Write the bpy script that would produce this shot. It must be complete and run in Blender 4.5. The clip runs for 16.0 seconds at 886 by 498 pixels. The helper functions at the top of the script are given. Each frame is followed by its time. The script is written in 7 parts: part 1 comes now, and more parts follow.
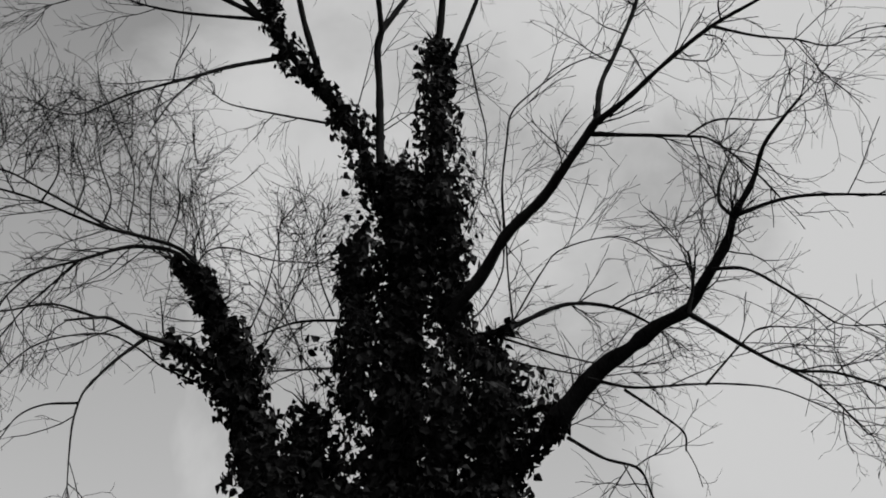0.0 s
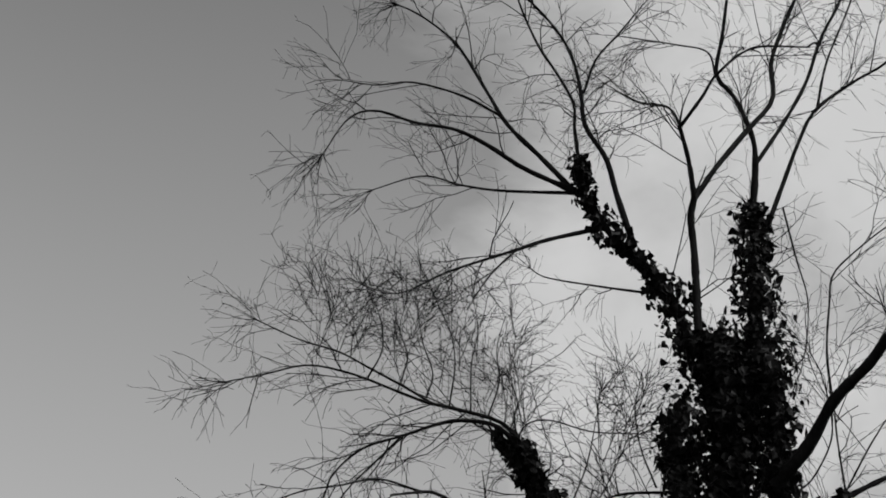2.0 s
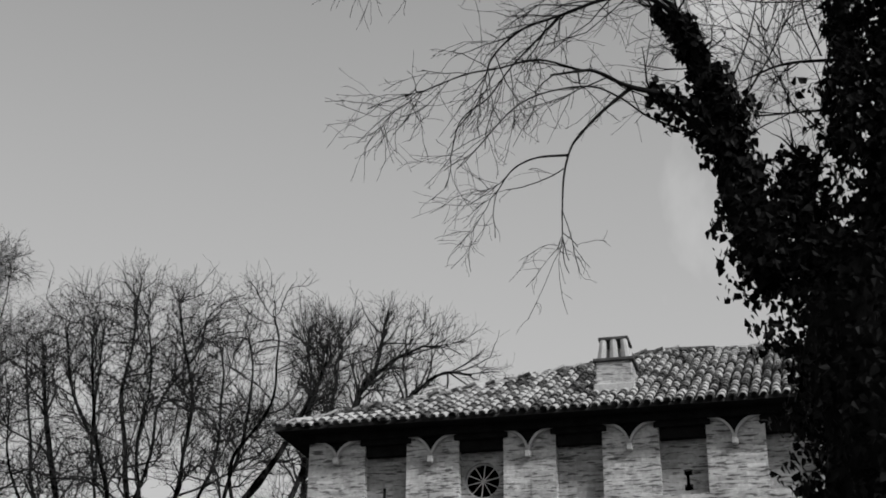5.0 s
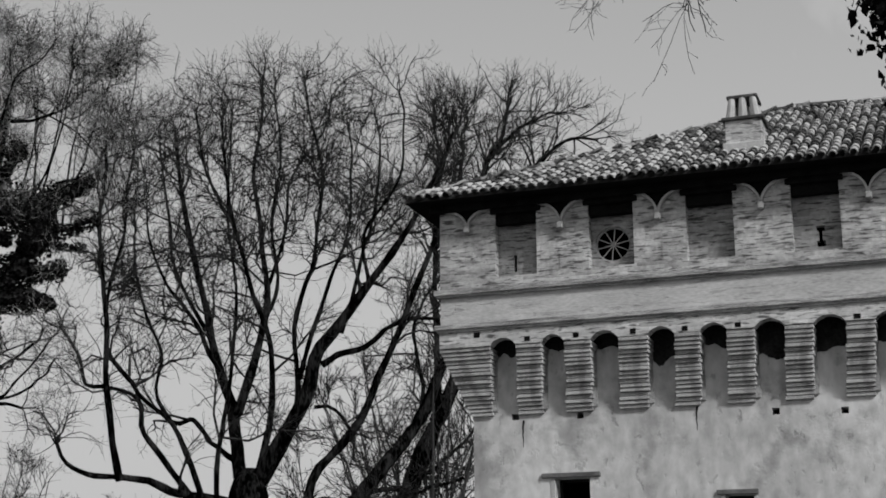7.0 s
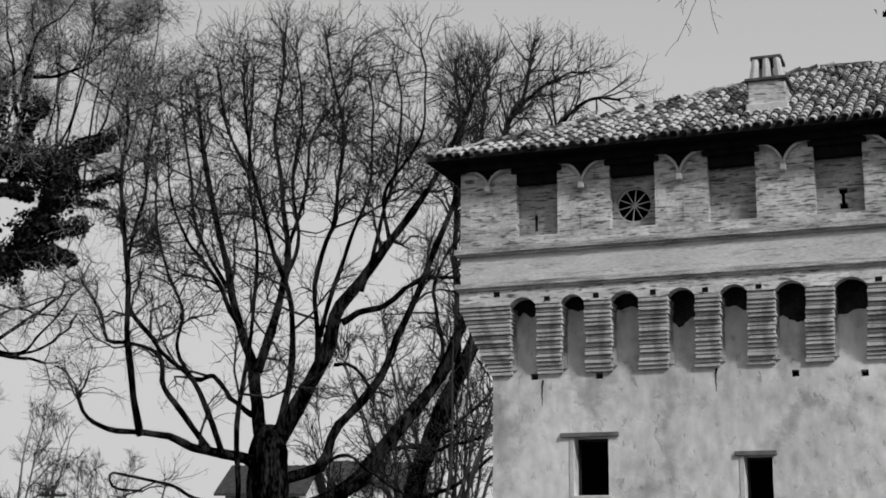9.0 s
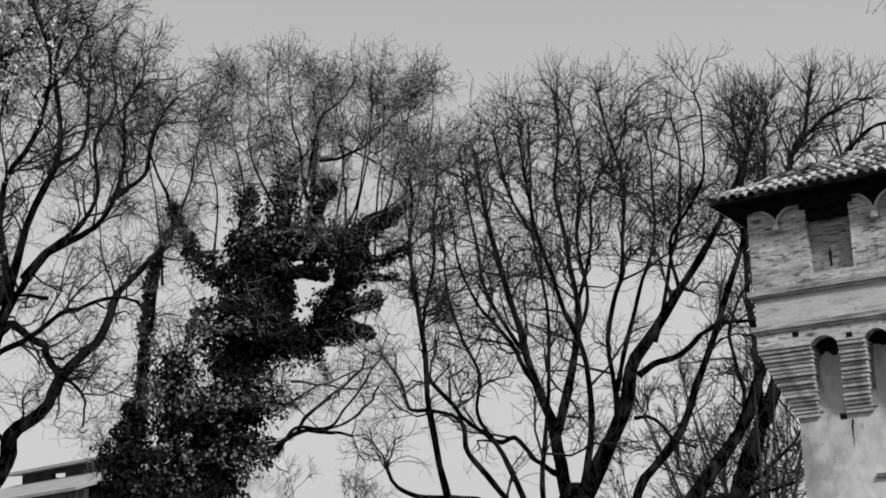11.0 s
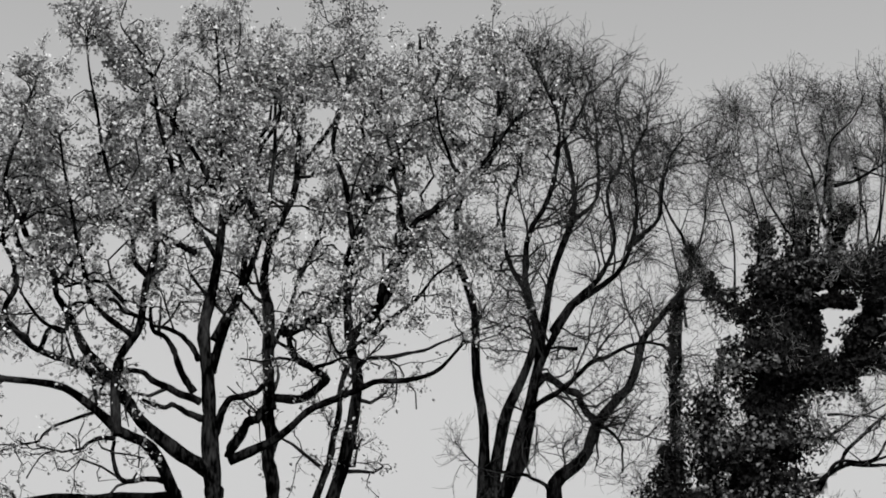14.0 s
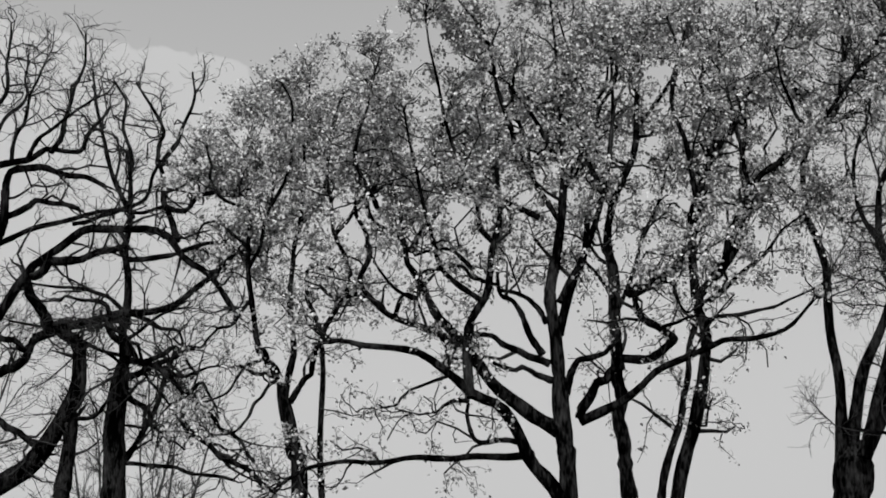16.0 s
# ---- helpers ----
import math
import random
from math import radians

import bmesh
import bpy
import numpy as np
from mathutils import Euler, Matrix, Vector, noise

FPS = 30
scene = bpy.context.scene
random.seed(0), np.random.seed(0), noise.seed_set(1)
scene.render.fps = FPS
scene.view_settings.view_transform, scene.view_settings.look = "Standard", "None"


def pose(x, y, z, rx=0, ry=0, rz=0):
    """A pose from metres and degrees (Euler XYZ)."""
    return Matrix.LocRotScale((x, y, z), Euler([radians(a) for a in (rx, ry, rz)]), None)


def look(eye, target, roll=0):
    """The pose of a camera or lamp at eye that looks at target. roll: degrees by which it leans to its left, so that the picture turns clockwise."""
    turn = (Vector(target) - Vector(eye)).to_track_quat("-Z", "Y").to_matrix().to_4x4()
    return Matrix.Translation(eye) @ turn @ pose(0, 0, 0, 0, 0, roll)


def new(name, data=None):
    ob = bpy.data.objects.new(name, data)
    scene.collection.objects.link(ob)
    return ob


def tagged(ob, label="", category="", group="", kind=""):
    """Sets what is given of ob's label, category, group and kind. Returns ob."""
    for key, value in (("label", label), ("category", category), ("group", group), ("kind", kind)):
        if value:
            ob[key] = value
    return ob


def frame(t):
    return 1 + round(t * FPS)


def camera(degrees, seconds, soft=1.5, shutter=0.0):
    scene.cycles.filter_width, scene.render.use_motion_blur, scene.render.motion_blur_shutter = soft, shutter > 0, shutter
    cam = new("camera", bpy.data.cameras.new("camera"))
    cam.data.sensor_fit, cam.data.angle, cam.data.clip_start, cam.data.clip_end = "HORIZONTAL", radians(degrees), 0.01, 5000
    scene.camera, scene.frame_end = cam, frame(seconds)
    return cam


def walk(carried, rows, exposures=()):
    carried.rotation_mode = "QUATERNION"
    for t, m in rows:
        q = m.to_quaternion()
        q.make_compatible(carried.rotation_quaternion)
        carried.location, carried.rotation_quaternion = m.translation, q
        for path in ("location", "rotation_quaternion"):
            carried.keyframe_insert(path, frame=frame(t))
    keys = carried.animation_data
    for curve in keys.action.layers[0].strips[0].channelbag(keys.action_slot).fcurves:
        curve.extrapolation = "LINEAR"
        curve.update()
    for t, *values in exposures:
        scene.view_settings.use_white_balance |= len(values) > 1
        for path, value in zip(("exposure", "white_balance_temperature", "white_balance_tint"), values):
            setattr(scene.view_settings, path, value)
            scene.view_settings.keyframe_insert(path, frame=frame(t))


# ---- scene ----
cam = camera(33.3, 16.0, soft=1.8)
EYE = (0, 0, 1.6)
# seconds, heading (degrees to the right of +Y), pitch, roll: a hand-held pan from one standing point
PATH = [
    (0, 26.744, 32.494, -7.168),
    (0.5, 23.114, 34.584, -6.202),
    (1, 20.409, 37.087, -4.026),
    (1.5, 16.960, 40.044, -3.073),
    (2, 12.203, 39.901, -0.403),
    (2.5, 8.608, 37.503, 0.720),
    (3, 6.769, 35.347, 1.336),
    (3.5, 5.712, 31.802, 1.699),
    (4, 5.653, 28.529, 1.670),
    (4.5, 5.438, 25.716, 1.234),
    (4.7, 5.372, 24.989, 0.843),
    (6.8, 1.341, 15.319, 0.126),
    (7, 0.000, 14.849, -0.077),
    (7.5, -0.849, 14.737, 0.628),
    (8, 0.285, 13.212, 1.177),
    (8.2, 0.706, 13.000, 1.400),
    (10.3, -7.974, 14.811, -1.212),
    (10.5, -9.349, 15.104, -1.246),
    (11, -12.220, 15.513, -1.576),
    (11.5, -14.814, 15.616, -1.609),
    (12, -17.824, 16.146, -1.665),
    (12.5, -20.333, 16.692, -1.904),
    (13, -23.727, 17.013, -2.717),
    (13.5, -27.328, 17.309, -2.606),
    (14, -32.856, 17.567, -1.313),
    (14.5, -37.906, 17.500, -1.554),
    (15, -41.737, 17.177, -0.664),
    (15.5, -43.534, 16.772, -0.219),
    (16, -46.664, 16.167, 0.380),
]


def aim(heading, pitch, roll):
    return Matrix.Translation(EYE) @ pose(0, 0, 0, 0, 0, -heading) @ pose(0, 0, 0, 90 + pitch) @ pose(0, 0, 0, 0, 0, roll)


walk(cam, [(t, aim(h, p, r)) for t, h, p, r in PATH], exposures=[(0, 0.0), (4.0, -0.05), (7.0, -0.2), (7.5, -0.06), (8.2, 0.0), (10.5, 0.0), (12.5, 0.02), (14.0, 0.0), (16, -0.1)])

# ---- light: a bright, half-clouded spring sky, monochrome film stock ----
SUN_HEADING, SUN_HEIGHT = 141, 38


def build_world():
    w = bpy.data.worlds.new("sky")
    scene.world = w
    w.use_nodes = True
    n, l = w.node_tree.nodes, w.node_tree.links
    n.clear()
    out, bg = n.new("ShaderNodeOutputWorld"), n.new("ShaderNodeBackground")
    sky = n.new("ShaderNodeTexSky")
    sky.sky_type, sky.sun_disc = "NISHITA", False
    sky.sun_elevation, sky.sun_rotation = radians(SUN_HEIGHT), radians(SUN_HEADING)
    sky.dust_density, sky.air_density = 2.0, 1.0
    grey = n.new("ShaderNodeRGBToBW")
    l.new(sky.outputs[0], grey.inputs[0])
    co = n.new("ShaderNodeTexCoord")
    # high thin cloud
    no = n.new("ShaderNodeTexNoise")
    no.inputs["Scale"].default_value, no.inputs["Detail"].default_value, no.inputs["Roughness"].default_value = 2.6, 7, 0.52
    no.inputs["Distortion"].default_value = 0.4
    l.new(co.outputs["Generated"], no.inputs["Vector"])
    # more cloud towards the sun's side
    side = n.new("ShaderNodeVectorMath")
    side.operation = "DOT_PRODUCT"
    side.inputs[1].default_value = (0.9, 0.1, 0.35)
    l.new(co.outputs["Generated"], side.inputs[0])
    add = n.new("ShaderNodeMath")
    add.operation = "MULTIPLY_ADD"
    add.inputs[1].default_value = 1.0
    l.new(side.outputs["Value"], add.inputs[0])
    l.new(no.outputs["Fac"], add.inputs[2])
    ramp = n.new("ShaderNodeMapRange")
    ramp.interpolation_type = "SMOOTHSTEP"
    ramp.inputs["From Min"].default_value, ramp.inputs["From Max"].default_value = 0.87, 1.12
    l.new(add.outputs[0], ramp.inputs["Value"])
    # haze that whitens towards the horizon
    sep = n.new("ShaderNodeSeparateXYZ")
    l.new(co.outputs["Generated"], sep.inputs[0])
    low = n.new("ShaderNodeMapRange")
    low.inputs["From Min"].default_value, low.inputs["From Max"].default_value = 0.8, 0.1
    l.new(sep.outputs["Z"], low.inputs["Value"])
    # one heaped cloud with a crisp billowed top, far off: heading, height and radius of its heaps
    off = n.new("ShaderNodeTexNoise")
    off.inputs["Scale"].default_value, off.inputs["Detail"].default_value = 34, 3
    l.new(co.outputs["Generated"], off.inputs["Vector"])
    warp = n.new("ShaderNodeVectorMath")
    warp.operation = "MULTIPLY_ADD"
    warp.inputs[1].default_value = (0.02, 0.02, 0.02)
    l.new(off.outputs["Color"], warp.inputs[0])
    l.new(co.outputs["Generated"], warp.inputs[2])

    def billow(heading, height, radius, edge):
        h, e = radians(heading), radians(height)
        far = n.new("ShaderNodeVectorMath")
        far.operation = "DISTANCE"
        far.inputs[1].default_value = (math.sin(h) * math.cos(e) + 0.01, math.cos(h) * math.cos(e) + 0.01, math.sin(e) + 0.01)
        l.new(warp.outputs[0], far.inputs[0])
        out = n.new("ShaderNodeMapRange")
        out.interpolation_type = "SMOOTHSTEP"
        out.inputs["From Min"].default_value, out.inputs["From Max"].default_value = radius + edge, radius - edge
        l.new(far.outputs["Value"], out.inputs["Value"])
        return out

    heap = billow(14.37, 21.72, 0.01, 0.04)
    for ball in ((-56.41, 21.4, 0.0336, 0.003), (-58.28, 21.1, 0.0427, 0.003), (-60.0, 20.8, 0.045, 0.003), (-61.88, 20.13, 0.0629, 0.003), (-64.9, 19.07, 0.082, 0.003), (-57.66, 18.71, 0.0572, 0.003), (15.11, 23.88, 0.01, 0.09)):
        both = n.new("ShaderNodeMath")
        both.operation = "MAXIMUM"
        l.new(heap.outputs[0], both.inputs[0])
        l.new(billow(*ball).outputs[0], both.inputs[1])
        heap = both
    top = n.new("ShaderNodeMath")
    top.operation = "MAXIMUM"
    l.new(ramp.outputs[0], top.inputs[0])
    l.new(heap.outputs[0], top.inputs[1])
    more = n.new("ShaderNodeMath")
    more.operation = "MAXIMUM"
    l.new(top.outputs[0], more.inputs[0])
    l.new(low.outputs[0], more.inputs[1])
    mix = n.new("ShaderNodeMix")
    mix.data_type = "FLOAT"
    mix.inputs["B"].default_value = CLOUD
    l.new(more.outputs[0], mix.inputs["Factor"])
    l.new(grey.outputs[0], mix.inputs["A"])
    l.new(mix.outputs["Result"], bg.inputs["Color"])
    bg.inputs["Strength"].default_value = SKY
    l.new(bg.outputs[0], out.inputs[0])


SKY, CLOUD = 0.15, 4.05
build_world()
sun = new("sun", bpy.data.lights.new("sun", "SUN"))
sun.data.energy, sun.data.angle, sun.data.color = 3.6, radians(8), (1, 1, 1)
a, e = radians(SUN_HEADING), radians(SUN_HEIGHT)
sun.matrix_world = look((math.sin(a) * math.cos(e) * 60, math.cos(a) * math.cos(e) * 60, math.sin(e) * 60), (0, 0, 0))

# ---- materials (greys: the film is black and white) ----
def material(name, dark, light, rough=0.85, scale=6.0, fine=60.0, bump=0.3, spec=0.3, stretch=(1, 1, 1), island=0.0):
    m = bpy.data.materials.new(name)
    m.use_nodes = True
    n, l = m.node_tree.nodes, m.node_tree.links
    b = n["Principled BSDF"]
    co, mp = n.new("ShaderNodeTexCoord"), n.new("ShaderNodeMapping")
    mp.inputs["Scale"].default_value = stretch
    l.new(co.outputs["Object"], mp.inputs["Vector"])
    big, small = n.new("ShaderNodeTexNoise"), n.new("ShaderNodeTexNoise")
    big.inputs["Scale"].default_value, big.inputs["Detail"].default_value = scale, 6
    small.inputs["Scale"].default_value, small.inputs["Detail"].default_value = fine, 4
    l.new(mp.outputs[0], big.inputs["Vector"])
    l.new(mp.outputs[0], small.inputs["Vector"])
    mixed = n.new("ShaderNodeMath")
    mixed.operation = "MULTIPLY_ADD"
    mixed.inputs[1].default_value = 0.45
    l.new(small.outputs["Fac"], mixed.inputs[0])
    half = n.new("ShaderNodeMath")
    half.operation = "MULTIPLY"
    half.inputs[1].default_value = 0.55
    l.new(big.outputs["Fac"], half.inputs[0])
    l.new(half.outputs[0], mixed.inputs[2])
    value = mixed.outputs[0]
    if island:
        geo = n.new("ShaderNodeNewGeometry")
        obj = n.new("ShaderNodeObjectInfo")
        both = n.new("ShaderNodeMath")
        both.operation = "ADD"
        l.new(geo.outputs["Random Per Island"], both.inputs[0])
        l.new(obj.outputs["Random"], both.inputs[1])
        frac = n.new("ShaderNodeMath")
        frac.operation = "FRACT"
        l.new(both.outputs[0], frac.inputs[0])
        more = n.new("ShaderNodeMath")
        more.operation = "MULTIPLY_ADD"
        more.inputs[1].default_value = island
        l.new(frac.outputs[0], more.inputs[0])
        l.new(value, more.inputs[2])
        less = n.new("ShaderNodeMath")
        less.operation = "SUBTRACT"
        less.inputs[1].default_value = island / 2
        l.new(more.outputs[0], less.inputs[0])
        value = less.outputs[0]
    ramp = n.new("ShaderNodeValToRGB")
    ramp.color_ramp.elements[0].position, ramp.color_ramp.elements[1].position = 0.34, 0.66
    ramp.color_ramp.elements[0].color, ramp.color_ramp.elements[1].color = (dark, dark, dark, 1), (light, light, light, 1)
    l.new(value, ramp.inputs[0])
    l.new(ramp.outputs[0], b.inputs["Base Color"])
    b.inputs["Roughness"].default_value, b.inputs["Specular IOR Level"].default_value = rough, spec
    if bump:
        bp = n.new("ShaderNodeBump")
        bp.inputs["Strength"].default_value, bp.inputs["Distance"].default_value = bump, 0.02
        l.new(mixed.outputs[0], bp.inputs["Height"])
        l.new(bp.outputs[0], b.inputs["Normal"])
    return m


def brick_material(name, dark, light, mortar, patch=0.5):
    """Old courses of brick, weathered, with remains of lime wash."""
    m = material(name, dark, light, 0.9, 1.3, 14.0, 0.0, 0.2)
    n, l = m.node_tree.nodes, m.node_tree.links
    b = n["Principled BSDF"]
    stain = b.inputs["Base Color"].links[0].from_socket
    co, sep, com = n.new("ShaderNodeTexCoord"), n.new("ShaderNodeSeparateXYZ"), n.new("ShaderNodeCombineXYZ")
    l.new(co.outputs["Object"], sep.inputs[0])
    add = n.new("ShaderNodeMath")
    l.new(sep.outputs["X"], add.inputs[0])
    l.new(sep.outputs["Y"], add.inputs[1])
    l.new(add.outputs[0], com.inputs["X"])
    l.new(sep.outputs["Z"], com.inputs["Y"])
    wob = n.new("ShaderNodeTexNoise")
    wob.inputs["Scale"].default_value = 3.0
    l.new(co.outputs["Object"], wob.inputs["Vector"])
    sh = n.new("ShaderNodeVectorMath")
    sh.operation = "MULTIPLY_ADD"
    sh.inputs[1].default_value = (0.03, 0.03, 0)
    l.new(wob.outputs["Color"], sh.inputs[0])
    l.new(com.outputs[0], sh.inputs[2])
    br = n.new("ShaderNodeTexBrick")
    br.inputs["Scale"].default_value = 1.0
    br.inputs["Brick Width"].default_value, br.inputs["Row Height"].default_value = 0.31, 0.066
    br.inputs["Mortar Size"].default_value, br.inputs["Mortar Smooth"].default_value = 0.006, 0.6
    br.inputs["Bias"].default_value = 0.1
    br.inputs["Color1"].default_value, br.inputs["Color2"].default_value = (0.62, 0.62, 0.62, 1), (1.15, 1.15, 1.15, 1)
    br.inputs["Mortar"].default_value = (mortar, mortar, mortar, 1)
    l.new(sh.outputs[0], br.inputs["Vector"])
    mul = n.new("ShaderNodeMix")
    mul.data_type, mul.blend_type = "RGBA", "MULTIPLY"
    l.new(stain, mul.inputs["A"])
    l.new(br.outputs["Color"], mul.inputs["B"])
    pn = n.new("ShaderNodeTexNoise")
    pn.inputs["Scale"].default_value, pn.inputs["Detail"].default_value = 2.2, 8
    l.new(co.outputs["Object"], pn.inputs["Vector"])
    pr = n.new("ShaderNodeMapRange")
    pr.inputs["From Min"].default_value, pr.inputs["From Max"].default_value = 0.42, 0.62
    pr.inputs["To Min"].default_value, pr.inputs["To Max"].default_value = 1.0, 1 - patch
    l.new(pn.outputs["Fac"], pr.inputs["Value"])
    l.new(pr.outputs[0], mul.inputs["Factor"])
    # crumbled courses: long dark streaks
    mp = n.new("ShaderNodeMapping")
    mp.inputs["Scale"].default_value = (4.5, 4.5, 30.0)
    l.new(co.outputs["Object"], mp.inputs["Vector"])
    sn = n.new("ShaderNodeTexNoise")
    sn.inputs["Scale"].default_value, sn.inputs["Detail"].default_value = 1.0, 5
    l.new(mp.outputs[0], sn.inputs["Vector"])
    sr = n.new("ShaderNodeMapRange")
    sr.inputs["From Min"].default_value, sr.inputs["From Max"].default_value = 0.37, 0.45
    sr.inputs["To Min"].default_value, sr.inputs["To Max"].default_value = 0.25, 1.0
    l.new(sn.outputs["Fac"], sr.inputs["Value"])
    worn = n.new("ShaderNodeMix")
    worn.data_type, worn.blend_type = "RGBA", "MULTIPLY"
    worn.inputs["Factor"].default_value = 1.0
    l.new(mul.outputs["Result"], worn.inputs["A"])
    l.new(sr.outputs[0], worn.inputs["B"])
    l.new(worn.outputs["Result"], b.inputs["Base Color"])
    bp = n.new("ShaderNodeBump")
    bp.inputs["Strength"].default_value, bp.inputs["Distance"].default_value = 0.5, 0.015
    bp.invert = True
    l.new(br.outputs["Fac"], bp.inputs["Height"])
    l.new(bp.outputs[0], b.inputs["Normal"])
    return m


def weathered(m, scale, low, high, dark, stretch=(1, 1, 1)):
    """Lays flaked patches with crisp edges over a material."""
    n, l = m.node_tree.nodes, m.node_tree.links
    b = n["Principled BSDF"]
    base = b.inputs["Base Color"].links[0].from_socket
    co, mp, no = n.new("ShaderNodeTexCoord"), n.new("ShaderNodeMapping"), n.new("ShaderNodeTexNoise")
    mp.inputs["Scale"].default_value = stretch
    mp.inputs["Location"].default_value = (scale, scale * 2, 0)
    l.new(co.outputs["Object"], mp.inputs["Vector"])
    l.new(mp.outputs[0], no.inputs["Vector"])
    no.inputs["Scale"].default_value, no.inputs["Detail"].default_value, no.inputs["Roughness"].default_value = scale, 9, 0.62
    r = n.new("ShaderNodeMapRange")
    r.inputs["From Min"].default_value, r.inputs["From Max"].default_value = low, high
    r.inputs["To Min"].default_value, r.inputs["To Max"].default_value = dark, 1.0
    l.new(no.outputs["Fac"], r.inputs["Value"])
    mul = n.new("ShaderNodeMix")
    mul.data_type, mul.blend_type = "RGBA", "MULTIPLY"
    mul.inputs["Factor"].default_value = 1.0
    l.new(base, mul.inputs["A"])
    l.new(r.outputs[0], mul.inputs["B"])
    l.new(mul.outputs["Result"], b.inputs["Base Color"])
    bp = n.new("ShaderNodeBump")
    bp.inputs["Strength"].default_value, bp.inputs["Distance"].default_value = 0.6, 0.03
    l.new(r.outputs[0], bp.inputs["Height"])
    if b.inputs["Normal"].links:
        l.new(b.inputs["Normal"].links[0].from_socket, bp.inputs["Normal"])
    l.new(bp.outputs[0], b.inputs["Normal"])
    return m


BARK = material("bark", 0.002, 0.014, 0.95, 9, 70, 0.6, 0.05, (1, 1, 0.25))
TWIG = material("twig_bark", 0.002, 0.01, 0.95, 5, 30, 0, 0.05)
RIDGED_BARK = material("ridged_bark", 0.0005, 0.036, 0.95, 3, 16, 0.8, 0.0, (1, 1, 0.3))
FINE_TWIG = material("fine_twig_bark", 0.003, 0.07, 0.9, 3, 20, 0, 0.1)
# sunlit tone of the far ivy, light put into colour; FAR_IVY is near-black
LIT_IVY = material("lit_ivy_leaf", 0.006, 0.15, 0.5, 1.2, 8, 0, 0.15, island=0.8)
for m, lo, hi in ((RIDGED_BARK, 0.47, 0.68), (FINE_TWIG, 0.4, 0.7)):
    for node in m.node_tree.nodes:
        if node.type == "VALTORGB":
            node.color_ramp.elements[0].position, node.color_ramp.elements[1].position = lo, hi
BRANCH = material("branch_bark", 0.001, 0.04, 0.9, 3, 18, 0, 0.05, (1, 1, 0.4))
PALE_TWIG = material("pale_twig_bark", 0.05, 0.4, 0.9, 2, 12, 0, 0.1)
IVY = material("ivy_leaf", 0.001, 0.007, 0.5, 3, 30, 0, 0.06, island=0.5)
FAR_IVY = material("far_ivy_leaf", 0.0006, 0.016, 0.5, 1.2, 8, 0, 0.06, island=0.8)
OAK_LEAF = material("dry_oak_leaf", 0.18, 0.62, 0.7, 2, 20, 0, 0.3, island=0.7)
BRICK = brick_material("old_brick", 0.3, 0.58, 0.8, 0.55)
PALE_BRICK = brick_material("lime_washed_brick", 0.38, 0.62, 0.8, 0.7)
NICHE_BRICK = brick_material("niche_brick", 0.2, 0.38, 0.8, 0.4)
COURSE = material("corbel_brick", 0.2, 0.46, 0.9, 3, 40, 0.5, 0.2, island=0.06)
PLASTER = material("stained_plaster", 0.32, 0.68, 0.95, 0.5, 5.0, 0.6, 0.15, (1, 1, 0.6))
weathered(BRICK, 2.6, 0.38, 0.46, 0.7, (1, 1, 2.5))
weathered(COURSE, 5.0, 0.4, 0.5, 0.65)
weathered(PLASTER, 1.3, 0.36, 0.5, 0.7)
weathered(PLASTER, 5.0, 0.36, 0.42, 0.75, (1, 1, 0.6))
MOULD = material("plaster_moulding", 0.3, 0.48, 0.9, 4, 30, 0.3, 0.2)
STRING = material("weathered_string_course", 0.1, 0.56, 0.9, 3, 30, 0.4, 0.2, (0.5, 1, 4))
weathered(STRING, 2.4, 0.42, 0.5, 0.7, (1, 1, 12))
TILE = material("roof_tile", 0.035, 0.38, 0.85, 6, 40, 0.3, 0.25, island=0.55)
# shade between the tile columns is put into this dark bed; far roofs share it
DARK_ROOF = material("dark_roof", 0.02, 0.06, 0.95, 5, 30, 0.4, 0.1)
# near-black: paints the shade under the eaves, in niche tops and holes
SHADE_BLACK = material("shade_black", 0.003, 0.012, 0.95, 4, 30, 0, 0.05)
WOOD = material("old_timber", 0.008, 0.025, 0.9, 4, 50, 0.4, 0.2)
SHADE_SOOT = material("shade_soot", 0.005, 0.035, 0.95, 4, 20, 0.3, 0.1)
DARK = material("dark_interior", 0.02, 0.03, 0.95, 2, 20, 0, 0.1)
GREY_WOOD = material("grey_timber", 0.06, 0.16, 0.9, 4, 50, 0.4, 0.2)
BAND = material("limewashed_band", 0.3, 0.54, 0.92, 1.3, 18, 0.4, 0.2, (0.6, 1, 2.2))
weathered(BAND, 3.0, 0.36, 0.44, 0.75, (1, 1, 5))
SOOTY = material("sooty_stone", 0.03, 0.1, 0.9, 6, 40, 0.4, 0.1)
IRON = material("window_bars", 0.25, 0.4, 0.6, 5, 40, 0, 0.4)
GRASS = material("meadow", 0.05, 0.12, 0.95, 0.5, 9, 0.6, 0.1)
HOUSE_WALL = material("house_plaster", 0.4, 0.6, 0.9, 1.5, 12, 0.2, 0.2)
SHEET = material("sheet_cladding", 0.25, 0.4, 0.6, 1, 10, 0.1, 0.3)


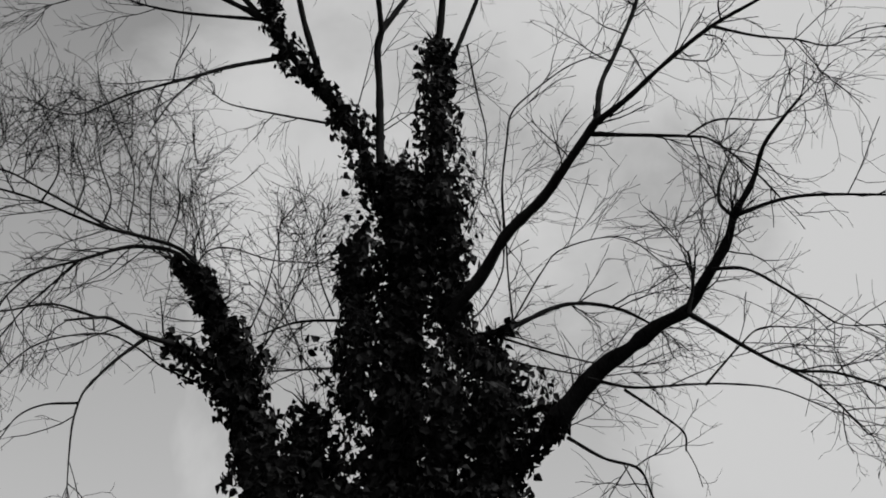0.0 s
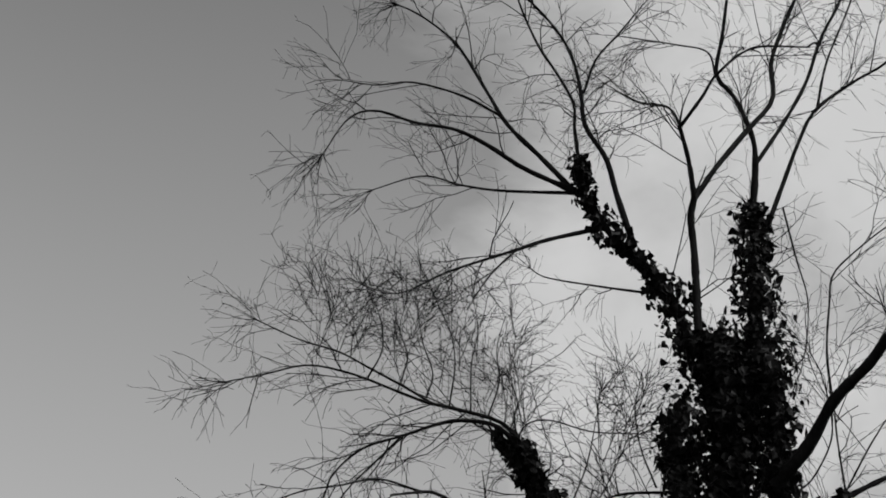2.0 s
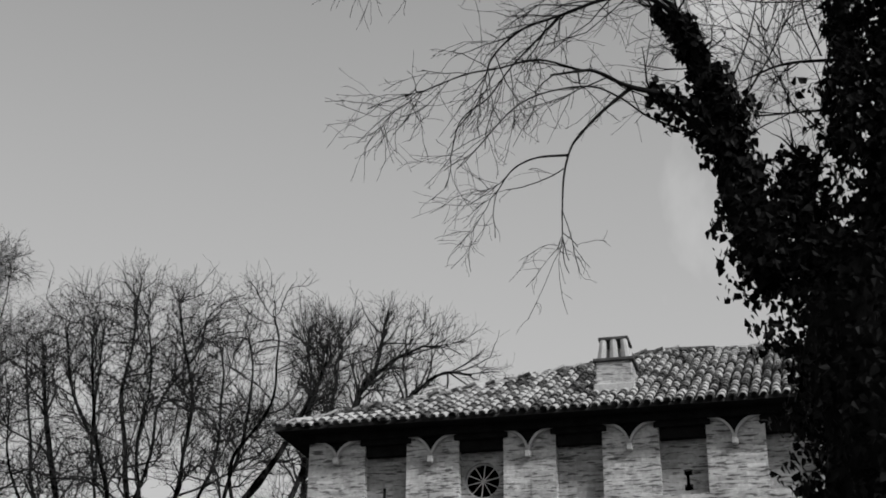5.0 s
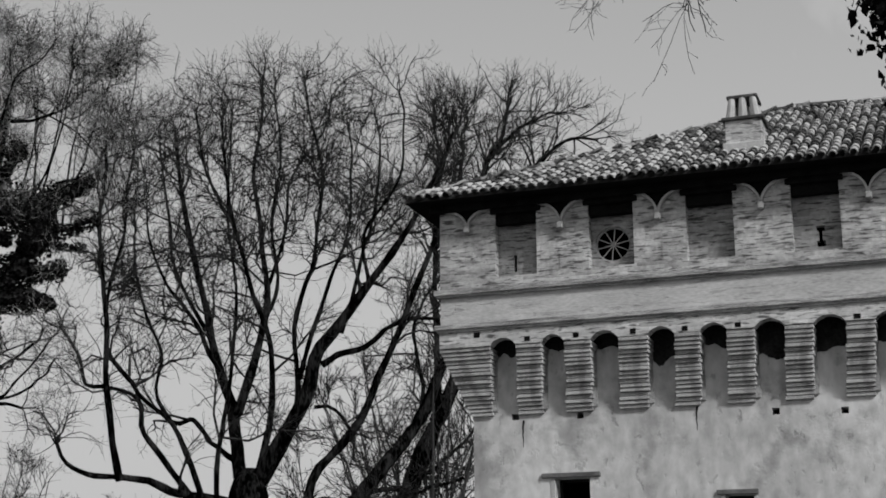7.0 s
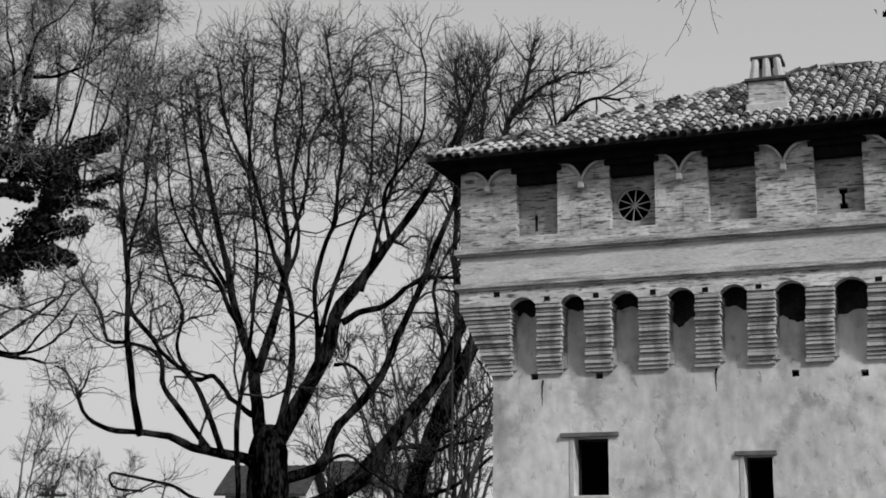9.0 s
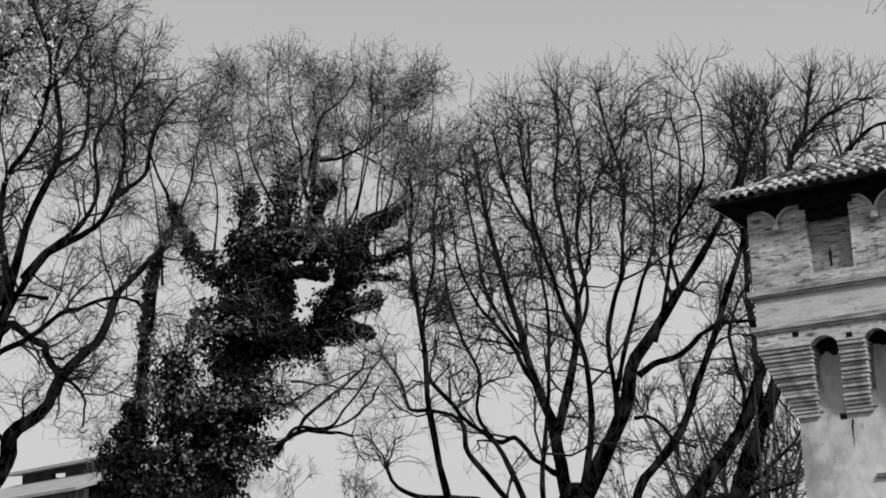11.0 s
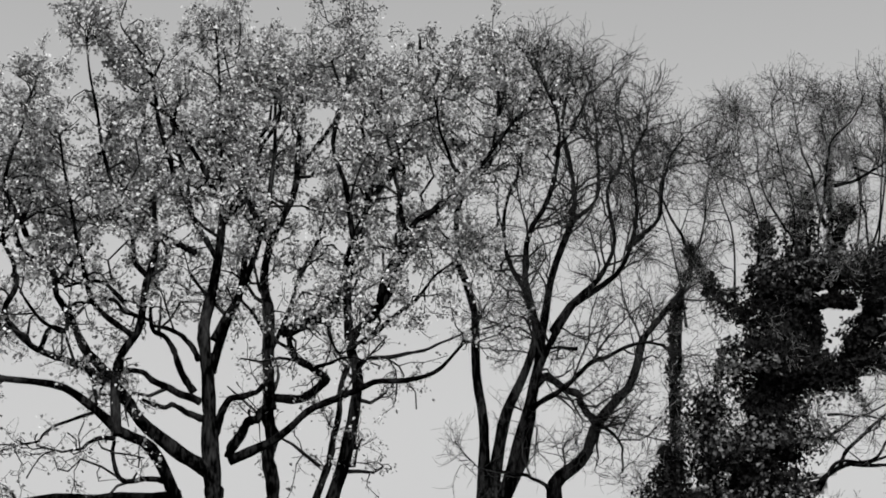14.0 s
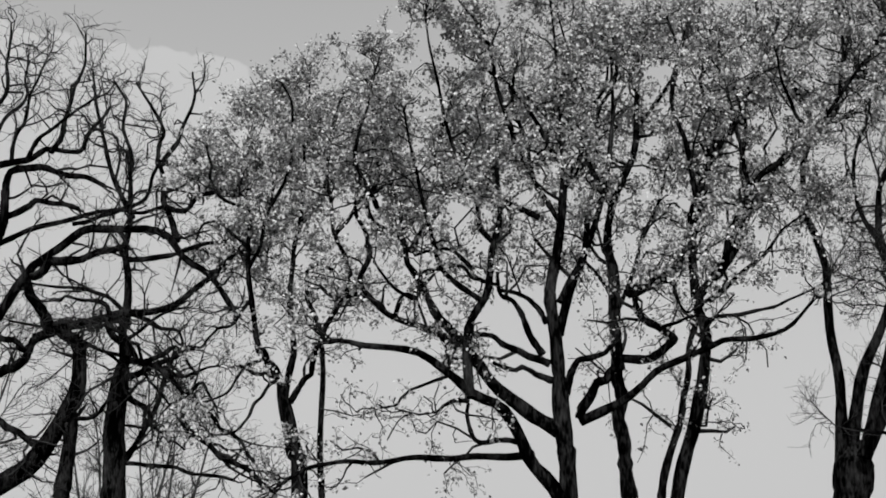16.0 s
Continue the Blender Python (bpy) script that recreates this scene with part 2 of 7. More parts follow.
# ---- shared builders ----
def solid_mesh(name, verts, faces, mat, smooth=False):
    verts, faces = np.asarray(verts, dtype=np.float32), np.asarray(faces, dtype=np.int32)
    me = bpy.data.meshes.new(name)
    k = faces.shape[1]
    me.vertices.add(len(verts))
    me.vertices.foreach_set("co", verts.ravel())
    me.loops.add(faces.size)
    me.loops.foreach_set("vertex_index", faces.ravel())
    me.polygons.add(len(faces))
    me.polygons.foreach_set("loop_start", np.arange(0, faces.size, k, dtype=np.int32))
    me.polygons.foreach_set("use_smooth", np.full(len(faces), smooth))
    me.update(calc_edges=True)
    me.materials.append(mat)
    return me


def under(ob, parent, label="", kind=""):
    ob.parent = parent
    return tagged(ob, label, kind=kind)


def part(name, bm, mat, parent, label="", kind=""):
    me = bpy.data.meshes.new(name)
    bmesh.ops.recalc_face_normals(bm, faces=bm.faces)
    bm.to_mesh(me)
    bm.free()
    me.materials.append(mat)
    return under(new(name, me), parent, label, kind)


def box(bm, x0, x1, y0, y1, z0, z1):
    m = Matrix.LocRotScale(((x0 + x1) / 2, (y0 + y1) / 2, (z0 + z1) / 2), None, (x1 - x0, y1 - y0, z1 - z0))
    return bmesh.ops.create_cube(bm, size=1.0, matrix=m)["verts"]


def boxes(*rows):
    bm = bmesh.new()
    for r in rows:
        box(bm, *r)
    return bm


def bevelled(bm, w):
    bmesh.ops.bevel(bm, geom=list(bm.edges), offset=w, segments=1, affect="EDGES")
    return bm


def pierced(x0, x1, y0, y1, z0, z1, holes):
    """A wall in x and z, y0 to y1 thick, with rectangular openings (x0, x1, z0, z1)."""
    xs = sorted({x0, x1, *(v for h in holes for v in h[:2] if x0 < v < x1)})
    zs = sorted({z0, z1, *(v for h in holes for v in h[2:] if z0 < v < z1)})
    bm = bmesh.new()
    vs = {}

    def v(x, y, z):
        if (x, y, z) not in vs:
            vs[x, y, z] = bm.verts.new((x, y, z))
        return vs[x, y, z]

    def full(i, k):
        if not (0 <= i < len(xs) - 1 and 0 <= k < len(zs) - 1):
            return False
        cx, cz = (xs[i] + xs[i + 1]) / 2, (zs[k] + zs[k + 1]) / 2
        return not any(h[0] < cx < h[1] and h[2] < cz < h[3] for h in holes)

    for i in range(len(xs) - 1):
        for k in range(len(zs) - 1):
            if not full(i, k):
                continue
            a, b, c, d = xs[i], xs[i + 1], zs[k], zs[k + 1]
            for y in (y0, y1):
                bm.faces.new((v(a, y, c), v(b, y, c), v(b, y, d), v(a, y, d)))
            for i2, k2, p, q in ((i - 1, k, (a, c), (a, d)), (i + 1, k, (b, c), (b, d)), (i, k - 1, (a, c), (b, c)), (i, k + 1, (a, d), (b, d))):
                if not full(i2, k2):
                    bm.faces.new((v(p[0], y0, p[1]), v(q[0], y0, q[1]), v(q[0], y1, q[1]), v(p[0], y1, p[1])))
    return bm


# ---- ground ----
def build_ground():
    n = 60
    side = np.sign(np.linspace(-1, 1, n + 1)) * np.abs(np.linspace(-1, 1, n + 1)) ** 3 * 2500
    x, y = np.meshgrid(side, side + 25)
    z = np.array([[0.12 * noise.noise((p * 0.07, q * 0.07, 0)) if abs(p) < 120 and abs(q) < 120 else 0 for p, q in zip(a, b)] for a, b in zip(x, y)]) - 0.12
    i = np.arange(n)[:, None] * (n + 1) + np.arange(n)[None]
    f = np.stack([i, i + 1, i + n + 2, i + n + 1], -1).reshape(-1, 4)
    ob = new("ground", solid_mesh("ground", np.stack([x, y, z], -1).reshape(-1, 3), f, GRASS, True))
    tagged(ob, "wide flat meadow of short grass under the trees", "ground", kind="structure")


build_ground()


# ---- the fortified house ----
def build_fort():
    fort = new("fortified_house")
    tagged(fort, "old brick fortified house with corbelled upper storey and tiled roof", "building")
    fort.matrix_world = pose(0.54, 25.99, 0, 0, 0, -20)
    W, DEEP = 9.6, 12.0
    # lower walls of stained plaster
    low_windows = [(1.46, 2.07, 3.32, 4.3), (4.35, 4.81, 2.9, 3.92)]
    putlogs = [(0.7, 0.83, 5.33, 5.44), (1.87, 1.99, 5.3, 5.41), (5.18, 5.3, 5.2, 5.31), (6.28, 6.4, 5.16, 5.27)]
    part("wall", pierced(0, W, 0, 0.5, -0.3, 7.49, low_windows + putlogs), PLASTER, fort, "stained flaking plaster wall")
    for b in ((0, 0.5, 0.5, DEEP - 0.5), (W - 0.5, W, 0.5, DEEP - 0.5), (0, W, DEEP - 0.5, DEEP)):
        part("wall", boxes((*b, -0.3, 7.2)), PLASTER, fort)
    for z in (0, 7.0):
        part("floor", boxes((0.5, W - 0.5, 0.5, DEEP - 0.5, z, z + 0.1)), DARK, fort)
    for z in (0.1, 7.1):
        part("interior_wall", boxes((0.5, W - 0.5, 3.0, 3.1, z, z + 2.1 if z > 1 else 7.0)), DARK, fort)
    for x0, x1, z0, z1, l0, l1 in ((1.46, 2.07, 3.32, 4.3, 1.23, 2.26), (4.35, 4.81, 2.9, 3.92, 4.21, 4.89)):
        win = part("window", boxes((x0, x0 + 0.04, 0.3, 0.36, z0, z1), (x1 - 0.04, x1, 0.3, 0.36, z0, z1), (x0, x1, 0.3, 0.36, z1 - 0.04, z1)), WOOD, fort, "dark glassless window opening")
        part("lintel", bevelled(boxes((l0, l1, -0.05, 0.2, z1 + 0.003, z1 + 0.085)), 0.01), GREY_WOOD, win, "thin weathered timber lintel")
        part("sill", bevelled(boxes((x0 - 0.05, x1 + 0.05, -0.02, 0.3, z0 - 0.06, z0 - 0.003)), 0.01), MOULD, win)
        part("reveal", boxes((x0 - 0.07, x0 - 0.003, -0.012, 0.02, z0, z1)), MOULD, win, "pale plaster edge")
    # upper storey: arcade strip, band, niche wall
    U, BACK = -0.5, -0.26
    arches = [(0.47, 0.93), (1.39, 1.8), (2.27, 2.74), (3.25, 3.7), (4.13, 4.58), (5.04, 5.52), (5.98, 6.49), (6.95, 7.47), (7.95, 8.45), (8.9, 9.4)]
    bm = bmesh.new()
    line = [(-0.46, 6.58)]
    for a, b in arches:
        line.append((a, 6.58))
        line += [(a + (b - a) * i / 10, 6.58 + 0.13 * math.sin(math.pi * i / 10) ** 0.7) for i in range(1, 10)]
        line.append((b, 6.58))
    line += [(W + 0.46, 6.58), (W + 0.46, 6.86), (-0.46, 6.86)]
    front = [bm.verts.new((x, U, z)) for x, z in line]
    back = [bm.verts.new((x, BACK, z)) for x, z in line]
    bm.faces.new(front)
    bm.faces.new(back)
    for i in range(len(line)):
        j = (i + 1) % len(line)
        bm.faces.new((front[i], front[j], back[j], back[i]))
    part("arcade_wall", bm, PALE_BRICK, fort, "row of small brick arches")
    small = [(0.18, 0.29, 6.74, 6.83), (1.1, 1.2, 6.62, 6.7), (1.97, 2.07, 6.62, 6.7), (2.96, 3.06, 6.61, 6.7), (3.84, 3.94, 6.6, 6.68), (4.72, 4.82, 6.6, 6.68), (6.62, 6.73, 6.6, 6.68)]
    # black blocks on the wall face paint the shade of small holes
    for x0, x1, z0, z1 in small:
        part("putlog_hole", boxes((x0, x1, U - 0.006, U + 0.05, z0, z1)), SHADE_BLACK, fort, "small square hole, its shade painted as a black block")
    for x, z in ((1.76, 7.83), (3.56, 7.88)):
        part("slit", boxes((x - 0.018, x + 0.018, U - 0.005, U + 0.02, z, z + 0.3)), NICHE_BRICK, fort, "narrow blocked slit in the brick")
    part("band_wall", boxes((-0.44, W + 0.44, U + 0.01, BACK, 6.99, 7.48)), BAND, fort, "smooth pale brick band")
    for z0, z1, k in ((6.86, 6.99, 0.07), (7.48, 7.62, 0.08)):
        bm = boxes((-0.46 - k, W + 0.46 + k, U - k, BACK, z0 + 0.05, z1), (-0.46 - k / 2, W + 0.46 + k / 2, U - k / 2, BACK, z0, z0 + 0.05))
        part("string_course", bm, STRING, fort, "dark weathered string course")
    niches = [(0.59, 1.35, 7.8, 9.1), (2.29, 3.08, 7.82, 9.1), (3.99, 4.79, 7.8, 9.1), (5.75, 6.53, 7.79, 9.1), (7.5, 8.3, 7.79, 9.1)]
    part("wall", pierced(-0.45, W + 0.45, U, U + 0.2, 7.62, 9.17, niches), BRICK, fort, "weathered brick piers between niches")
    for b in ((-0.45, -0.05, U + 0.2, DEEP + 0.4), (W + 0.05, W + 0.45, U + 0.2, DEEP + 0.4), (-0.05, W + 0.05, DEEP, DEEP + 0.4)):
        part("wall", boxes((*b, 6.6, 9.17)), BRICK, fort)
    # black strip that paints the shadow band below the eaves
    part("eaves_shade_strip", bevelled(boxes((-0.6, W + 0.6, U - 0.16, U - 0.002, 9.03, 9.17)), 0.01), SHADE_BLACK, fort, "black strip painting the shade under the eaves")
    # ragged dark patches behind some arches: painted arch shade with a sooty edge
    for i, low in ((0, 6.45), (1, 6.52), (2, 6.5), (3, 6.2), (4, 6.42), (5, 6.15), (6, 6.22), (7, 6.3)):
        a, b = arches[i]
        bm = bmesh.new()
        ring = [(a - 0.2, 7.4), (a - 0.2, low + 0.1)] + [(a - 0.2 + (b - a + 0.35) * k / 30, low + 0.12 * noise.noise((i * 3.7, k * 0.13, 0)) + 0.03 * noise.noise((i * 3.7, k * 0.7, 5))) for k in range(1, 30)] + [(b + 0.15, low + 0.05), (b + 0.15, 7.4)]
        fa, ba = [bm.verts.new((x, -0.005, z)) for x, z in ring], [bm.verts.new((x, -0.001, z)) for x, z in ring]
        bm.faces.new(fa)
        for k in range(len(ring)):
            bm.faces.new((fa[k - 1], fa[k], ba[k], ba[k - 1]))
        part("arch_shade", bm, SHADE_SOOT, fort, "black sooty patch painting the shade under the arch")
    # cracks under the corbels
    for x, z0, z1 in ((0.9, 5.32, 4.86), (3.93, 5.4, 5.0), (7.25, 5.5, 5.0), (0.98, 6.1, 5.5)):
        bm = bmesh.new()
        n = 9
        left = [(x + 0.006 * math.sin(k * 2.1) - 0.014 * (1 - abs(2 * k / n - 0.8)), z0 + (z1 - z0) * k / n) for k in range(n + 1)]
        right = [(px + 0.03 * (1 - k / n) + 0.008, pz) for k, (px, pz) in enumerate(left)]
        fa = [bm.verts.new((px, -0.004, pz)) for px, pz in left + right[::-1]]
        ba = [bm.verts.new((px, -0.001, pz)) for px, pz in left + right[::-1]]
        bm.faces.new(fa)
        for k in range(len(fa)):
            bm.faces.new((fa[k - 1], fa[k], ba[k], ba[k - 1]))
        part("wall_crack", bm, SHADE_SOOT, fort, "dark crack in the plaster")
    # the infill at the back of each niche; one has a round window
    for i, (a, b, c, d) in enumerate(niches):
        y0, y1 = U + 0.2, U + 0.36
        if i != 1:
            slit = [] if i not in (0, 3) else [((a + b) / 2 - 0.1 + 0.035 * i, (a + b) / 2 - 0.04 + 0.035 * i, c + 0.12, c + 0.42)] + ([((a + b) / 2 - 0.03, (a + b) / 2 + 0.11, c + 0.1, c + 0.2), ((a + b) / 2 - 0.03, (a + b) / 2 + 0.11, c + 0.36, c + 0.46)] if i == 3 else [])
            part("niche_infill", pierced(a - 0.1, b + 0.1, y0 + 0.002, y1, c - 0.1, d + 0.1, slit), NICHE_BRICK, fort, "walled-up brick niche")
        else:
            cx, cz, r, n = (a + b) / 2 - 0.02, 8.26, 0.31, 40
            bm = bmesh.new()
            rings = []
            for y, kind in ((y0 + 0.002, 0), (y1, 0)):
                inner, outer = [], []
                for k in range(n):
                    t = 2 * math.pi * k / n
                    ux, uz = math.cos(t), math.sin(t)
                    s = 1 / max(abs(ux) / 0.55, abs(uz) / (0.55 if uz < 0 else 0.95))
                    inner.append(bm.verts.new((cx + r * ux, y, cz + r * uz)))
                    outer.append(bm.verts.new((cx + s * ux, y, cz + s * uz)))
                rings.append((inner, outer))
            for k in range(n):
                j = (k + 1) % n
                for inner, outer in rings:
                    bm.faces.new((inner[k], inner[j], outer[j], outer[k]))
                bm.faces.new((rings[0][0][k], rings[0][0][j], rings[1][0][j], rings[1][0][k]))
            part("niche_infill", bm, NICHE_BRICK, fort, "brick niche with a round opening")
            bm = bmesh.new()
            for k in range(n):
                t, t2 = 2 * math.pi * k / n, 2 * math.pi * (k + 1) / n
                q = [bm.verts.new((cx + rr * math.cos(tt), y, cz + rr * math.sin(tt))) for y in (y0 + 0.05, y0 + 0.09) for tt, rr in ((t, r), (t2, r), (t2, r - 0.025), (t, r - 0.025))]
                for f in ((0, 1, 2, 3), (4, 5, 6, 7), (2, 3, 7, 6)):
                    bm.faces.new([q[i2] for i2 in f])
            oculus = part("round_window", bm, IRON, fort, "round window like a cartwheel")
            for k in range(10):
                t = 2 * math.pi * k / 10 + 0.2
                m = Matrix.Translation((cx, y0 + 0.07, cz)) @ Matrix.Rotation(-t, 4, "Y") @ Matrix.Translation((r / 2, 0, 0)) @ Matrix.Diagonal((r, 0.025, 0.016, 1))
                bm = bmesh.new()
                bmesh.ops.create_cube(bm, size=1, matrix=m)
                part("spoke", bm, IRON, oculus)
    # timber beams over the niches, curved mouldings between them
    for a, b, c, d in niches:
        part("beam", bevelled(boxes((a - 0.08, b + 0.08, U - 0.06, U + 0.18, 8.94, 9.08)), 0.01), SHADE_BLACK, fort, "dark timber beam")
        # niche-top shade is put into the black of this lintel
        part("lintel", boxes((a + 0.005, b - 0.005, U + 0.04, U + 0.19, 8.76, 8.938)), SHADE_BLACK, fort, "dark timber lintel blackened for the niche-top shade")
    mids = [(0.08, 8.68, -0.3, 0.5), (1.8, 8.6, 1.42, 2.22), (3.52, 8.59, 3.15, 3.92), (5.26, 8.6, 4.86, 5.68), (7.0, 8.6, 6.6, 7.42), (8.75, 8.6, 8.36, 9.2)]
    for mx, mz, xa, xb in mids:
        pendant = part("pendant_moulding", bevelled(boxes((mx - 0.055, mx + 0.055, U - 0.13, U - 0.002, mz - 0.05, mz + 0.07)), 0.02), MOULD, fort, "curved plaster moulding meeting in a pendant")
        # black panel: painted eaves shade between the two curved mouldings
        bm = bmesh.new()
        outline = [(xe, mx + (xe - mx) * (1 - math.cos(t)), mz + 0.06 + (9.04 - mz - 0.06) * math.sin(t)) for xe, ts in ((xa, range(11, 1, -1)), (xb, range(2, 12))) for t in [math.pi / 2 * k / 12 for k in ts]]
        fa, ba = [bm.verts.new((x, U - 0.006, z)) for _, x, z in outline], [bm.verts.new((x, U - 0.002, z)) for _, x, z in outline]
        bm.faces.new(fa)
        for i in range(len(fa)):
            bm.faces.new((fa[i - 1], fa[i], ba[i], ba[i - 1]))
        part("spandrel_shade", bm, SHADE_BLACK, pendant, "black panel painting the eaves shade between the mouldings")
        for xe in (xa, xb):
            bm = bmesh.new()
            prev = None
            for k in range(13):
                t = math.pi / 2 * k / 12
                x, z = mx + (xe - mx) * (1 - math.cos(t)) + math.copysign(0.03, xe - mx), mz + 0.04 + (9.03 - mz - 0.04) * math.sin(t)
                nx, nz = math.copysign(math.cos(t), mx - xe), math.sin(t)
                ring = [bm.verts.new((x + nx * o, y, z + nz * o)) for o, y in ((0, U - 0.002), (0, U - 0.08), (0.042, U - 0.08), (0.042, U - 0.002))]
                if prev:
                    for q in range(4):
                        bm.faces.new((prev[q], prev[(q + 1) % 4], ring[(q + 1) % 4], ring[q]))
                else:
                    bm.faces.new(ring)
                prev = ring
            bm.faces.new(prev)
            part("arch_moulding", bm, MOULD, pendant)
    # eaves: black boards, their deep shade put into the colour
    part("eaves_board", boxes((-0.95, W + 0.95, U - 0.42, DEEP + 0.9, 9.175, 9.2)), SHADE_BLACK, fort, "dark eaves boarding")
    # roof: a hipped body under the tiles
    E0, OUT, SLOPE = 9.185, 0.5, 0.505
    x0, x1, y0, y1 = -0.45 - OUT, W + 0.45 + OUT, U - OUT + 0.05, DEEP + 0.4 + OUT
    run, runx, xr = 5.95, 6.3, W - 1.5
    fall = 0.22
    runr = run - fall * (xr - x0 - runx)
    bm = bmesh.new()
    c = [bm.verts.new(p) for p in ((x0, y0, E0), (x1, y0, E0), (x1, y1, E0), (x0, y1, E0), (x0 + runx, y0 + run, E0 + run * SLOPE), (xr, y0 + runr, E0 + runr * SLOPE), (xr, y1 - runr, E0 + runr * SLOPE), (x0 + runx, y1 - run, E0 + run * SLOPE))]
    for f in ((0, 1, 5, 4), (1, 2, 6, 5), (2, 3, 7, 6), (3, 0, 4, 7), (4, 5, 6, 7), (0, 3, 2, 1)):
        bm.faces.new([c[i] for i in f])
    roof = part("roof", bm, DARK_ROOF, fort, "hipped roof of old curved clay tiles")
    # curved tiles in columns
    rng = random.Random(5)
    n, L = 6, 0.46
    tv, tf = [], []
    for j, (yy, rad) in enumerate(((0, 0.074), (L, 0.06))):
        for k in range(n + 1):
            t = math.pi * k / n
            for rr in (rad, rad - 0.013):
                tv.append((rr * math.cos(t), yy, rr * math.sin(t)))
    for k in range(n):
        o, p = 2 * k, 2 * (n + 1)
        tf += [(o, o + 2, o + 2 + p, o + p), (o + 1, o + 1 + p, o + 3 + p, o + 3), (o, o + 1, o + 3, o + 2), (o + p, o + 2 + p, o + 3 + p, o + 1 + p)]
    tile = solid_mesh("tile", tv, tf, TILE, False)
    rest_v, rest_f, made = [], [], 0
    tilt = math.atan(SLOPE)
    col = 0
    x = x0 + 0.1
    while x < x1 - 0.1:
        rows = int(min((x - x0) * run / runx, run - fall * max(0, x - x0 - runx), (x1 - x) * runr / (x1 - xr)) / math.cos(tilt) / 0.33) + 1
        for r in range(rows):
            d = r * 0.33
            m = pose(x + rng.uniform(-0.012, 0.012), y0 - 0.07 + d * math.cos(tilt), E0 + 0.0 + d * math.sin(tilt) + 0.03 + rng.uniform(0, 0.012), math.degrees(tilt) - 3 + rng.uniform(-1, 1), 0, rng.uniform(-2.5, 2.5))
            if r < 5 and made < 300:
                ob = new("tile", tile)
                ob.parent, ob.matrix_local = roof, m
                made += 1
            else:
                base = len(rest_v) * 1
                rest_v += [tuple(m @ Vector(p)) for p in tv]
                rest_f += [tuple(i + base for i in f) for f in tf]
        x += 0.175
    side_tilt = math.atan(SLOPE * run / runx)
    y = y0 + 0.1
    while y < y0 + 9:
        rows = int(min((y - y0) * runx / run, runx) / math.cos(side_tilt) / 0.33) + 1
        for r in range(rows):
            d = r * 0.33
            m = pose(x0 - 0.07 + d * math.cos(side_tilt), y, E0 + 0.03 + d * math.sin(side_tilt), 0, 0, -90) @ pose(0, 0, 0, math.degrees(side_tilt) - 3)
            base = len(rest_v)
            rest_v += [tuple(m @ Vector(p)) for p in tv]
            rest_f += [tuple(i + base for i in f) for f in tf]
        y += 0.175
    flat = math.hypot(run, runx)
    hip = math.atan(SLOPE * run / flat)
    d = 0
    while d < flat / math.cos(hip):
        k = d * math.cos(hip) / flat
        m = pose(x0 + k * runx, y0 + k * run, E0 + 0.07 + d * math.sin(hip), 0, 0, -math.degrees(math.atan2(runx, run)) + rng.uniform(-2, 2)) @ pose(0, 0, 0, math.degrees(hip) - 2)
        base = len(rest_v)
        rest_v += [tuple(m @ Vector((p[0] * 1.6, p[1], p[2] * 1.4))) for p in tv]
        rest_f += [tuple(i + base for i in f) for f in tf]
        d += 0.36
    x = x0 + runx
    while x < xr:
        at = run - fall * (x - x0 - runx)
        m = pose(x, y0 + at, E0 + 0.05 + at * SLOPE, 0, 0, -90 + rng.uniform(-3, 3))
        base = len(rest_v)
        rest_v += [tuple(m @ Vector((p[0] * 1.6, p[1], p[2] * 1.4))) for p in tv]
        rest_f += [tuple(i + base for i in f) for f in tf]
        x += 0.36
    under(new("upper_tiles", solid_mesh("upper_tiles", rest_v, rest_f, TILE)), roof, "rows of curved clay tiles", "stuff")
    # chimney
    cx0, cx1, cy, zb, zt = 4.59, 5.23, 0.4, 9.6, 10.5
    chim = part("chimney", bevelled(boxes((cx0, cx1, cy, cy + 0.6, zb, zt)), 0.01), BRICK, fort, "brick chimney with an open lantern cap")
    part("chimney_base", bevelled(boxes((cx0 - 0.05, cx1 + 0.05, cy - 0.06, cy + 0.66, zb, 10.08)), 0.02), MOULD, chim)
    part("ledge", bevelled(boxes((cx0 - 0.05, cx1 + 0.05, cy - 0.05, cy + 0.65, zt + 0.002, zt + 0.06)), 0.01), SOOTY, chim, "dark stone ledge")
    for px in (cx0 + 0.09, (cx0 + cx1) / 2, cx1 - 0.09):
        for py in (cy + 0.07, cy + 0.53):
            bm = bmesh.new()
            bmesh.ops.create_cone(bm, cap_ends=True, segments=8, radius1=0.085, radius2=0.06, depth=0.36, matrix=Matrix.Translation((px + ((cx0 + cx1) / 2 - px) * 0.12, py, zt + 0.24)) @ pose(0, 0, 0, 0, ((cx0 + cx1) / 2 - px) * 25))
            part("post", bm, MOULD, chim)
    part("cap", bevelled(boxes((cx0 + 0.05, cx1 - 0.05, cy + 0.02, cy + 0.58, zt + 0.42, zt + 0.48)), 0.01), SOOTY, chim, "dark cap slab")
    # corbels: stepped brick courses, each a piece
    edges = [-0.46] + [v for ab in arches for v in ab] + [W + 0.46]
    spans = [(edges[i], edges[i + 1]) for i in range(0, len(edges), 2)]
    meshes = {}

    def course(w, deep):
        key = (round(w, 3), round(deep, 3))
        if key not in meshes:
            bm = bevelled(boxes((0, w, -deep, 0, 0, 0.06)), 0.006)
            me = bpy.data.meshes.new("course")
            bm.to_mesh(me)
            bm.free()
            me.materials.append(COURSE)
            meshes[key] = me
        return meshes[key]

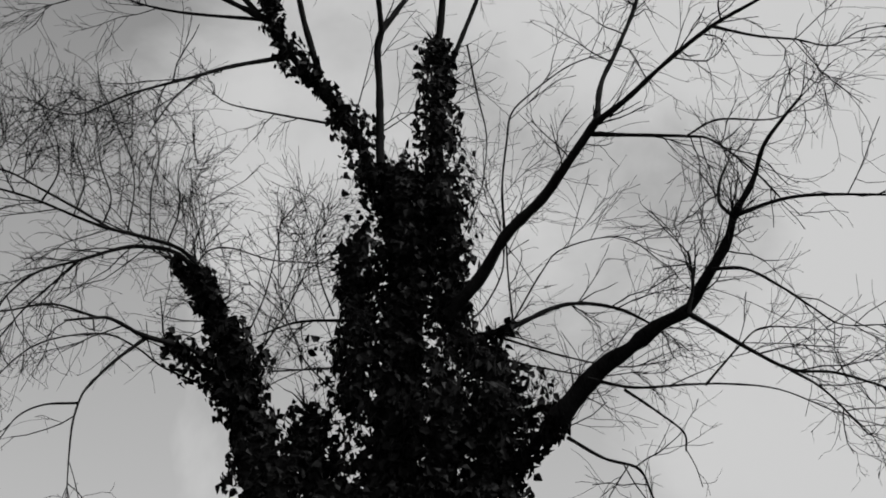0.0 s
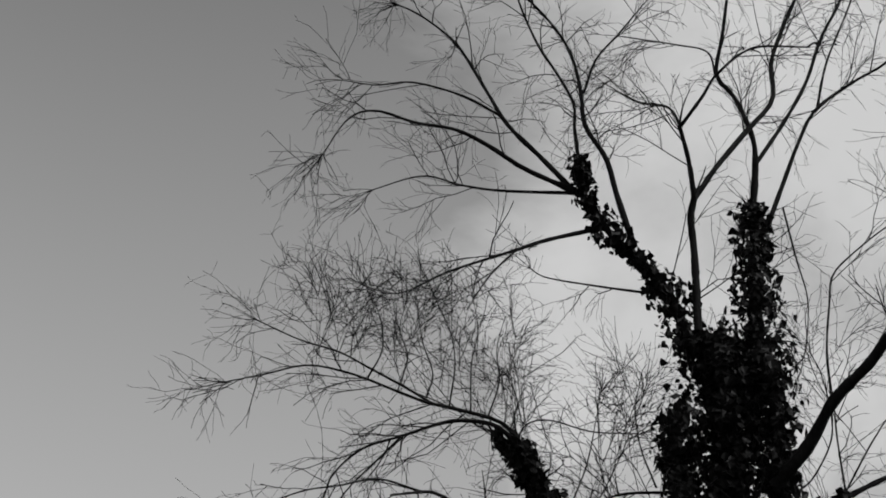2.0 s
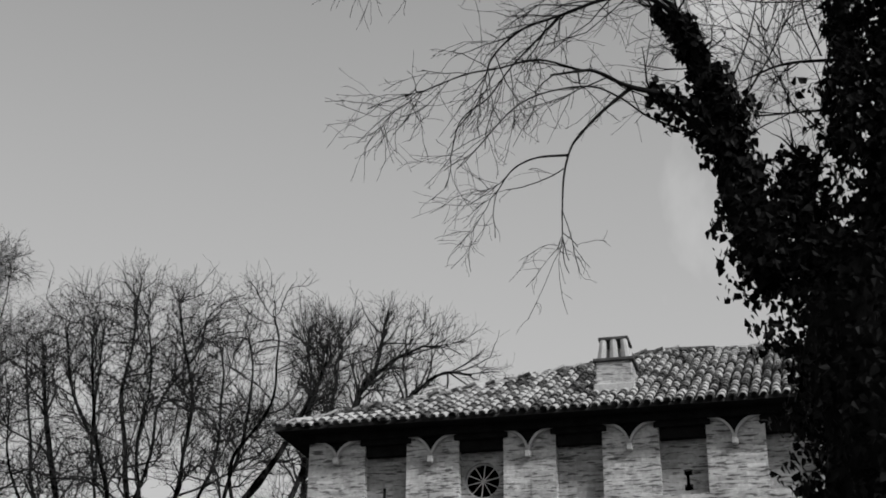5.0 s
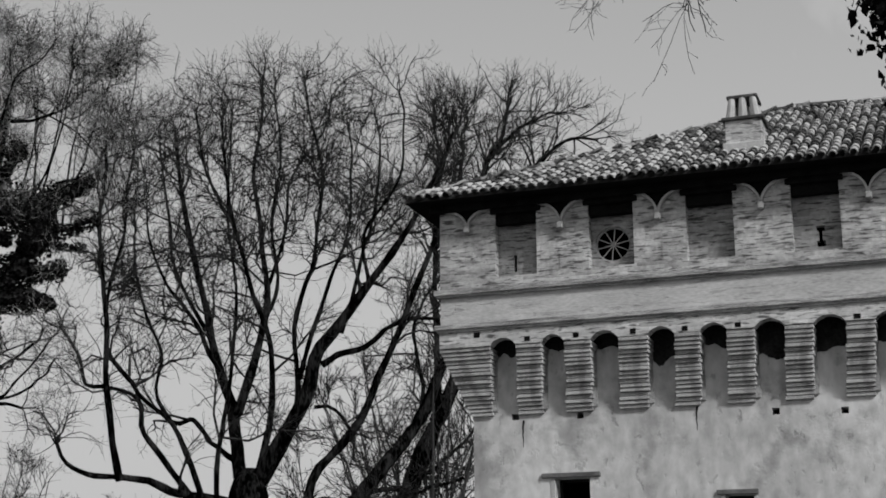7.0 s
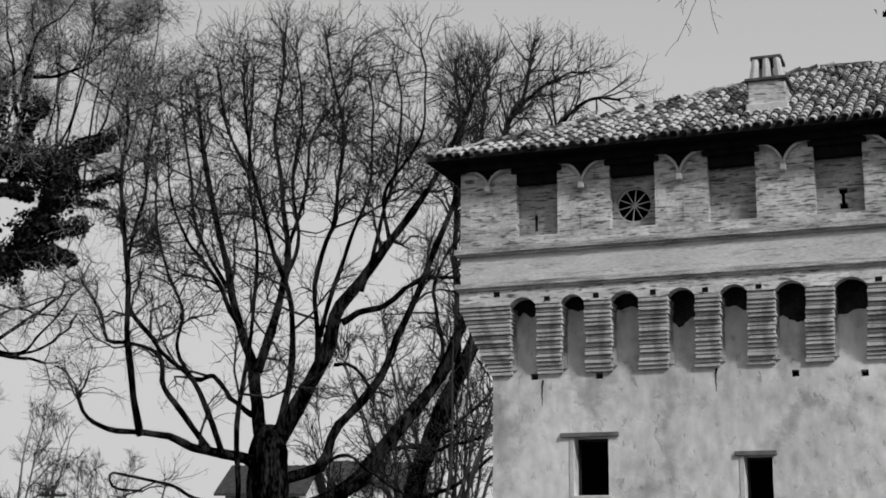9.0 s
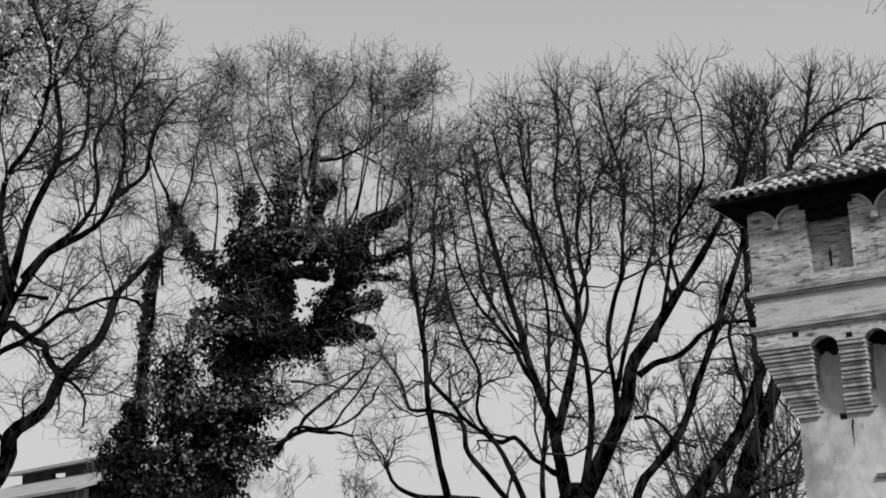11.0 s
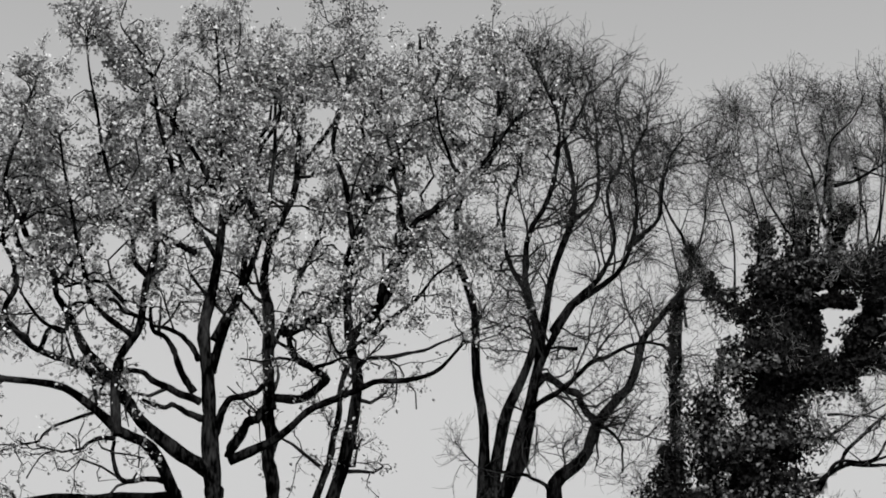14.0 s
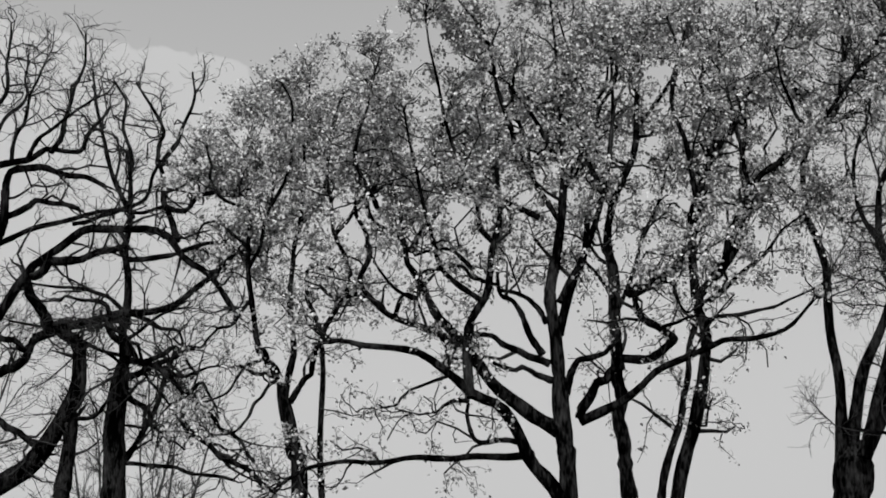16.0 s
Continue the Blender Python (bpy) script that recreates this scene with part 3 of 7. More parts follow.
    N = 17
    for i, (a, b) in enumerate(spans):
        corbel = part("corbel", boxes((max(a, 0) + 0.02, min(b, W) - 0.02, -0.04, 0.02, 5.5, 6.575)), COURSE, fort, "tapering corbel of stepped brick courses")
        for k in range(N):
            u = k / (N - 1)
            deep = 0.06 + 0.43 * u + rng.uniform(-0.02, 0.015)
            z = 5.42 + (6.575 - 5.42) * k / N
            aa, bb = a - 0.1 * (1 - u) * (i > 0), b - 0.1 * (1 - u)
            if i == 0:
                aa = -0.03 - 0.43 * u
            ob = new("course", course(bb - aa, deep))
            ob.parent, ob.matrix_local = corbel, pose(aa + rng.uniform(-0.014, 0.014), 0.0, z, 0, rng.uniform(-0.45, 0.45), 0)
    for j in range(6):
        corbel = part("corbel", boxes((-0.03, 0.02, 0.93 * j + 0.5, 0.93 * j + 0.9, 5.5, 6.575)), COURSE, fort)
        for k in range(N):
            u = k / (N - 1)
            ob = new("course", course(0.46, round(0.06 + 0.41 * u, 3)))
            ob.parent = corbel
            ob.matrix_local = pose(0, 0.93 * j + 0.94, 5.42 + (6.575 - 5.42) * k / N, 0, 0, -90)
    part("shaft_cover", boxes((-0.44, W + 0.44, -0.25, 0.3, 7.5, 7.58)), DARK, fort)
    part("soffit", boxes((-0.44, -0.002, 0, DEEP, 6.6, 6.86)), PALE_BRICK, fort)
    return fort


build_fort()


# ---- trees ----
def smooth_path(pts, k=19):
    """Points along a smooth curve through pts."""
    p = np.asarray(pts, float)
    if len(p) == 2:
        return p[0] + (p[1] - p[0]) * np.linspace(0, 1, k)[:, None]
    d = np.r_[0, np.cumsum(np.linalg.norm(np.diff(p, axis=0), axis=1))]
    e = np.vstack([2 * p[0] - p[1], p, 2 * p[-1] - p[-2]])
    out = []
    for s in np.linspace(0, d[-1], k):
        i = min(int(np.searchsorted(d, s, "right")) - 1, len(p) - 2)
        t = (s - d[i]) / (d[i + 1] - d[i])
        a, b, c, f = e[i:i + 4]
        out.append(0.5 * (2 * b + (c - a) * t + (2 * a - 5 * b + 4 * c - f) * t * t + (3 * b - a - 3 * c + f) * t ** 3))
    return np.array(out)


def tubes(P, R, sides):
    """Round tubes along the paths P (n, k, 3) with the radii R (n, k)."""
    n, k, _ = P.shape
    T = np.gradient(P, axis=1)
    T /= np.linalg.norm(T, axis=2, keepdims=True) + 1e-9
    mean = T.mean(axis=1)
    ref = np.where(np.abs(mean[:, 2:]) > 0.8, [[1.0, 0, 0]], [[0, 0, 1.0]])[:, None]
    A = np.cross(T, ref)
    A /= np.linalg.norm(A, axis=2, keepdims=True) + 1e-9
    B = np.cross(T, A)
    t = np.arange(sides) * 2 * np.pi / sides
    V = P[:, :, None] + R[:, :, None, None] * (np.cos(t)[:, None] * A[:, :, None] + np.sin(t)[:, None] * B[:, :, None])
    base = (np.arange(n) * k * sides)[:, None, None] + (np.arange(k - 1) * sides)[None, :, None]
    s, s2 = np.arange(sides)[None, None], (np.arange(sides) + 1)[None, None] % sides
    F = np.stack([base + s, base + s2, base + s2 + sides, base + s + sides], -1)
    return V.reshape(-1, 3), F.reshape(-1, 4)


def grow(rng, P, R, n, length, spread, lift, wobble, rmax, rtip, u0=0.2, k=5, power=1.0):
    """n twigs that sprout from the paths P: spread in degrees, lift the pull upwards, wobble the crookedness."""
    L = np.linalg.norm(np.diff(P, axis=1), axis=2).sum(axis=1)
    pick = rng.choice(len(P), n, p=L ** power / (L ** power).sum())
    u = u0 + (0.999 - u0) * rng.random(n) ** 0.8
    f = u * (P.shape[1] - 1)
    i = f.astype(int)
    a = (f - i)[:, None]
    p0, p1 = P[pick, i], P[pick, i + 1]
    pos = p0 * (1 - a) + p1 * a
    tan = (p1 - p0) / (np.linalg.norm(p1 - p0, axis=1, keepdims=True) + 1e-9)
    side = rng.normal(size=(n, 3))
    side -= tan * (side * tan).sum(1, keepdims=True)
    side /= np.linalg.norm(side, axis=1, keepdims=True)
    ang = np.radians(spread * (0.5 + rng.random(n)))[:, None]
    d = tan * np.cos(ang) + side * np.sin(ang)
    size = length * (0.4 + rng.random(n)) * (1.25 - 0.75 * u)
    out = [pos]
    for _ in range(k - 1):
        d = d + rng.normal(size=(n, 3)) * wobble
        d[:, 2] += lift
        d /= np.linalg.norm(d, axis=1, keepdims=True)
        pos = pos + d * (size / (k - 1))[:, None]
        out.append(pos)
    r0 = np.minimum(rmax, 0.6 * (R[pick, i] * (1 - a[:, 0]) + R[pick, i + 1] * a[:, 0]))
    r0 = np.maximum(r0, rtip)
    return np.stack(out, 1), r0[:, None] + (rtip - r0)[:, None] * np.linspace(0, 1, k)[None]


def leaves(rng, pos, out, size, fold=0.25, slim=0.8, plain=False):
    """Folded, pointed leaves at pos that face roughly along out."""
    n = len(pos)
    nrm = out + rng.normal(size=(n, 3)) * 0.55
    nrm /= np.linalg.norm(nrm, axis=1, keepdims=True)
    tip = rng.normal(size=(n, 3)) * 0.7 + np.array([0, 0, -0.7])
    tip -= nrm * (tip * nrm).sum(1, keepdims=True)
    tip /= np.linalg.norm(tip, axis=1, keepdims=True)
    wide = np.cross(nrm, tip)
    s = (size * (0.55 + 0.8 * rng.random(n)))[:, None]
    b, c = pos, pos + tip * s
    l1, r1 = pos + (tip * 0.25 + wide * 0.5 * slim + nrm * fold * 0.5) * s, pos + (tip * 0.25 - wide * 0.5 * slim + nrm * fold * 0.5) * s
    if plain:
        V = np.stack([b, l1 + tip * s * 0.2, c, r1 + tip * s * 0.2], 1).reshape(-1, 3)
        return V, (np.arange(n) * 4)[:, None] + np.array([[0, 1, 2, 3]])
    l2, r2 = pos + (tip * 0.62 + wide * 0.3 * slim + nrm * fold * 0.3) * s, pos + (tip * 0.62 - wide * 0.3 * slim + nrm * fold * 0.3) * s
    V = np.stack([b, l1, l2, c, r2, r1], 1).reshape(-1, 3)
    o = (np.arange(n) * 6)[:, None]
    return V, np.concatenate([o + np.array([[0, 1, 2, 3]]), o + np.array([[0, 3, 4, 5]])])


def make_tree(name, label, root, limbs, seed, twigs, bark=RIDGED_BARK, ivy=None, leaf=None, gnarl=0.0, taper=0.72, thin=None, twig=FINE_TWIG, category="tree"):
    """A tree from its limbs. twigs: rows of arguments for grow(), level by level. ivy: (leaves per square metre or so, leaf size, material, share of the width that is wood, share that is leaves)."""
    rng = np.random.default_rng(seed)
    tree = new(name)
    tagged(tree, label, category)
    tree.location = root
    paths, radii, clad = [], [], []

    def limb(kind, r0, r1, pts):
        p = smooth_path(pts, 27)
        if kind == "L" and gnarl:
            # slow bends and small kinks
            bend = rng.normal(size=(9, 3)) * gnarl * r0 * 1.5
            bend[0] = bend[-1] = 0
            at = np.linspace(0, 8, len(p))
            p += np.stack([np.interp(at, np.arange(9), bend[:, c]) for c in range(3)], 1)
        u = np.linspace(0, 1, len(p))
        r = r0 + (r1 - r0) * u ** taper
        r *= 1 + 0.07 * rng.normal(size=len(p))
        if ivy and kind in "TI":
            deep, r = r * (ivy[4] if kind == "I" else 0.4), r * (ivy[3] if kind == "I" else 0.7)
        if kind == "J":
            deep, r = r * 1.1, r * 0.06
        if kind == "T":
            r[0] *= 1.35
            r[-3:] *= (0.92, 0.75, 0.4)
        V, F = tubes(p[None], r[None], 10 if r0 > 0.05 else 6)
        ob = new("trunk" if kind == "T" else "limb", solid_mesh("limb", V, F, bark, True))
        under(ob, tree)
        if kind in "TIJ" and ivy:
            clad.append((p, r, deep, ob, kind))
        if kind != "T":
            paths.append(p)
            radii.append(r)

    limbs(limb)
    P, R = np.array(paths), np.array(radii)
    sets = []
    for level, row in enumerate(twigs):
        first = (P, R) if level == 0 else None
        P, R = grow(rng, P, R, *row)
        if first:
            # leaders that carry each limb on from its tip
            T, Q = grow(rng, *first, 3 * len(first[0]), row[1] * 0.88, row[2] * 0.5, row[3], row[4], row[5] * 1.6, row[6], 0.965)
            if thin:
                # most side branches in the crown, few on the lower boughs
                keep = rng.random(len(P)) < np.clip((P[:, 0, 2] - thin[0]) / (thin[1] - thin[0]), thin[2], 1)
                P, R = P[keep], R[keep]
            P, R = np.concatenate([P, T]), np.concatenate([R, Q])
        sets.append(tubes(P, R, 4 if level == 0 else 3))
        if leaf and level >= 1:
            n, size, mat, bare, full = leaf
            # leaves hang in tufts at the twigs
            i, j = np.repeat(rng.integers(0, len(P), n // 5), 5), np.repeat(rng.integers(1, P.shape[1], n // 5), 5)
            n = len(i)
            pos = P[i, j] + rng.normal(size=(n, 3)) * size * 0.85
            # few leaves on the lower boughs, many in the crown
            pos = pos[rng.random(n) < np.clip((pos[:, 2] - bare) / (full - bare), 0.28, 1)]
            n = len(pos)
            V, F = leaves(rng, pos, rng.normal(size=(n, 3)), size, 0.3, 0.8, True)
            under(new("foliage", solid_mesh("foliage", V, F, mat)), tree, "dry leaves still on the twigs", "stuff")
    V, F = sets.pop()
    under(new("crown", solid_mesh("crown", V, F, twig)), tree, "crown of fine bare twigs", "stuff")
    V = np.concatenate([s[0] for s in sets])
    step = np.cumsum([0] + [len(s[0]) for s in sets[:-1]])
    F = np.concatenate([s[1] + o for s, o in zip(sets, step)])
    under(new("branchwork", solid_mesh("branchwork", V, F, bark if twig is TWIG else BRANCH)), tree, "crooked bare side branches", "stuff")
    if ivy:
        per, size, mat, _, _ = ivy
        clumpy = 1.0 if size < 0.1 else 1.7
        for p, r, deep, ob, kind in clad:
            L = np.linalg.norm(np.diff(p, axis=0), axis=1).sum()
            n = int(per * (0.2 if kind == "J" else 1.0) * L * (r + deep).mean())
            f = rng.random(n) * (len(p) - 1.001)
            i = f.astype(int)
            a = (f - i)[:, None]
            c = p[i] * (1 - a) + p[i + 1] * a
            tan = p[i + 1] - p[i]
            tan /= np.linalg.norm(tan, axis=1, keepdims=True)
            side = rng.normal(size=(n, 3))
            side -= tan * (side * tan).sum(1, keepdims=True)
            side /= np.linalg.norm(side, axis=1, keepdims=True)
            q = (c + side * r[i][:, None]) / (2.2 * size)
            bulge = np.array([noise.noise(v) + clumpy * noise.noise([0.27 * x for x in v]) for v in q.tolist()])
            rr = r[i] * 0.9 + (deep[i] + size * 0.4) * np.clip(0.7 + 1.0 * bulge, 0.05, 1.9) * rng.random(n) ** 0.6
            V, F = leaves(rng, c + side * rr[:, None], side, size, plain=size > 0.1)
            under(new("ivy", solid_mesh("ivy", V, F, LIT_IVY if kind == "J" else mat)), tree, "thin veil of climbing ivy in a sunlit tone" if kind == "J" else "dark glossy climbing ivy", "stuff")
    return tree


IVY_WILLOW_ROOT = (3.52, 8.28, 0)
def ivy_willow_limbs(limb):
    limb('T', 0.657, 0.803, [(0.08, -0.03, -0.3), (0.08, -0.03, 2.71), (0.07, -0.03, 3.94), (-0.02, 0.01, 4.83), (-0.04, 0.02, 5.44)])
    limb('I', 0.509, 0.369, [(-0.02, 0.01, 5.24), (0.13, -0.05, 6.03), (0.23, -0.1, 6.81), (0.29, -0.12, 7.47), (0.28, -0.12, 8.03)])
    limb('I', 0.283, 0.139, [(-0.29, 0.31, 5.27), (-0.32, 0.37, 5.82), (-0.33, 0.42, 6.27)])
    limb('I', 0.310, 0.161, [(0.56, -0.06, 5.17), (0.76, -0.13, 5.8), (0.87, -0.15, 6.32), (0.88, -0.12, 6.61)])
    limb('I', 0.221, 0.113, [(-0.06, -0.17, 7.39), (-0.17, -0.12, 6.93), (-0.13, -0.14, 6.48), (-0.23, -0.1, 6.06)])
    limb('I', 0.205, 0.116, [(0.49, -0.42, 7.76), (0.54, -0.38, 7.3), (0.51, -0.3, 6.73), (0.67, -0.31, 6.34)])
    limb('I', 0.172, 0.059, [(0.14, -0.06, 7.94), (-0.02, -0.06, 8.5), (-0.26, -0.05, 8.83), (-0.47, -0.04, 9.11), (-0.61, -0.07, 9.39), (-0.65, -0.13, 9.72)])
    limb('I', 0.224, 0.116, [(0.41, -0.18, 7.31), (0.56, -0.18, 7.87), (0.65, -0.15, 8.48), (0.74, -0.12, 9.03), (0.8, -0.08, 9.48)])
    limb('L', 0.018, 0.007, [(-0.65, -0.13, 9.6), (-0.69, -0.21, 9.95), (-0.71, -0.3, 10.12), (-0.83, -0.35, 10.36), (-1, -0.39, 10.65), (-1.14, -0.44, 11.01), (-1.24, -0.51, 11.34)])
    limb('L', 0.028, 0.010, [(-0.25, -0.09, 8.88), (-0.35, -0.1, 9.38), (-0.42, -0.13, 9.74), (-0.57, -0.13, 10.08), (-0.6, -0.18, 10.46), (-0.67, -0.21, 10.83), (-0.8, -0.21, 11.14), (-1.01, -0.2, 11.46)])
    limb('L', 0.014, 0.005, [(-0.63, -0.33, 10.24), (-0.57, -0.54, 10.43), (-0.45, -0.78, 10.5), (-0.26, -1.06, 10.68)])
    limb('L', 0.027, 0.008, [(-0.69, -0.02, 9.46), (-0.88, 0.15, 9.93), (-1.09, 0.32, 10.41), (-1.21, 0.46, 10.89), (-1.38, 0.61, 11.51), (-1.5, 0.74, 11.89), (-1.76, 0.9, 12.32), (-1.99, 1.04, 12.59)])
    limb('L', 0.027, 0.004, [(-0.67, -0.03, 9.43), (-1.07, 0.01, 9.64), (-1.35, -0.01, 9.81), (-1.63, -0.03, 9.92), (-1.96, -0.06, 9.9), (-2.28, -0.09, 9.94), (-2.51, -0.15, 9.74), (-2.71, -0.22, 9.22)])
    limb('L', 0.015, 0.004, [(-1.11, 0.39, 10.57), (-1.41, 0.28, 10.61), (-1.68, 0.16, 10.56), (-1.99, 0.04, 10.46), (-2.29, -0.09, 10.23), (-2.58, -0.23, 10.08)])
    limb('L', 0.016, 0.005, [(-0.67, -0.03, 9.41), (-1.16, 0.38, 9.71), (-1.42, 0.7, 10.01), (-1.7, 1.02, 10.35), (-2.13, 1.34, 10.37)])
    limb('L', 0.020, 0.004, [(-0.5, 0.01, 9.1), (-0.92, -0.01, 8.9), (-1.22, -0.08, 8.68), (-1.5, -0.16, 8.47), (-1.77, -0.25, 8.25), (-2.11, -0.33, 7.95), (-2.36, -0.45, 7.87)])
    limb('L', 0.010, 0.004, [(-1.21, -0.14, 8.64), (-1.47, -0.35, 8.19), (-1.69, -0.57, 7.69)])
    limb('L', 0.011, 0.004, [(-0.24, -0.09, 8.44), (-0.65, -0.19, 8.36), (-1.04, -0.32, 8.27), (-1.22, -0.51, 8.18)])
    limb('L', 0.033, 0.026, [(0.07, -0.32, 7.95), (0.09, -0.4, 8.58), (0.08, -0.46, 8.92), (0.1, -0.53, 9.06)])
    limb('L', 0.024, 0.015, [(0.1, -0.53, 9.04), (0.02, -0.7, 9.28), (-0.08, -0.85, 9.47)])
    limb('L', 0.026, 0.016, [(0.1, -0.53, 9.05), (0.34, -0.51, 9.45), (0.64, -0.52, 9.88), (0.92, -0.52, 10.29), (1.03, -0.44, 10.84), (1.23, -0.41, 11.36), (1.49, -0.42, 11.95), (1.66, -0.38, 12.37)])
    limb('L', 0.017, 0.006, [(-0.08, -0.85, 9.46), (0.04, -1.06, 9.6), (0.1, -1.24, 9.67), (0.29, -1.49, 9.73), (0.56, -1.81, 9.46)])
    limb('L', 0.015, 0.005, [(-0.07, -0.85, 9.47), (-0.09, -0.71, 9.81), (-0.26, -0.51, 10.04), (-0.45, -0.3, 10.44)])
    limb('L', 0.009, 0.004, [(0.05, -1.31, 9.57), (-0.04, -1.43, 9.68), (-0.3, -1.47, 9.66), (-0.72, -1.45, 9.68)])
    limb('L', 0.032, 0.013, [(0.79, -0.07, 9.38), (0.84, -0.18, 9.85), (0.82, -0.26, 10.1), (0.71, -0.29, 10.51), (0.58, -0.3, 10.74), (0.64, -0.42, 11.13), (0.71, -0.54, 11.6)])
    limb('L', 0.021, 0.014, [(0.83, -0.2, 9.84), (1.16, -0.21, 10.38), (1.45, -0.22, 10.92), (1.7, -0.21, 11.54), (1.97, -0.21, 12.07), (2.17, -0.18, 12.57)])
    limb('L', 0.027, 0.008, [(0.87, -0.12, 9.24), (1.08, -0.15, 9.74), (1.28, -0.17, 10.21), (1.48, -0.21, 10.59), (1.8, -0.33, 10.86), (2.16, -0.48, 11.1), (2.42, -0.59, 11.54)])
    limb('L', 0.013, 0.008, [(1.52, -0.18, 10.65), (1.73, -0.17, 11.29), (2.06, -0.25, 12.05), (2.23, -0.22, 12.54)])
    limb('L', 0.050, 0.031, [(0.42, -0.39, 6.67), (0.59, -0.64, 6.86), (0.71, -0.87, 7.08), (0.88, -1.14, 7.23), (1, -1.39, 7.41), (1.1, -1.63, 7.57)])
    limb('L', 0.023, 0.013, [(1.1, -1.63, 7.56), (1.23, -1.58, 7.95), (1.42, -1.58, 8.3), (1.65, -1.61, 8.76), (1.82, -1.6, 9.21)])
    limb('L', 0.023, 0.009, [(1.1, -1.63, 7.56), (1.18, -1.91, 7.56), (1.31, -2.23, 7.64), (1.45, -2.59, 7.68), (1.56, -2.93, 7.63), (1.6, -3.22, 7.57)])
    limb('L', 0.015, 0.005, [(1.11, -1.53, 7.53), (1.31, -1.83, 7.34), (1.46, -2.1, 7.16), (1.48, -2.28, 7), (1.54, -2.5, 6.63), (1.54, -2.67, 6.31)])
    limb('L', 0.011, 0.003, [(1.39, -2.65, 7.61), (1.54, -2.86, 7.39), (1.66, -3.05, 7.23), (1.75, -3.21, 7.07), (1.83, -3.38, 7.06), (1.89, -3.53, 6.99)])
    limb('L', 0.009, 0.004, [(1.44, -2.11, 7.16), (1.74, -2.08, 7.37), (2.14, -2.16, 7.4), (2.5, -2.2, 7.63)])
    limb('L', 0.012, 0.004, [(0.71, -0.85, 7.12), (0.7, -0.93, 7.44), (0.73, -1.04, 7.76), (0.75, -1.13, 7.94), (0.85, -1.28, 8.03), (1.03, -1.49, 8.13), (1.16, -1.67, 8.12)])
    limb('L', 0.009, 0.004, [(1.05, -0.11, 9.49), (1.07, -0.12, 8.95), (1.09, -0.13, 8.55), (1.02, -0.1, 8.13), (0.98, -0.07, 8.01)])
    limb('I', 0.175, 0.087, [(0.34, -0.15, 5.12), (0.64, -0.55, 5.43), (0.89, -0.95, 5.72)])
    limb('L', 0.079, 0.024, [(0.84, -0.92, 5.66), (1.03, -1.21, 5.88), (1.12, -1.44, 5.91), (1.21, -1.68, 5.96), (1.28, -1.9, 5.95), (1.3, -2.09, 6.03), (1.36, -2.32, 6.18), (1.33, -2.48, 6.27)])
    limb('L', 0.024, 0.008, [(1.32, -2.48, 6.26), (1.39, -2.65, 6.41), (1.41, -2.79, 6.56), (1.45, -2.94, 6.64), (1.5, -3.12, 6.71)])
    limb('L', 0.015, 0.007, [(1.33, -2.48, 6.26), (1.36, -2.35, 6.45), (1.46, -2.28, 6.68), (1.6, -2.24, 6.89)])
    limb('L', 0.014, 0.005, [(1.34, -2.48, 6.27), (1.42, -2.8, 6.18), (1.46, -3.08, 6.03), (1.56, -3.44, 5.8), (1.52, -3.66, 5.63)])
    limb('L', 0.013, 0.003, [(1.24, -2.29, 6), (1.3, -2.5, 5.88), (1.34, -2.7, 5.65), (1.36, -2.89, 5.4), (1.36, -3.06, 5.2), (1.43, -3.3, 5.07)])
    limb('L', 0.017, 0.007, [(1.13, -2.09, 5.81), (1.35, -2.06, 5.73), (1.58, -2.03, 5.64), (1.84, -2.04, 5.53), (2.13, -2.08, 5.52), (2.43, -2.14, 5.42)])
    limb('L', 0.011, 0.006, [(1.87, -1.99, 5.56), (2.23, -1.83, 5.54), (2.61, -1.69, 5.34)])
    limb('L', 0.012, 0.004, [(0.89, -1.28, 5.77), (1.18, -1.33, 5.71), (1.52, -1.44, 5.71), (1.78, -1.5, 5.71), (2.08, -1.6, 5.65), (2.37, -1.72, 5.46)])
    limb('L', 0.011, 0.006, [(1.27, -1.09, 5.83), (1.49, -1.09, 5.69), (1.67, -1.07, 5.57), (1.73, -0.97, 5.49)])
    limb('L', 0.014, 0.007, [(0.88, -0.95, 5.52), (0.97, -1.18, 5.28), (1.05, -1.41, 5.11), (1.01, -1.56, 4.86)])
    limb('L', 0.012, 0.009, [(1.14, -2.1, 5.79), (1.19, -2.14, 5.99), (1.2, -2.15, 6.19)])
    limb('I', 0.067, 0.039, [(0.62, -0.29, 6.57), (0.76, -0.36, 6.59), (0.91, -0.45, 6.62)])
    limb('L', 0.022, 0.010, [(0.89, -0.43, 6.62), (1.32, -0.48, 6.83), (1.71, -0.52, 6.83), (2.04, -0.52, 6.71)])
    limb('L', 0.010, 0.004, [(0.88, -0.22, 6.66), (1.39, -0.24, 6.55), (1.84, -0.25, 6.51), (2.25, -0.24, 6.61)])
    limb('L', 0.010, 0.004, [(0.79, -0.18, 6.52), (1.24, -0.15, 6.49), (1.67, -0.13, 6.48), (2.04, -0.09, 6.57)])
    limb('L', 0.008, 0.006, [(0.9, -0.44, 6.64), (0.96, -0.37, 7.13), (1.03, -0.31, 7.52)])
    limb('L', 0.009, 0.004, [(1.47, -1.67, 5.58), (1.73, -1.76, 5.84), (1.91, -1.79, 5.97), (2.17, -1.9, 5.94)])
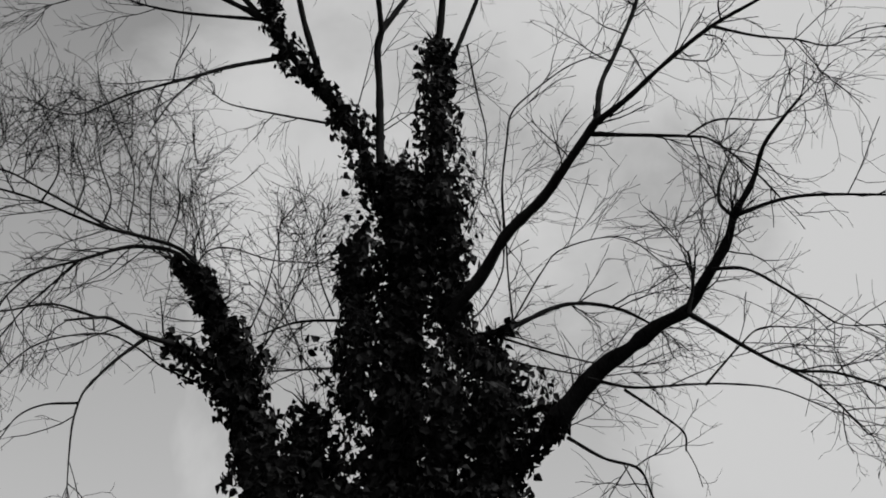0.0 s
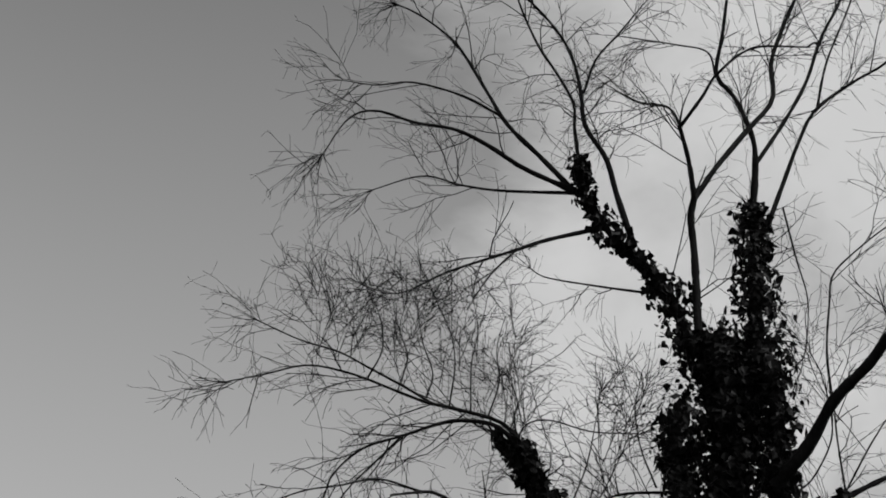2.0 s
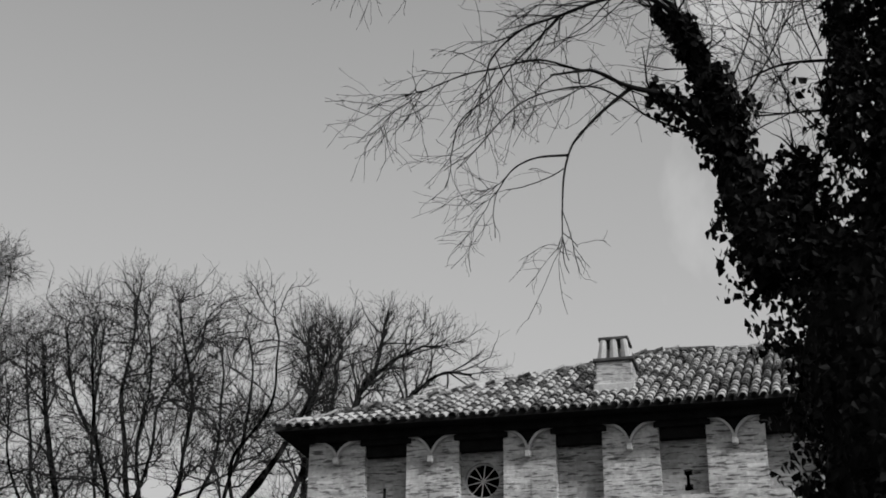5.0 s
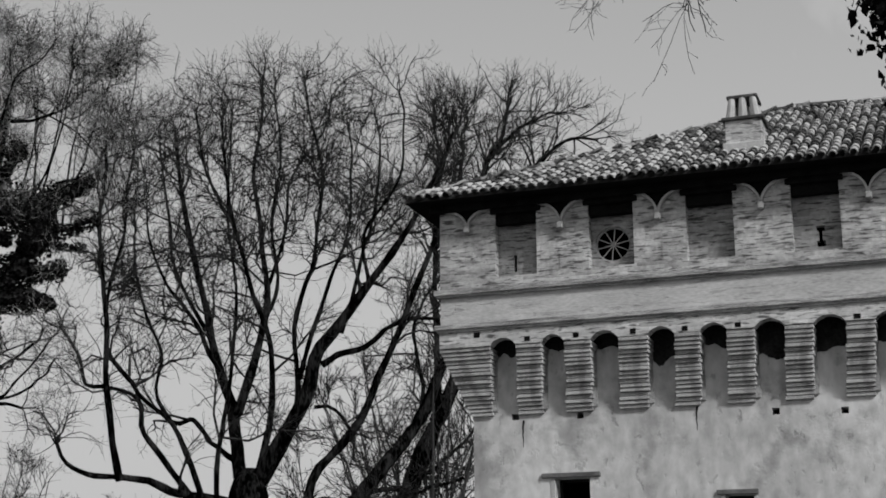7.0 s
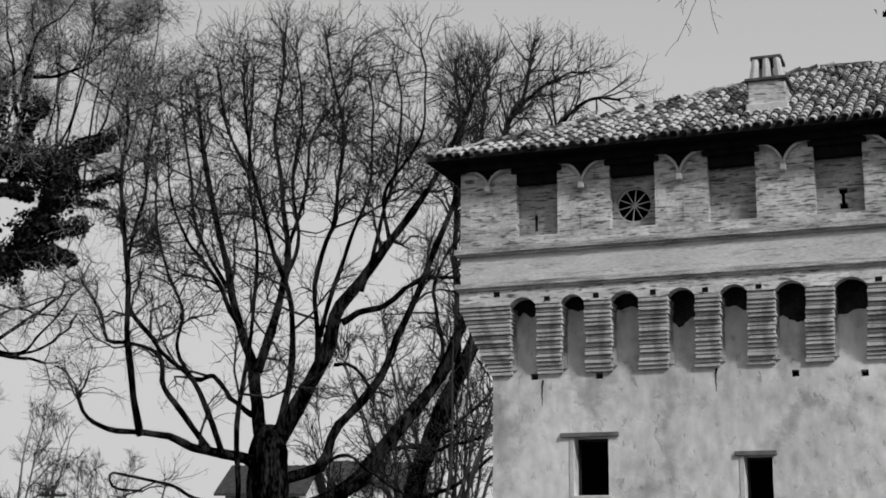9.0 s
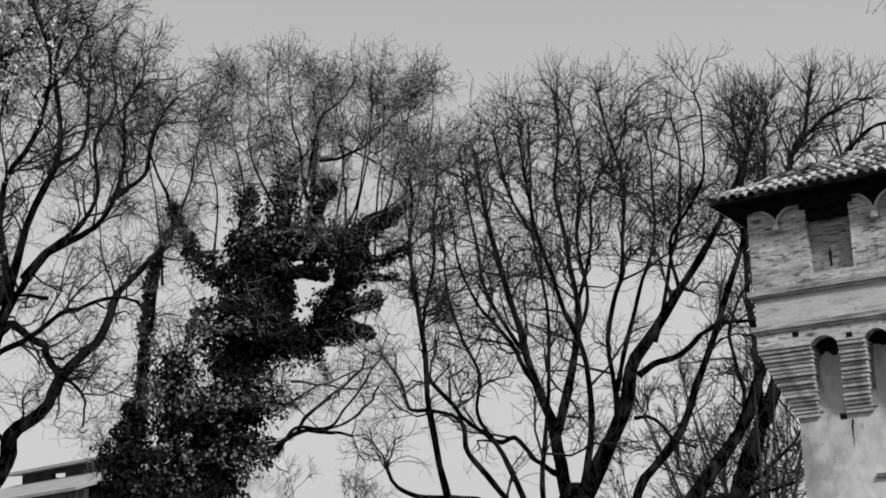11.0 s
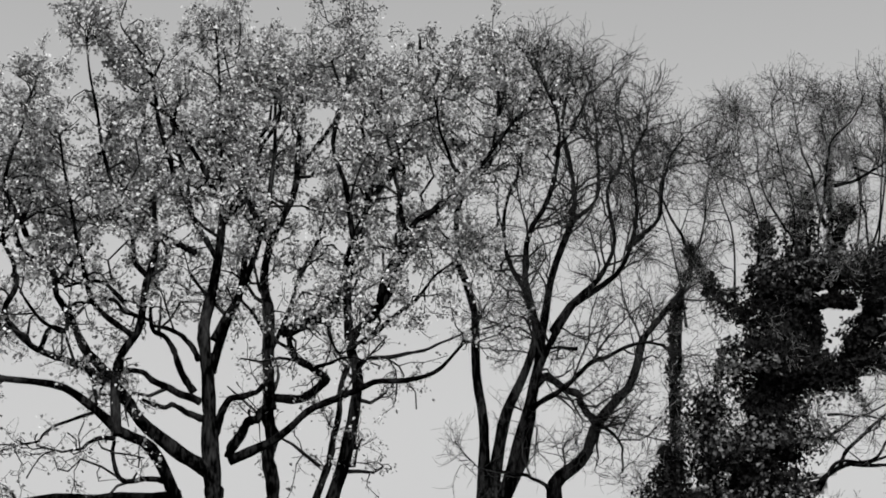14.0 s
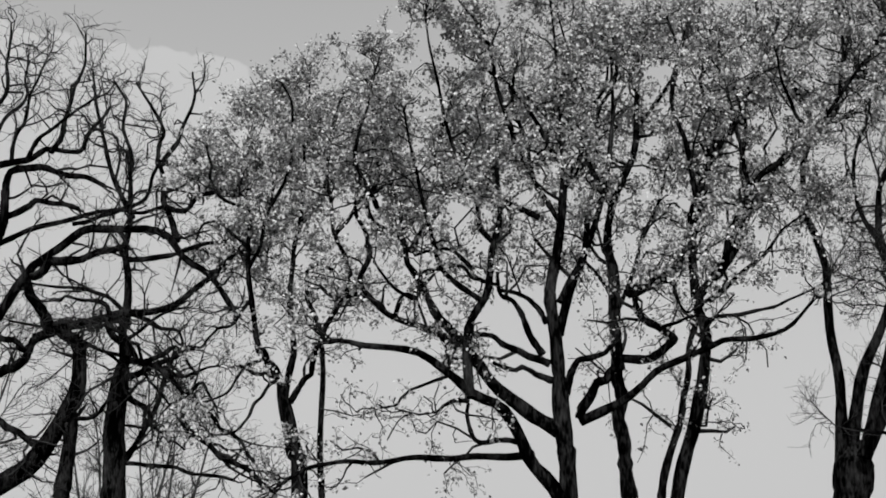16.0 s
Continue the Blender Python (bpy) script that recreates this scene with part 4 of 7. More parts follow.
    limb('I', 0.315, 0.089, [(-0.63, 0.24, 5.22), (-0.77, 0.29, 5.63), (-0.84, 0.31, 6.04), (-0.88, 0.32, 6.51), (-0.96, 0.35, 6.92), (-1.12, 0.4, 7.31)])
    limb('L', 0.008, 0.004, [(-1.12, 0.4, 7.34), (-1.01, 0.43, 7.51), (-0.83, 0.45, 7.57), (-0.54, 0.43, 7.5), (-0.21, 0.38, 7.49)])
    limb('L', 0.008, 0.003, [(-0.8, 0.3, 6.73), (-0.63, 0.34, 7.14), (-0.51, 0.39, 7.58), (-0.43, 0.46, 7.89)])
    limb('L', 0.008, 0.003, [(-0.75, 0.28, 6.55), (-0.53, 0.27, 6.93), (-0.34, 0.27, 7.33), (-0.16, 0.26, 7.8)])
    limb('L', 0.008, 0.003, [(-0.22, 0.09, 6.87), (-0.25, 0.23, 7.28), (-0.21, 0.35, 7.7), (-0.11, 0.44, 8.03)])
    limb('L', 0.008, 0.003, [(-0.16, 0.36, 6.43), (-0.31, 0.48, 6.71), (-0.42, 0.58, 7.13), (-0.63, 0.72, 7.47)])
    limb('L', 0.008, 0.004, [(0.63, -0.3, 6.71), (0.78, -0.3, 6.86), (0.96, -0.32, 7.21), (1, -0.27, 7.7), (0.99, -0.18, 8.01)])
    limb('L', 0.008, 0.004, [(0.89, -0.43, 6.64), (1.16, -0.51, 7.07), (1.35, -0.55, 7.27), (1.74, -0.73, 7.31), (2, -0.83, 7.04)])
    limb('L', 0.022, 0.006, [(-1.04, 0.37, 7.17), (-1.23, 0.45, 7.46), (-1.44, 0.53, 7.54), (-1.61, 0.59, 7.54), (-1.89, 0.68, 7.45), (-2.17, 0.75, 7.35), (-2.37, 0.8, 7.14), (-2.42, 0.83, 6.97)])
    limb('L', 0.018, 0.004, [(-1.05, 0.38, 7.22), (-1.22, 0.33, 7.41), (-1.51, 0.31, 7.47), (-1.8, 0.28, 7.49), (-2.05, 0.23, 7.53), (-2.33, 0.19, 7.59), (-2.66, 0.14, 7.59), (-2.97, 0.07, 7.42), (-3.24, 0, 7.27)])
    limb('L', 0.012, 0.005, [(-1.76, 0.27, 7.48), (-1.92, 0.47, 7.73), (-2.18, 0.67, 8.02), (-2.37, 0.86, 8.26), (-2.66, 1.06, 8.48), (-3.01, 1.25, 8.77)])
    limb('L', 0.008, 0.004, [(-1.88, 0.75, 7.5), (-2.03, 0.85, 7.35), (-2.22, 0.95, 7.15), (-2.37, 1.05, 6.95), (-2.56, 1.14, 6.8), (-2.63, 1.22, 6.51)])
    limb('I', 0.086, 0.031, [(-0.94, 0.34, 6.46), (-1.19, 0.27, 6.58), (-1.4, 0.19, 6.58)])
    limb('L', 0.008, 0.003, [(-1.45, 0.39, 7.52), (-1.41, 0.5, 8.03), (-1.33, 0.6, 8.42), (-1.33, 0.73, 8.84)])
    limb('L', 0.008, 0.003, [(-1.6, 0.42, 7.57), (-1.57, 0.35, 7.91), (-1.62, 0.3, 8.17), (-1.74, 0.27, 8.44)])
    limb('L', 0.008, 0.003, [(-1.33, 0.36, 7.48), (-1.2, 0.51, 7.9), (-1.16, 0.69, 8.34), (-1.04, 0.84, 8.79)])
    limb('L', 0.008, 0.003, [(-1.76, 0.55, 7.67), (-1.68, 0.62, 7.98), (-1.74, 0.73, 8.36), (-1.76, 0.82, 8.75)])
    limb('L', 0.008, 0.003, [(-1.95, 0.58, 7.77), (-1.86, 0.69, 8.16), (-1.9, 0.82, 8.52), (-1.83, 0.93, 8.88)])
    limb('L', 0.008, 0.003, [(-2.17, 0.62, 7.88), (-2.09, 0.48, 8.05), (-2.13, 0.37, 8.26), (-2.25, 0.27, 8.43)])
    limb('L', 0.021, 0.007, [(-1.33, 0.17, 6.55), (-1.56, 0.11, 6.56), (-1.78, 0.05, 6.62), (-1.91, -0.04, 6.56), (-2.11, -0.12, 6.47)])
    limb('L', 0.015, 0.004, [(-1.53, 0.13, 6.56), (-1.73, 0.14, 6.37), (-1.88, 0.14, 6.19), (-1.95, 0.12, 6.07), (-2, 0.1, 5.87), (-2.02, 0.08, 5.62), (-2.03, 0.05, 5.41)])
    limb('L', 0.009, 0.004, [(-1.97, 0.13, 6.03), (-2.15, 0.31, 6.09), (-2.28, 0.48, 6.08), (-2.37, 0.65, 5.98)])
    limb('L', 0.010, 0.004, [(-1.09, 0.39, 6.39), (-1.33, 0.52, 6.57), (-1.5, 0.64, 6.78), (-1.72, 0.76, 6.92), (-2.14, 0.91, 6.85), (-2.49, 1.02, 6.47)])
    limb('L', 0.009, 0.004, [(-1.88, 0.02, 6.6), (-2.17, -0.02, 6.64), (-2.44, -0.07, 6.53), (-2.67, -0.13, 6.43), (-2.96, -0.2, 6.24)])
    limb('L', 0.014, 0.006, [(-0.08, 0.23, 6.93), (-0.33, 0.52, 7.05), (-0.54, 0.78, 7.06)])
    limb('L', 0.010, 0.006, [(-0.01, 0.2, 6.54), (-0.22, 0.57, 6.7), (-0.43, 0.93, 6.85)])
    limb('I', 0.235, 0.058, [(-0.67, 0.28, 5.75), (-0.74, 0.33, 6.06), (-0.81, 0.38, 6.37), (-0.88, 0.43, 6.7), (-0.96, 0.48, 7), (-1.06, 0.54, 7.3), (-1.2, 0.62, 7.51)])
    limb('I', 0.274, 0.083, [(-0.78, 0.11, 5.28), (-0.65, 0.1, 5.59), (-0.53, 0.08, 5.79), (-0.41, 0.07, 5.94)])
    limb('I', 0.322, 0.261, [(0.06, -0.35, 5.13), (0.19, -0.41, 5.46), (0.29, -0.45, 5.77), (0.35, -0.47, 6.05)])
    limb('I', 0.304, 0.235, [(0.42, -0.5, 5.09), (0.52, -0.51, 5.48), (0.63, -0.52, 5.81), (0.67, -0.5, 6.11)])
    limb('I', 0.094, 0.047, [(-0.92, 0.39, 6.41), (-1.04, 0.4, 6.47), (-1.17, 0.42, 6.58), (-1.32, 0.45, 6.72)])
    # brushes of long upright shoots along two boughs
    rng = random.Random(21)
    for bough, count, reach, drift in (([(-2.66, 1.13, 8.43), (-2.19, 0.93, 8.14), (-1.68, 0.72, 7.83), (-1.16, 0.49, 7.5), (-0.92, 0.39, 7.14)], 30, 0.6, 0.1), ([(-0.77, 0.33, 6.75), (-0.55, 0.23, 6.81), (-0.33, 0.14, 6.83), (-0.18, 0.08, 6.86)], 6, 0.55, -0.02)):
        for _ in range(count):
            f = rng.uniform(0, len(bough) - 1.001)
            a, b = Vector(bough[int(f)]), Vector(bough[int(f) + 1])
            p, pts = a.lerp(b, f % 1) + Vector((0, 0, 0.02)), []
            lean, size = Vector((drift + rng.uniform(-0.5, 0.35), rng.uniform(-0.35, 0.35), 0.8)), reach * rng.uniform(0.45, 1.15)
            for _ in range(5):
                pts.append(tuple(p))
                lean += Vector((rng.uniform(-0.16, 0.16), rng.uniform(-0.16, 0.16), 0.06))
                p = p + lean.normalized() * size / 4
            limb('L', 0.003, 0.0014, pts)

SPREADING_TREE_ROOT = (-5.09, 39.68, 0)
def spreading_tree_limbs(limb):
    limb('T', 0.626, 0.537, [(-0.04, -0.01, -0.3), (-0.04, -0.01, 2.3), (-0.06, -0.01, 4.35), (-0.09, -0.02, 6.07)])
    limb('L', 0.193, 0.051, [(-0.21, -0.03, 5.54), (-0.43, 0.16, 6.16), (-0.59, 0.36, 7.26), (-0.58, 0.59, 7.91), (-1.05, 0.75, 8.88), (-1.54, 0.89, 10.02), (-1.98, 1.04, 11.67), (-2.3, 1.21, 13.38), (-2.55, 1.39, 14.79), (-2.74, 1.58, 15.89)])
    limb('L', 0.141, 0.035, [(-0.39, -0.46, 7.45), (-0.1, -0.02, 8.91), (0.04, 0.4, 9.95), (0.09, 0.81, 11.01), (-0.13, 1.19, 12.75), (-0.42, 1.55, 14.55), (-0.32, 1.97, 16.43), (-0.34, 2.37, 17.65)])
    limb('L', 0.284, 0.039, [(0.13, 0.01, 5.63), (0.43, -0.11, 6.15), (0.86, -0.23, 6.9), (1.43, -0.33, 7.96), (1.86, -0.45, 8.87), (2.44, -0.57, 9.79), (3.08, -0.69, 11.03), (3.81, -0.82, 12.28), (4.47, -0.96, 13.38), (4.99, -1.12, 14.23), (5.36, -1.28, 15.07)])
    limb('L', 0.110, 0.030, [(0.18, 0.02, 6.01), (0.46, -0.29, 7.64), (0.51, -0.63, 8.81), (0.44, -0.99, 9.66), (-0.05, -1.39, 10.95), (-0.52, -1.81, 12.38), (-0.7, -2.18, 13.83), (-0.78, -2.54, 14.96)])
    limb('L', 0.098, 0.034, [(0.4, 0.45, 6.21), (1.04, 0.67, 7.8), (1.13, 0.83, 8.94), (0.91, 0.96, 10.08), (1.07, 1.12, 11.27), (1.41, 1.3, 12.48), (1.55, 1.47, 14.56), (1.13, 1.58, 16.68), (1, 1.72, 17.61)])
    limb('L', 0.079, 0.026, [(1.14, 0.53, 8.57), (1.59, 0.97, 10.59), (1.99, 1.4, 11.85), (2.39, 1.83, 13.49), (2.39, 2.23, 15.35), (2.18, 2.62, 16.9)])
    limb('L', 0.070, 0.025, [(2.35, -0.58, 9.64), (2.8, -0.15, 11.48), (3.2, 0.28, 13.06), (3.28, 0.68, 15.2), (3.1, 1.07, 16.54)])
    limb('L', 0.086, 0.023, [(-1, 0.66, 8.78), (-1.87, -0.09, 10.28), (-2.41, -0.8, 11.04), (-2.67, -1.46, 11.8), (-2.75, -2.09, 12.87)])
    limb('L', 0.061, 0.026, [(0.08, 0.81, 10.92), (0.5, 1.36, 12.81), (0.68, 1.89, 14.85), (1.57, 2.47, 16.66), (1.69, 2.99, 17.76)])
    limb('L', 0.081, 0.024, [(-0.63, -1.3, 2.83), (-0.69, -1.31, 4.39), (-0.71, -1.32, 5.54), (-0.59, -1.3, 7.17), (-0.45, -1.28, 8.67), (-0.4, -1.27, 10.51), (-0.68, -1.31, 12.68), (-0.7, -1.31, 14.6), (-0.69, -1.31, 15.74)])
    limb('L', 0.067, 0.026, [(-1.55, 0.98, 10.03), (-2.47, 1.13, 11.68), (-2.78, 1.37, 13.41), (-3.1, 1.62, 15.19), (-3.29, 1.88, 16.33)])
    limb('L', 0.065, 0.023, [(3.07, -0.53, 11.07), (3.04, -0.93, 12.39), (3.93, -1.3, 13.9), (3.97, -1.7, 15.38), (3.89, -2.1, 16.03)])
    limb('L', 0.061, 0.025, [(-0.06, 1.2, 10.11), (0.42, 1.15, 11.42), (0.2, 1.03, 13.05), (0.43, 0.95, 15.06), (0.2, 0.83, 16.9)])
    limb('L', 0.060, 0.023, [(-0.77, -0.11, 12.86), (-1.33, -0.87, 13.76), (-1.44, -1.57, 14.65), (-1.52, -2.26, 15.36)])
    limb('L', 0.180, 0.043, [(-0.2, -0.03, 4.87), (-0.52, -0.42, 5.05), (-1.49, -0.92, 5.28), (-2.15, -1.39, 5.43), (-3.07, -1.92, 5.57), (-3.68, -2.41, 5.72), (-4.29, -2.91, 6), (-4.44, -3.31, 6.44)])
    limb('L', 0.099, 0.039, [(-3.06, -2.15, 5.52), (-3.32, -2.21, 6.97), (-3.53, -2.26, 7.98), (-3.55, -2.26, 9.31), (-3.68, -2.3, 10.19), (-3.9, -2.35, 12.15), (-3.79, -2.32, 13.55), (-3.88, -2.34, 14.48)])
    limb('L', 0.089, 0.040, [(-1.47, -1.03, 5.27), (-2.3, -0.95, 6.44), (-2.81, -0.82, 7.04), (-2.97, -0.62, 7.82), (-3.84, -0.57, 8.19), (-4.54, -0.5, 8.27), (-4.8, -0.33, 9.22), (-5.36, -0.24, 10.01)])
    limb('L', 0.082, 0.032, [(-1.15, -0.98, 5.2), (-1.55, -0.96, 6.3), (-2.04, -0.97, 7.18), (-2.81, -1.04, 7.76), (-3.14, -1.03, 8.2), (-3.78, -1.09, 8.94), (-3.93, -1.04, 9.86), (-3.84, -0.93, 11.13), (-3.6, -0.8, 12.76), (-3.49, -0.69, 14.25), (-3.47, -0.61, 14.94)])
    limb('L', 0.078, 0.062, [(-0.54, 0.33, 6.33), (-1.16, 0.23, 6.77), (-1.64, 0.16, 7.28), (-2.23, 0.05, 7.33)])
    limb('L', 0.059, 0.025, [(-2.16, -0.34, 7.27), (-2.66, -0.11, 8.22), (-2.63, 0.22, 9.22), (-3.13, 0.45, 10.37), (-3.5, 0.7, 11.55), (-3.69, 0.98, 13.11)])
    limb('L', 0.058, 0.029, [(-1.32, -0.2, 3.95), (-2.06, -0.6, 4.12), (-2.46, -0.94, 4.38), (-3.11, -1.35, 4.55), (-3.81, -1.78, 4.6), (-3.73, -2.03, 4.24), (-2.92, -2.13, 4.14)])
    limb('L', 0.167, 0.066, [(0.11, 0.01, 4.58), (1.35, 0.28, 5.08), (1.76, 0.45, 5.94), (2.33, 0.63, 6.58), (3.06, 0.8, 7.71), (3.49, 0.96, 8.7), (3.91, 1.1, 10.18), (4.2, 1.24, 11.2), (4.71, 1.38, 12.74), (5.01, 1.52, 13.98)])
    limb('L', 0.295, 0.130, [(-0.01, -0.01, 3.91), (1.52, 0.43, 4.42), (2.53, 0.77, 5.22), (3.4, 1.09, 6.2), (4.3, 1.38, 7.51), (4.98, 1.65, 8.85), (5.91, 1.91, 10.06)])
    limb('L', 0.073, 0.040, [(3.16, 1.47, 5.61), (4.49, 1.92, 5.68), (5.66, 2.32, 6.06)])
    limb('L', 0.104, 0.049, [(1.81, 0.19, 8.91), (3.3, 0.81, 9.78), (3.9, 1.37, 10.4), (5.18, 1.92, 10.68)])
    limb('L', 0.058, 0.031, [(1.65, -0.23, 7.68), (2.16, 0.21, 7.68), (2.54, 0.64, 7.21), (3.13, 1.07, 6.97)])
    limb('L', 0.080, 0.033, [(4.29, 1.51, 7.53), (4.48, 1.92, 8.72), (4.27, 2.31, 10.44), (4.89, 2.72, 11.9)])
    limb('L', 0.057, 0.022, [(1.5, -0.65, 5), (2.09, -0.86, 5.21), (2.71, -1.09, 4.77), (3.61, -1.31, 4.19)])

SLENDER_TREE_ROOT = (-1.59, 43.97, 0)
def slender_tree_limbs(limb):
    limb('T', 0.336, 0.255, [(0, 0, -0.3), (0, 0, 2.28), (0.09, 0, 4.23), (0.69, 0.02, 6.23), (1.47, 0.03, 8.11)])
    limb('L', 0.237, 0.046, [(1.4, 0.03, 7.94), (2.27, 0.29, 10.43), (2.66, 0.55, 12.63), (2.87, 0.8, 16.02), (3.43, 1.05, 17.25), (3.75, 1.3, 18.69)])
    limb('L', 0.155, 0.034, [(2.42, 0.02, 11.08), (3.56, -0.34, 14.22), (4.72, -0.74, 15.94), (5.55, -1.14, 16.46), (6.28, -1.55, 16.25)])
    limb('L', 0.136, 0.037, [(1.47, 0.03, 8.11), (1.31, 0.58, 10.81), (1.34, 1.13, 13.1), (1.35, 1.68, 16.06), (1.23, 2.23, 18.37)])
    limb('L', 0.108, 0.027, [(2.87, 0.89, 15.86), (3.21, 0.59, 16.52), (4.42, 0.23, 17.56), (5.28, -0.13, 17.64)])
    limb('L', 0.108, 0.028, [(1.4, 1.35, 14.08), (2.17, 1.64, 16.07), (2.29, 1.93, 17.52), (2.36, 2.22, 18.7)])
    limb('L', 0.084, 0.027, [(0.69, 0.02, 6.23), (1.35, 0.76, 6.67), (2.36, 1.49, 7.65), (3.06, 2.21, 8.66)])
    limb('L', 0.084, 0.026, [(0.09, 0, 4.23), (1.56, 0.32, 4.95), (2.39, 0.61, 5.66), (3.41, 0.87, 6.05)])

IVY_CLAD_TREE_ROOT = (-14.3, 35.21, 0)
def ivy_clad_tree_limbs(limb):
    limb('T', 0.436, 0.368, [(0.07, 0.02, -0.3), (0.07, 0.02, 4.72), (0.25, 0.1, 6.85), (0.49, 0.19, 8.15)])
    limb('I', 2.240, 1.823, [(0, 0, 4.96), (0.32, 0.2, 6.09), (0.51, 0.35, 7.25), (0.7, 0.5, 8.43)])
    limb('I', 1.684, 1.681, [(0.63, 0.47, 7.84), (0.86, 0.64, 8.74), (1.08, 0.8, 9.66), (1.14, 0.9, 10.59)])
    limb('I', 1.672, 0.800, [(1.03, 0.74, 10.11), (1.17, 0.84, 10.88), (1.2, 0.88, 11.82), (1.18, 0.91, 12.78)])
    limb('I', 0.831, 0.392, [(1.91, 1.1, 12.27), (2.72, 1.56, 12.29), (3.55, 2.04, 12.72), (4.17, 2.42, 13.07), (4.81, 2.82, 13.59)])
    limb('I', 1.060, 0.726, [(2.44, 1.42, 9.5), (3.01, 1.55, 10.23), (3.46, 1.62, 11.13), (3.79, 1.65, 11.88), (4.12, 1.67, 12.48)])
    limb('I', 0.988, 0.237, [(1.44, 0.91, 9.64), (2.38, 1.13, 9.6), (3.2, 1.3, 9.98), (3.94, 1.44, 10.04), (4.46, 1.49, 9.85)])
    limb('I', 0.752, 0.586, [(1.36, 0.77, 10.85), (1.93, 1, 11.46), (2.49, 1.23, 11.68), (3.19, 1.51, 11.6)])
    limb('I', 0.410, 0.276, [(1.93, 1.11, 10.09), (2.19, 1.21, 10.78), (2.15, 1.2, 11.48)])
    limb('I', 0.341, 0.220, [(3.36, 1.37, 10.7), (3.89, 1.44, 10.76), (4.34, 1.48, 10.76), (4.66, 1.46, 10.81)])
    limb('I', 0.259, 0.103, [(3.96, 1.61, 11.85), (4.49, 1.68, 11.89), (4.95, 1.72, 12.05), (5.37, 1.75, 12.23)])
    limb('I', 0.155, 0.085, [(3.95, 1.6, 11.54), (4.56, 1.64, 11.45), (5.1, 1.64, 11.42)])
    limb('I', 0.793, 0.215, [(1.69, 1.01, 11.8), (1.88, 1.34, 12.97), (1.97, 1.63, 14.09), (2.1, 1.93, 14.91)])
    limb('I', 0.382, 0.124, [(1.21, 0.82, 12.59), (1.11, 1.05, 13.46), (1.09, 1.31, 14.19)])
    limb('I', 0.763, 0.214, [(2.76, 1.44, 12.26), (2.77, 1.63, 13.02), (2.91, 1.87, 13.8), (3.1, 2.12, 14.34)])
    limb('I', 0.618, 0.155, [(0.67, 0.49, 11.47), (0.16, 0.17, 11.76), (-0.11, -0.04, 12.28), (-0.32, -0.24, 12.8), (-0.53, -0.43, 13.33)])
    limb('I', 0.596, 0.370, [(-0.4, -0.49, 7.06), (-0.37, -0.36, 8.24), (-0.31, -0.23, 9.36)])
    limb('I', 1.086, 0.463, [(-1.54, -1.06, 5.38), (-1.38, -1.07, 6.35), (-1.16, -1.05, 7.19), (-1.01, -1.06, 8.04)])
    limb('I', 0.233, 0.137, [(-1.09, -0.87, 7.78), (-0.97, -0.77, 8.81), (-1.04, -0.74, 9.86), (-0.95, -0.66, 11.07), (-0.76, -0.53, 12)])
    limb('L', 0.064, 0.019, [(-0.36, -0.14, 12.83), (-0.76, -0.15, 13.67), (-1.14, -0.14, 14.45), (-1.3, -0.04, 15.23), (-1.15, 0.18, 16.19)])
    limb('L', 0.088, 0.036, [(1.96, 0.8, 6.84), (2.32, 0.67, 7.16), (2.73, 0.57, 7.33), (3.34, 0.55, 7.29), (4.1, 0.59, 7.09)])
    limb('L', 0.058, 0.029, [(2.64, 0.64, 7.31), (2.93, 0.46, 7.66), (3.7, 0.48, 8.18), (4.33, 0.44, 8.7), (4.55, 0.23, 9.01)])
    limb('L', 0.044, 0.023, [(2.44, 0.67, 8.61), (2.89, 0.67, 8.55), (3.61, 0.78, 8.39), (4.13, 0.81, 8.32)])
    limb('L', 0.044, 0.023, [(3.27, 0.79, 7.32), (3.92, 0.65, 7.47), (4.57, 0.52, 7.9), (4.88, 0.25, 8.27)])
    limb('L', 0.041, 0.010, [(1.05, 0.4, 12.38), (1.07, 0.82, 13.91), (0.7, 1.08, 15.54), (0.46, 1.4, 17.38)])
    limb('L', 0.036, 0.009, [(1.73, 0.65, 12.36), (2.19, 0.41, 13.8), (2.09, -0.03, 15.28), (2.13, -0.42, 16.75)])
    limb('L', 0.036, 0.010, [(2.44, 0.89, 12.32), (2.48, 1.44, 13.74), (2.68, 2.03, 15.2), (2.93, 2.64, 17.41)])
    limb('L', 0.045, 0.013, [(3.59, 1.25, 12.42), (4.22, 0.9, 13.34), (4.57, 0.47, 14.57), (4.92, 0.04, 15.79)])
    limb('L', 0.046, 0.014, [(4.63, 1.54, 12.83), (4.89, 2, 14.04), (5.02, 2.42, 15.46), (5.22, 2.86, 16.58)])
    limb('L', 0.040, 0.014, [(0.44, 0.17, 11.47), (0.32, 0.81, 13.38), (-0.16, 1.3, 15.24), (-0.74, 1.75, 16.67)])
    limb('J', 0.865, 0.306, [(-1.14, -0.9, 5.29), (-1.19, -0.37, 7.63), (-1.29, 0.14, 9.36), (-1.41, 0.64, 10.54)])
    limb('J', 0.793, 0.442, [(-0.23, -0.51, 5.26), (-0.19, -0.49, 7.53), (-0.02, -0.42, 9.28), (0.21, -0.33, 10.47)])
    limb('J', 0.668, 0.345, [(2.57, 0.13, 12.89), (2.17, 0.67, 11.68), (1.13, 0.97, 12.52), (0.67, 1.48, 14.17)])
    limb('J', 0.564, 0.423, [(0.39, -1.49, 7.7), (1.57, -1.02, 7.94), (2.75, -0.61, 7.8)])
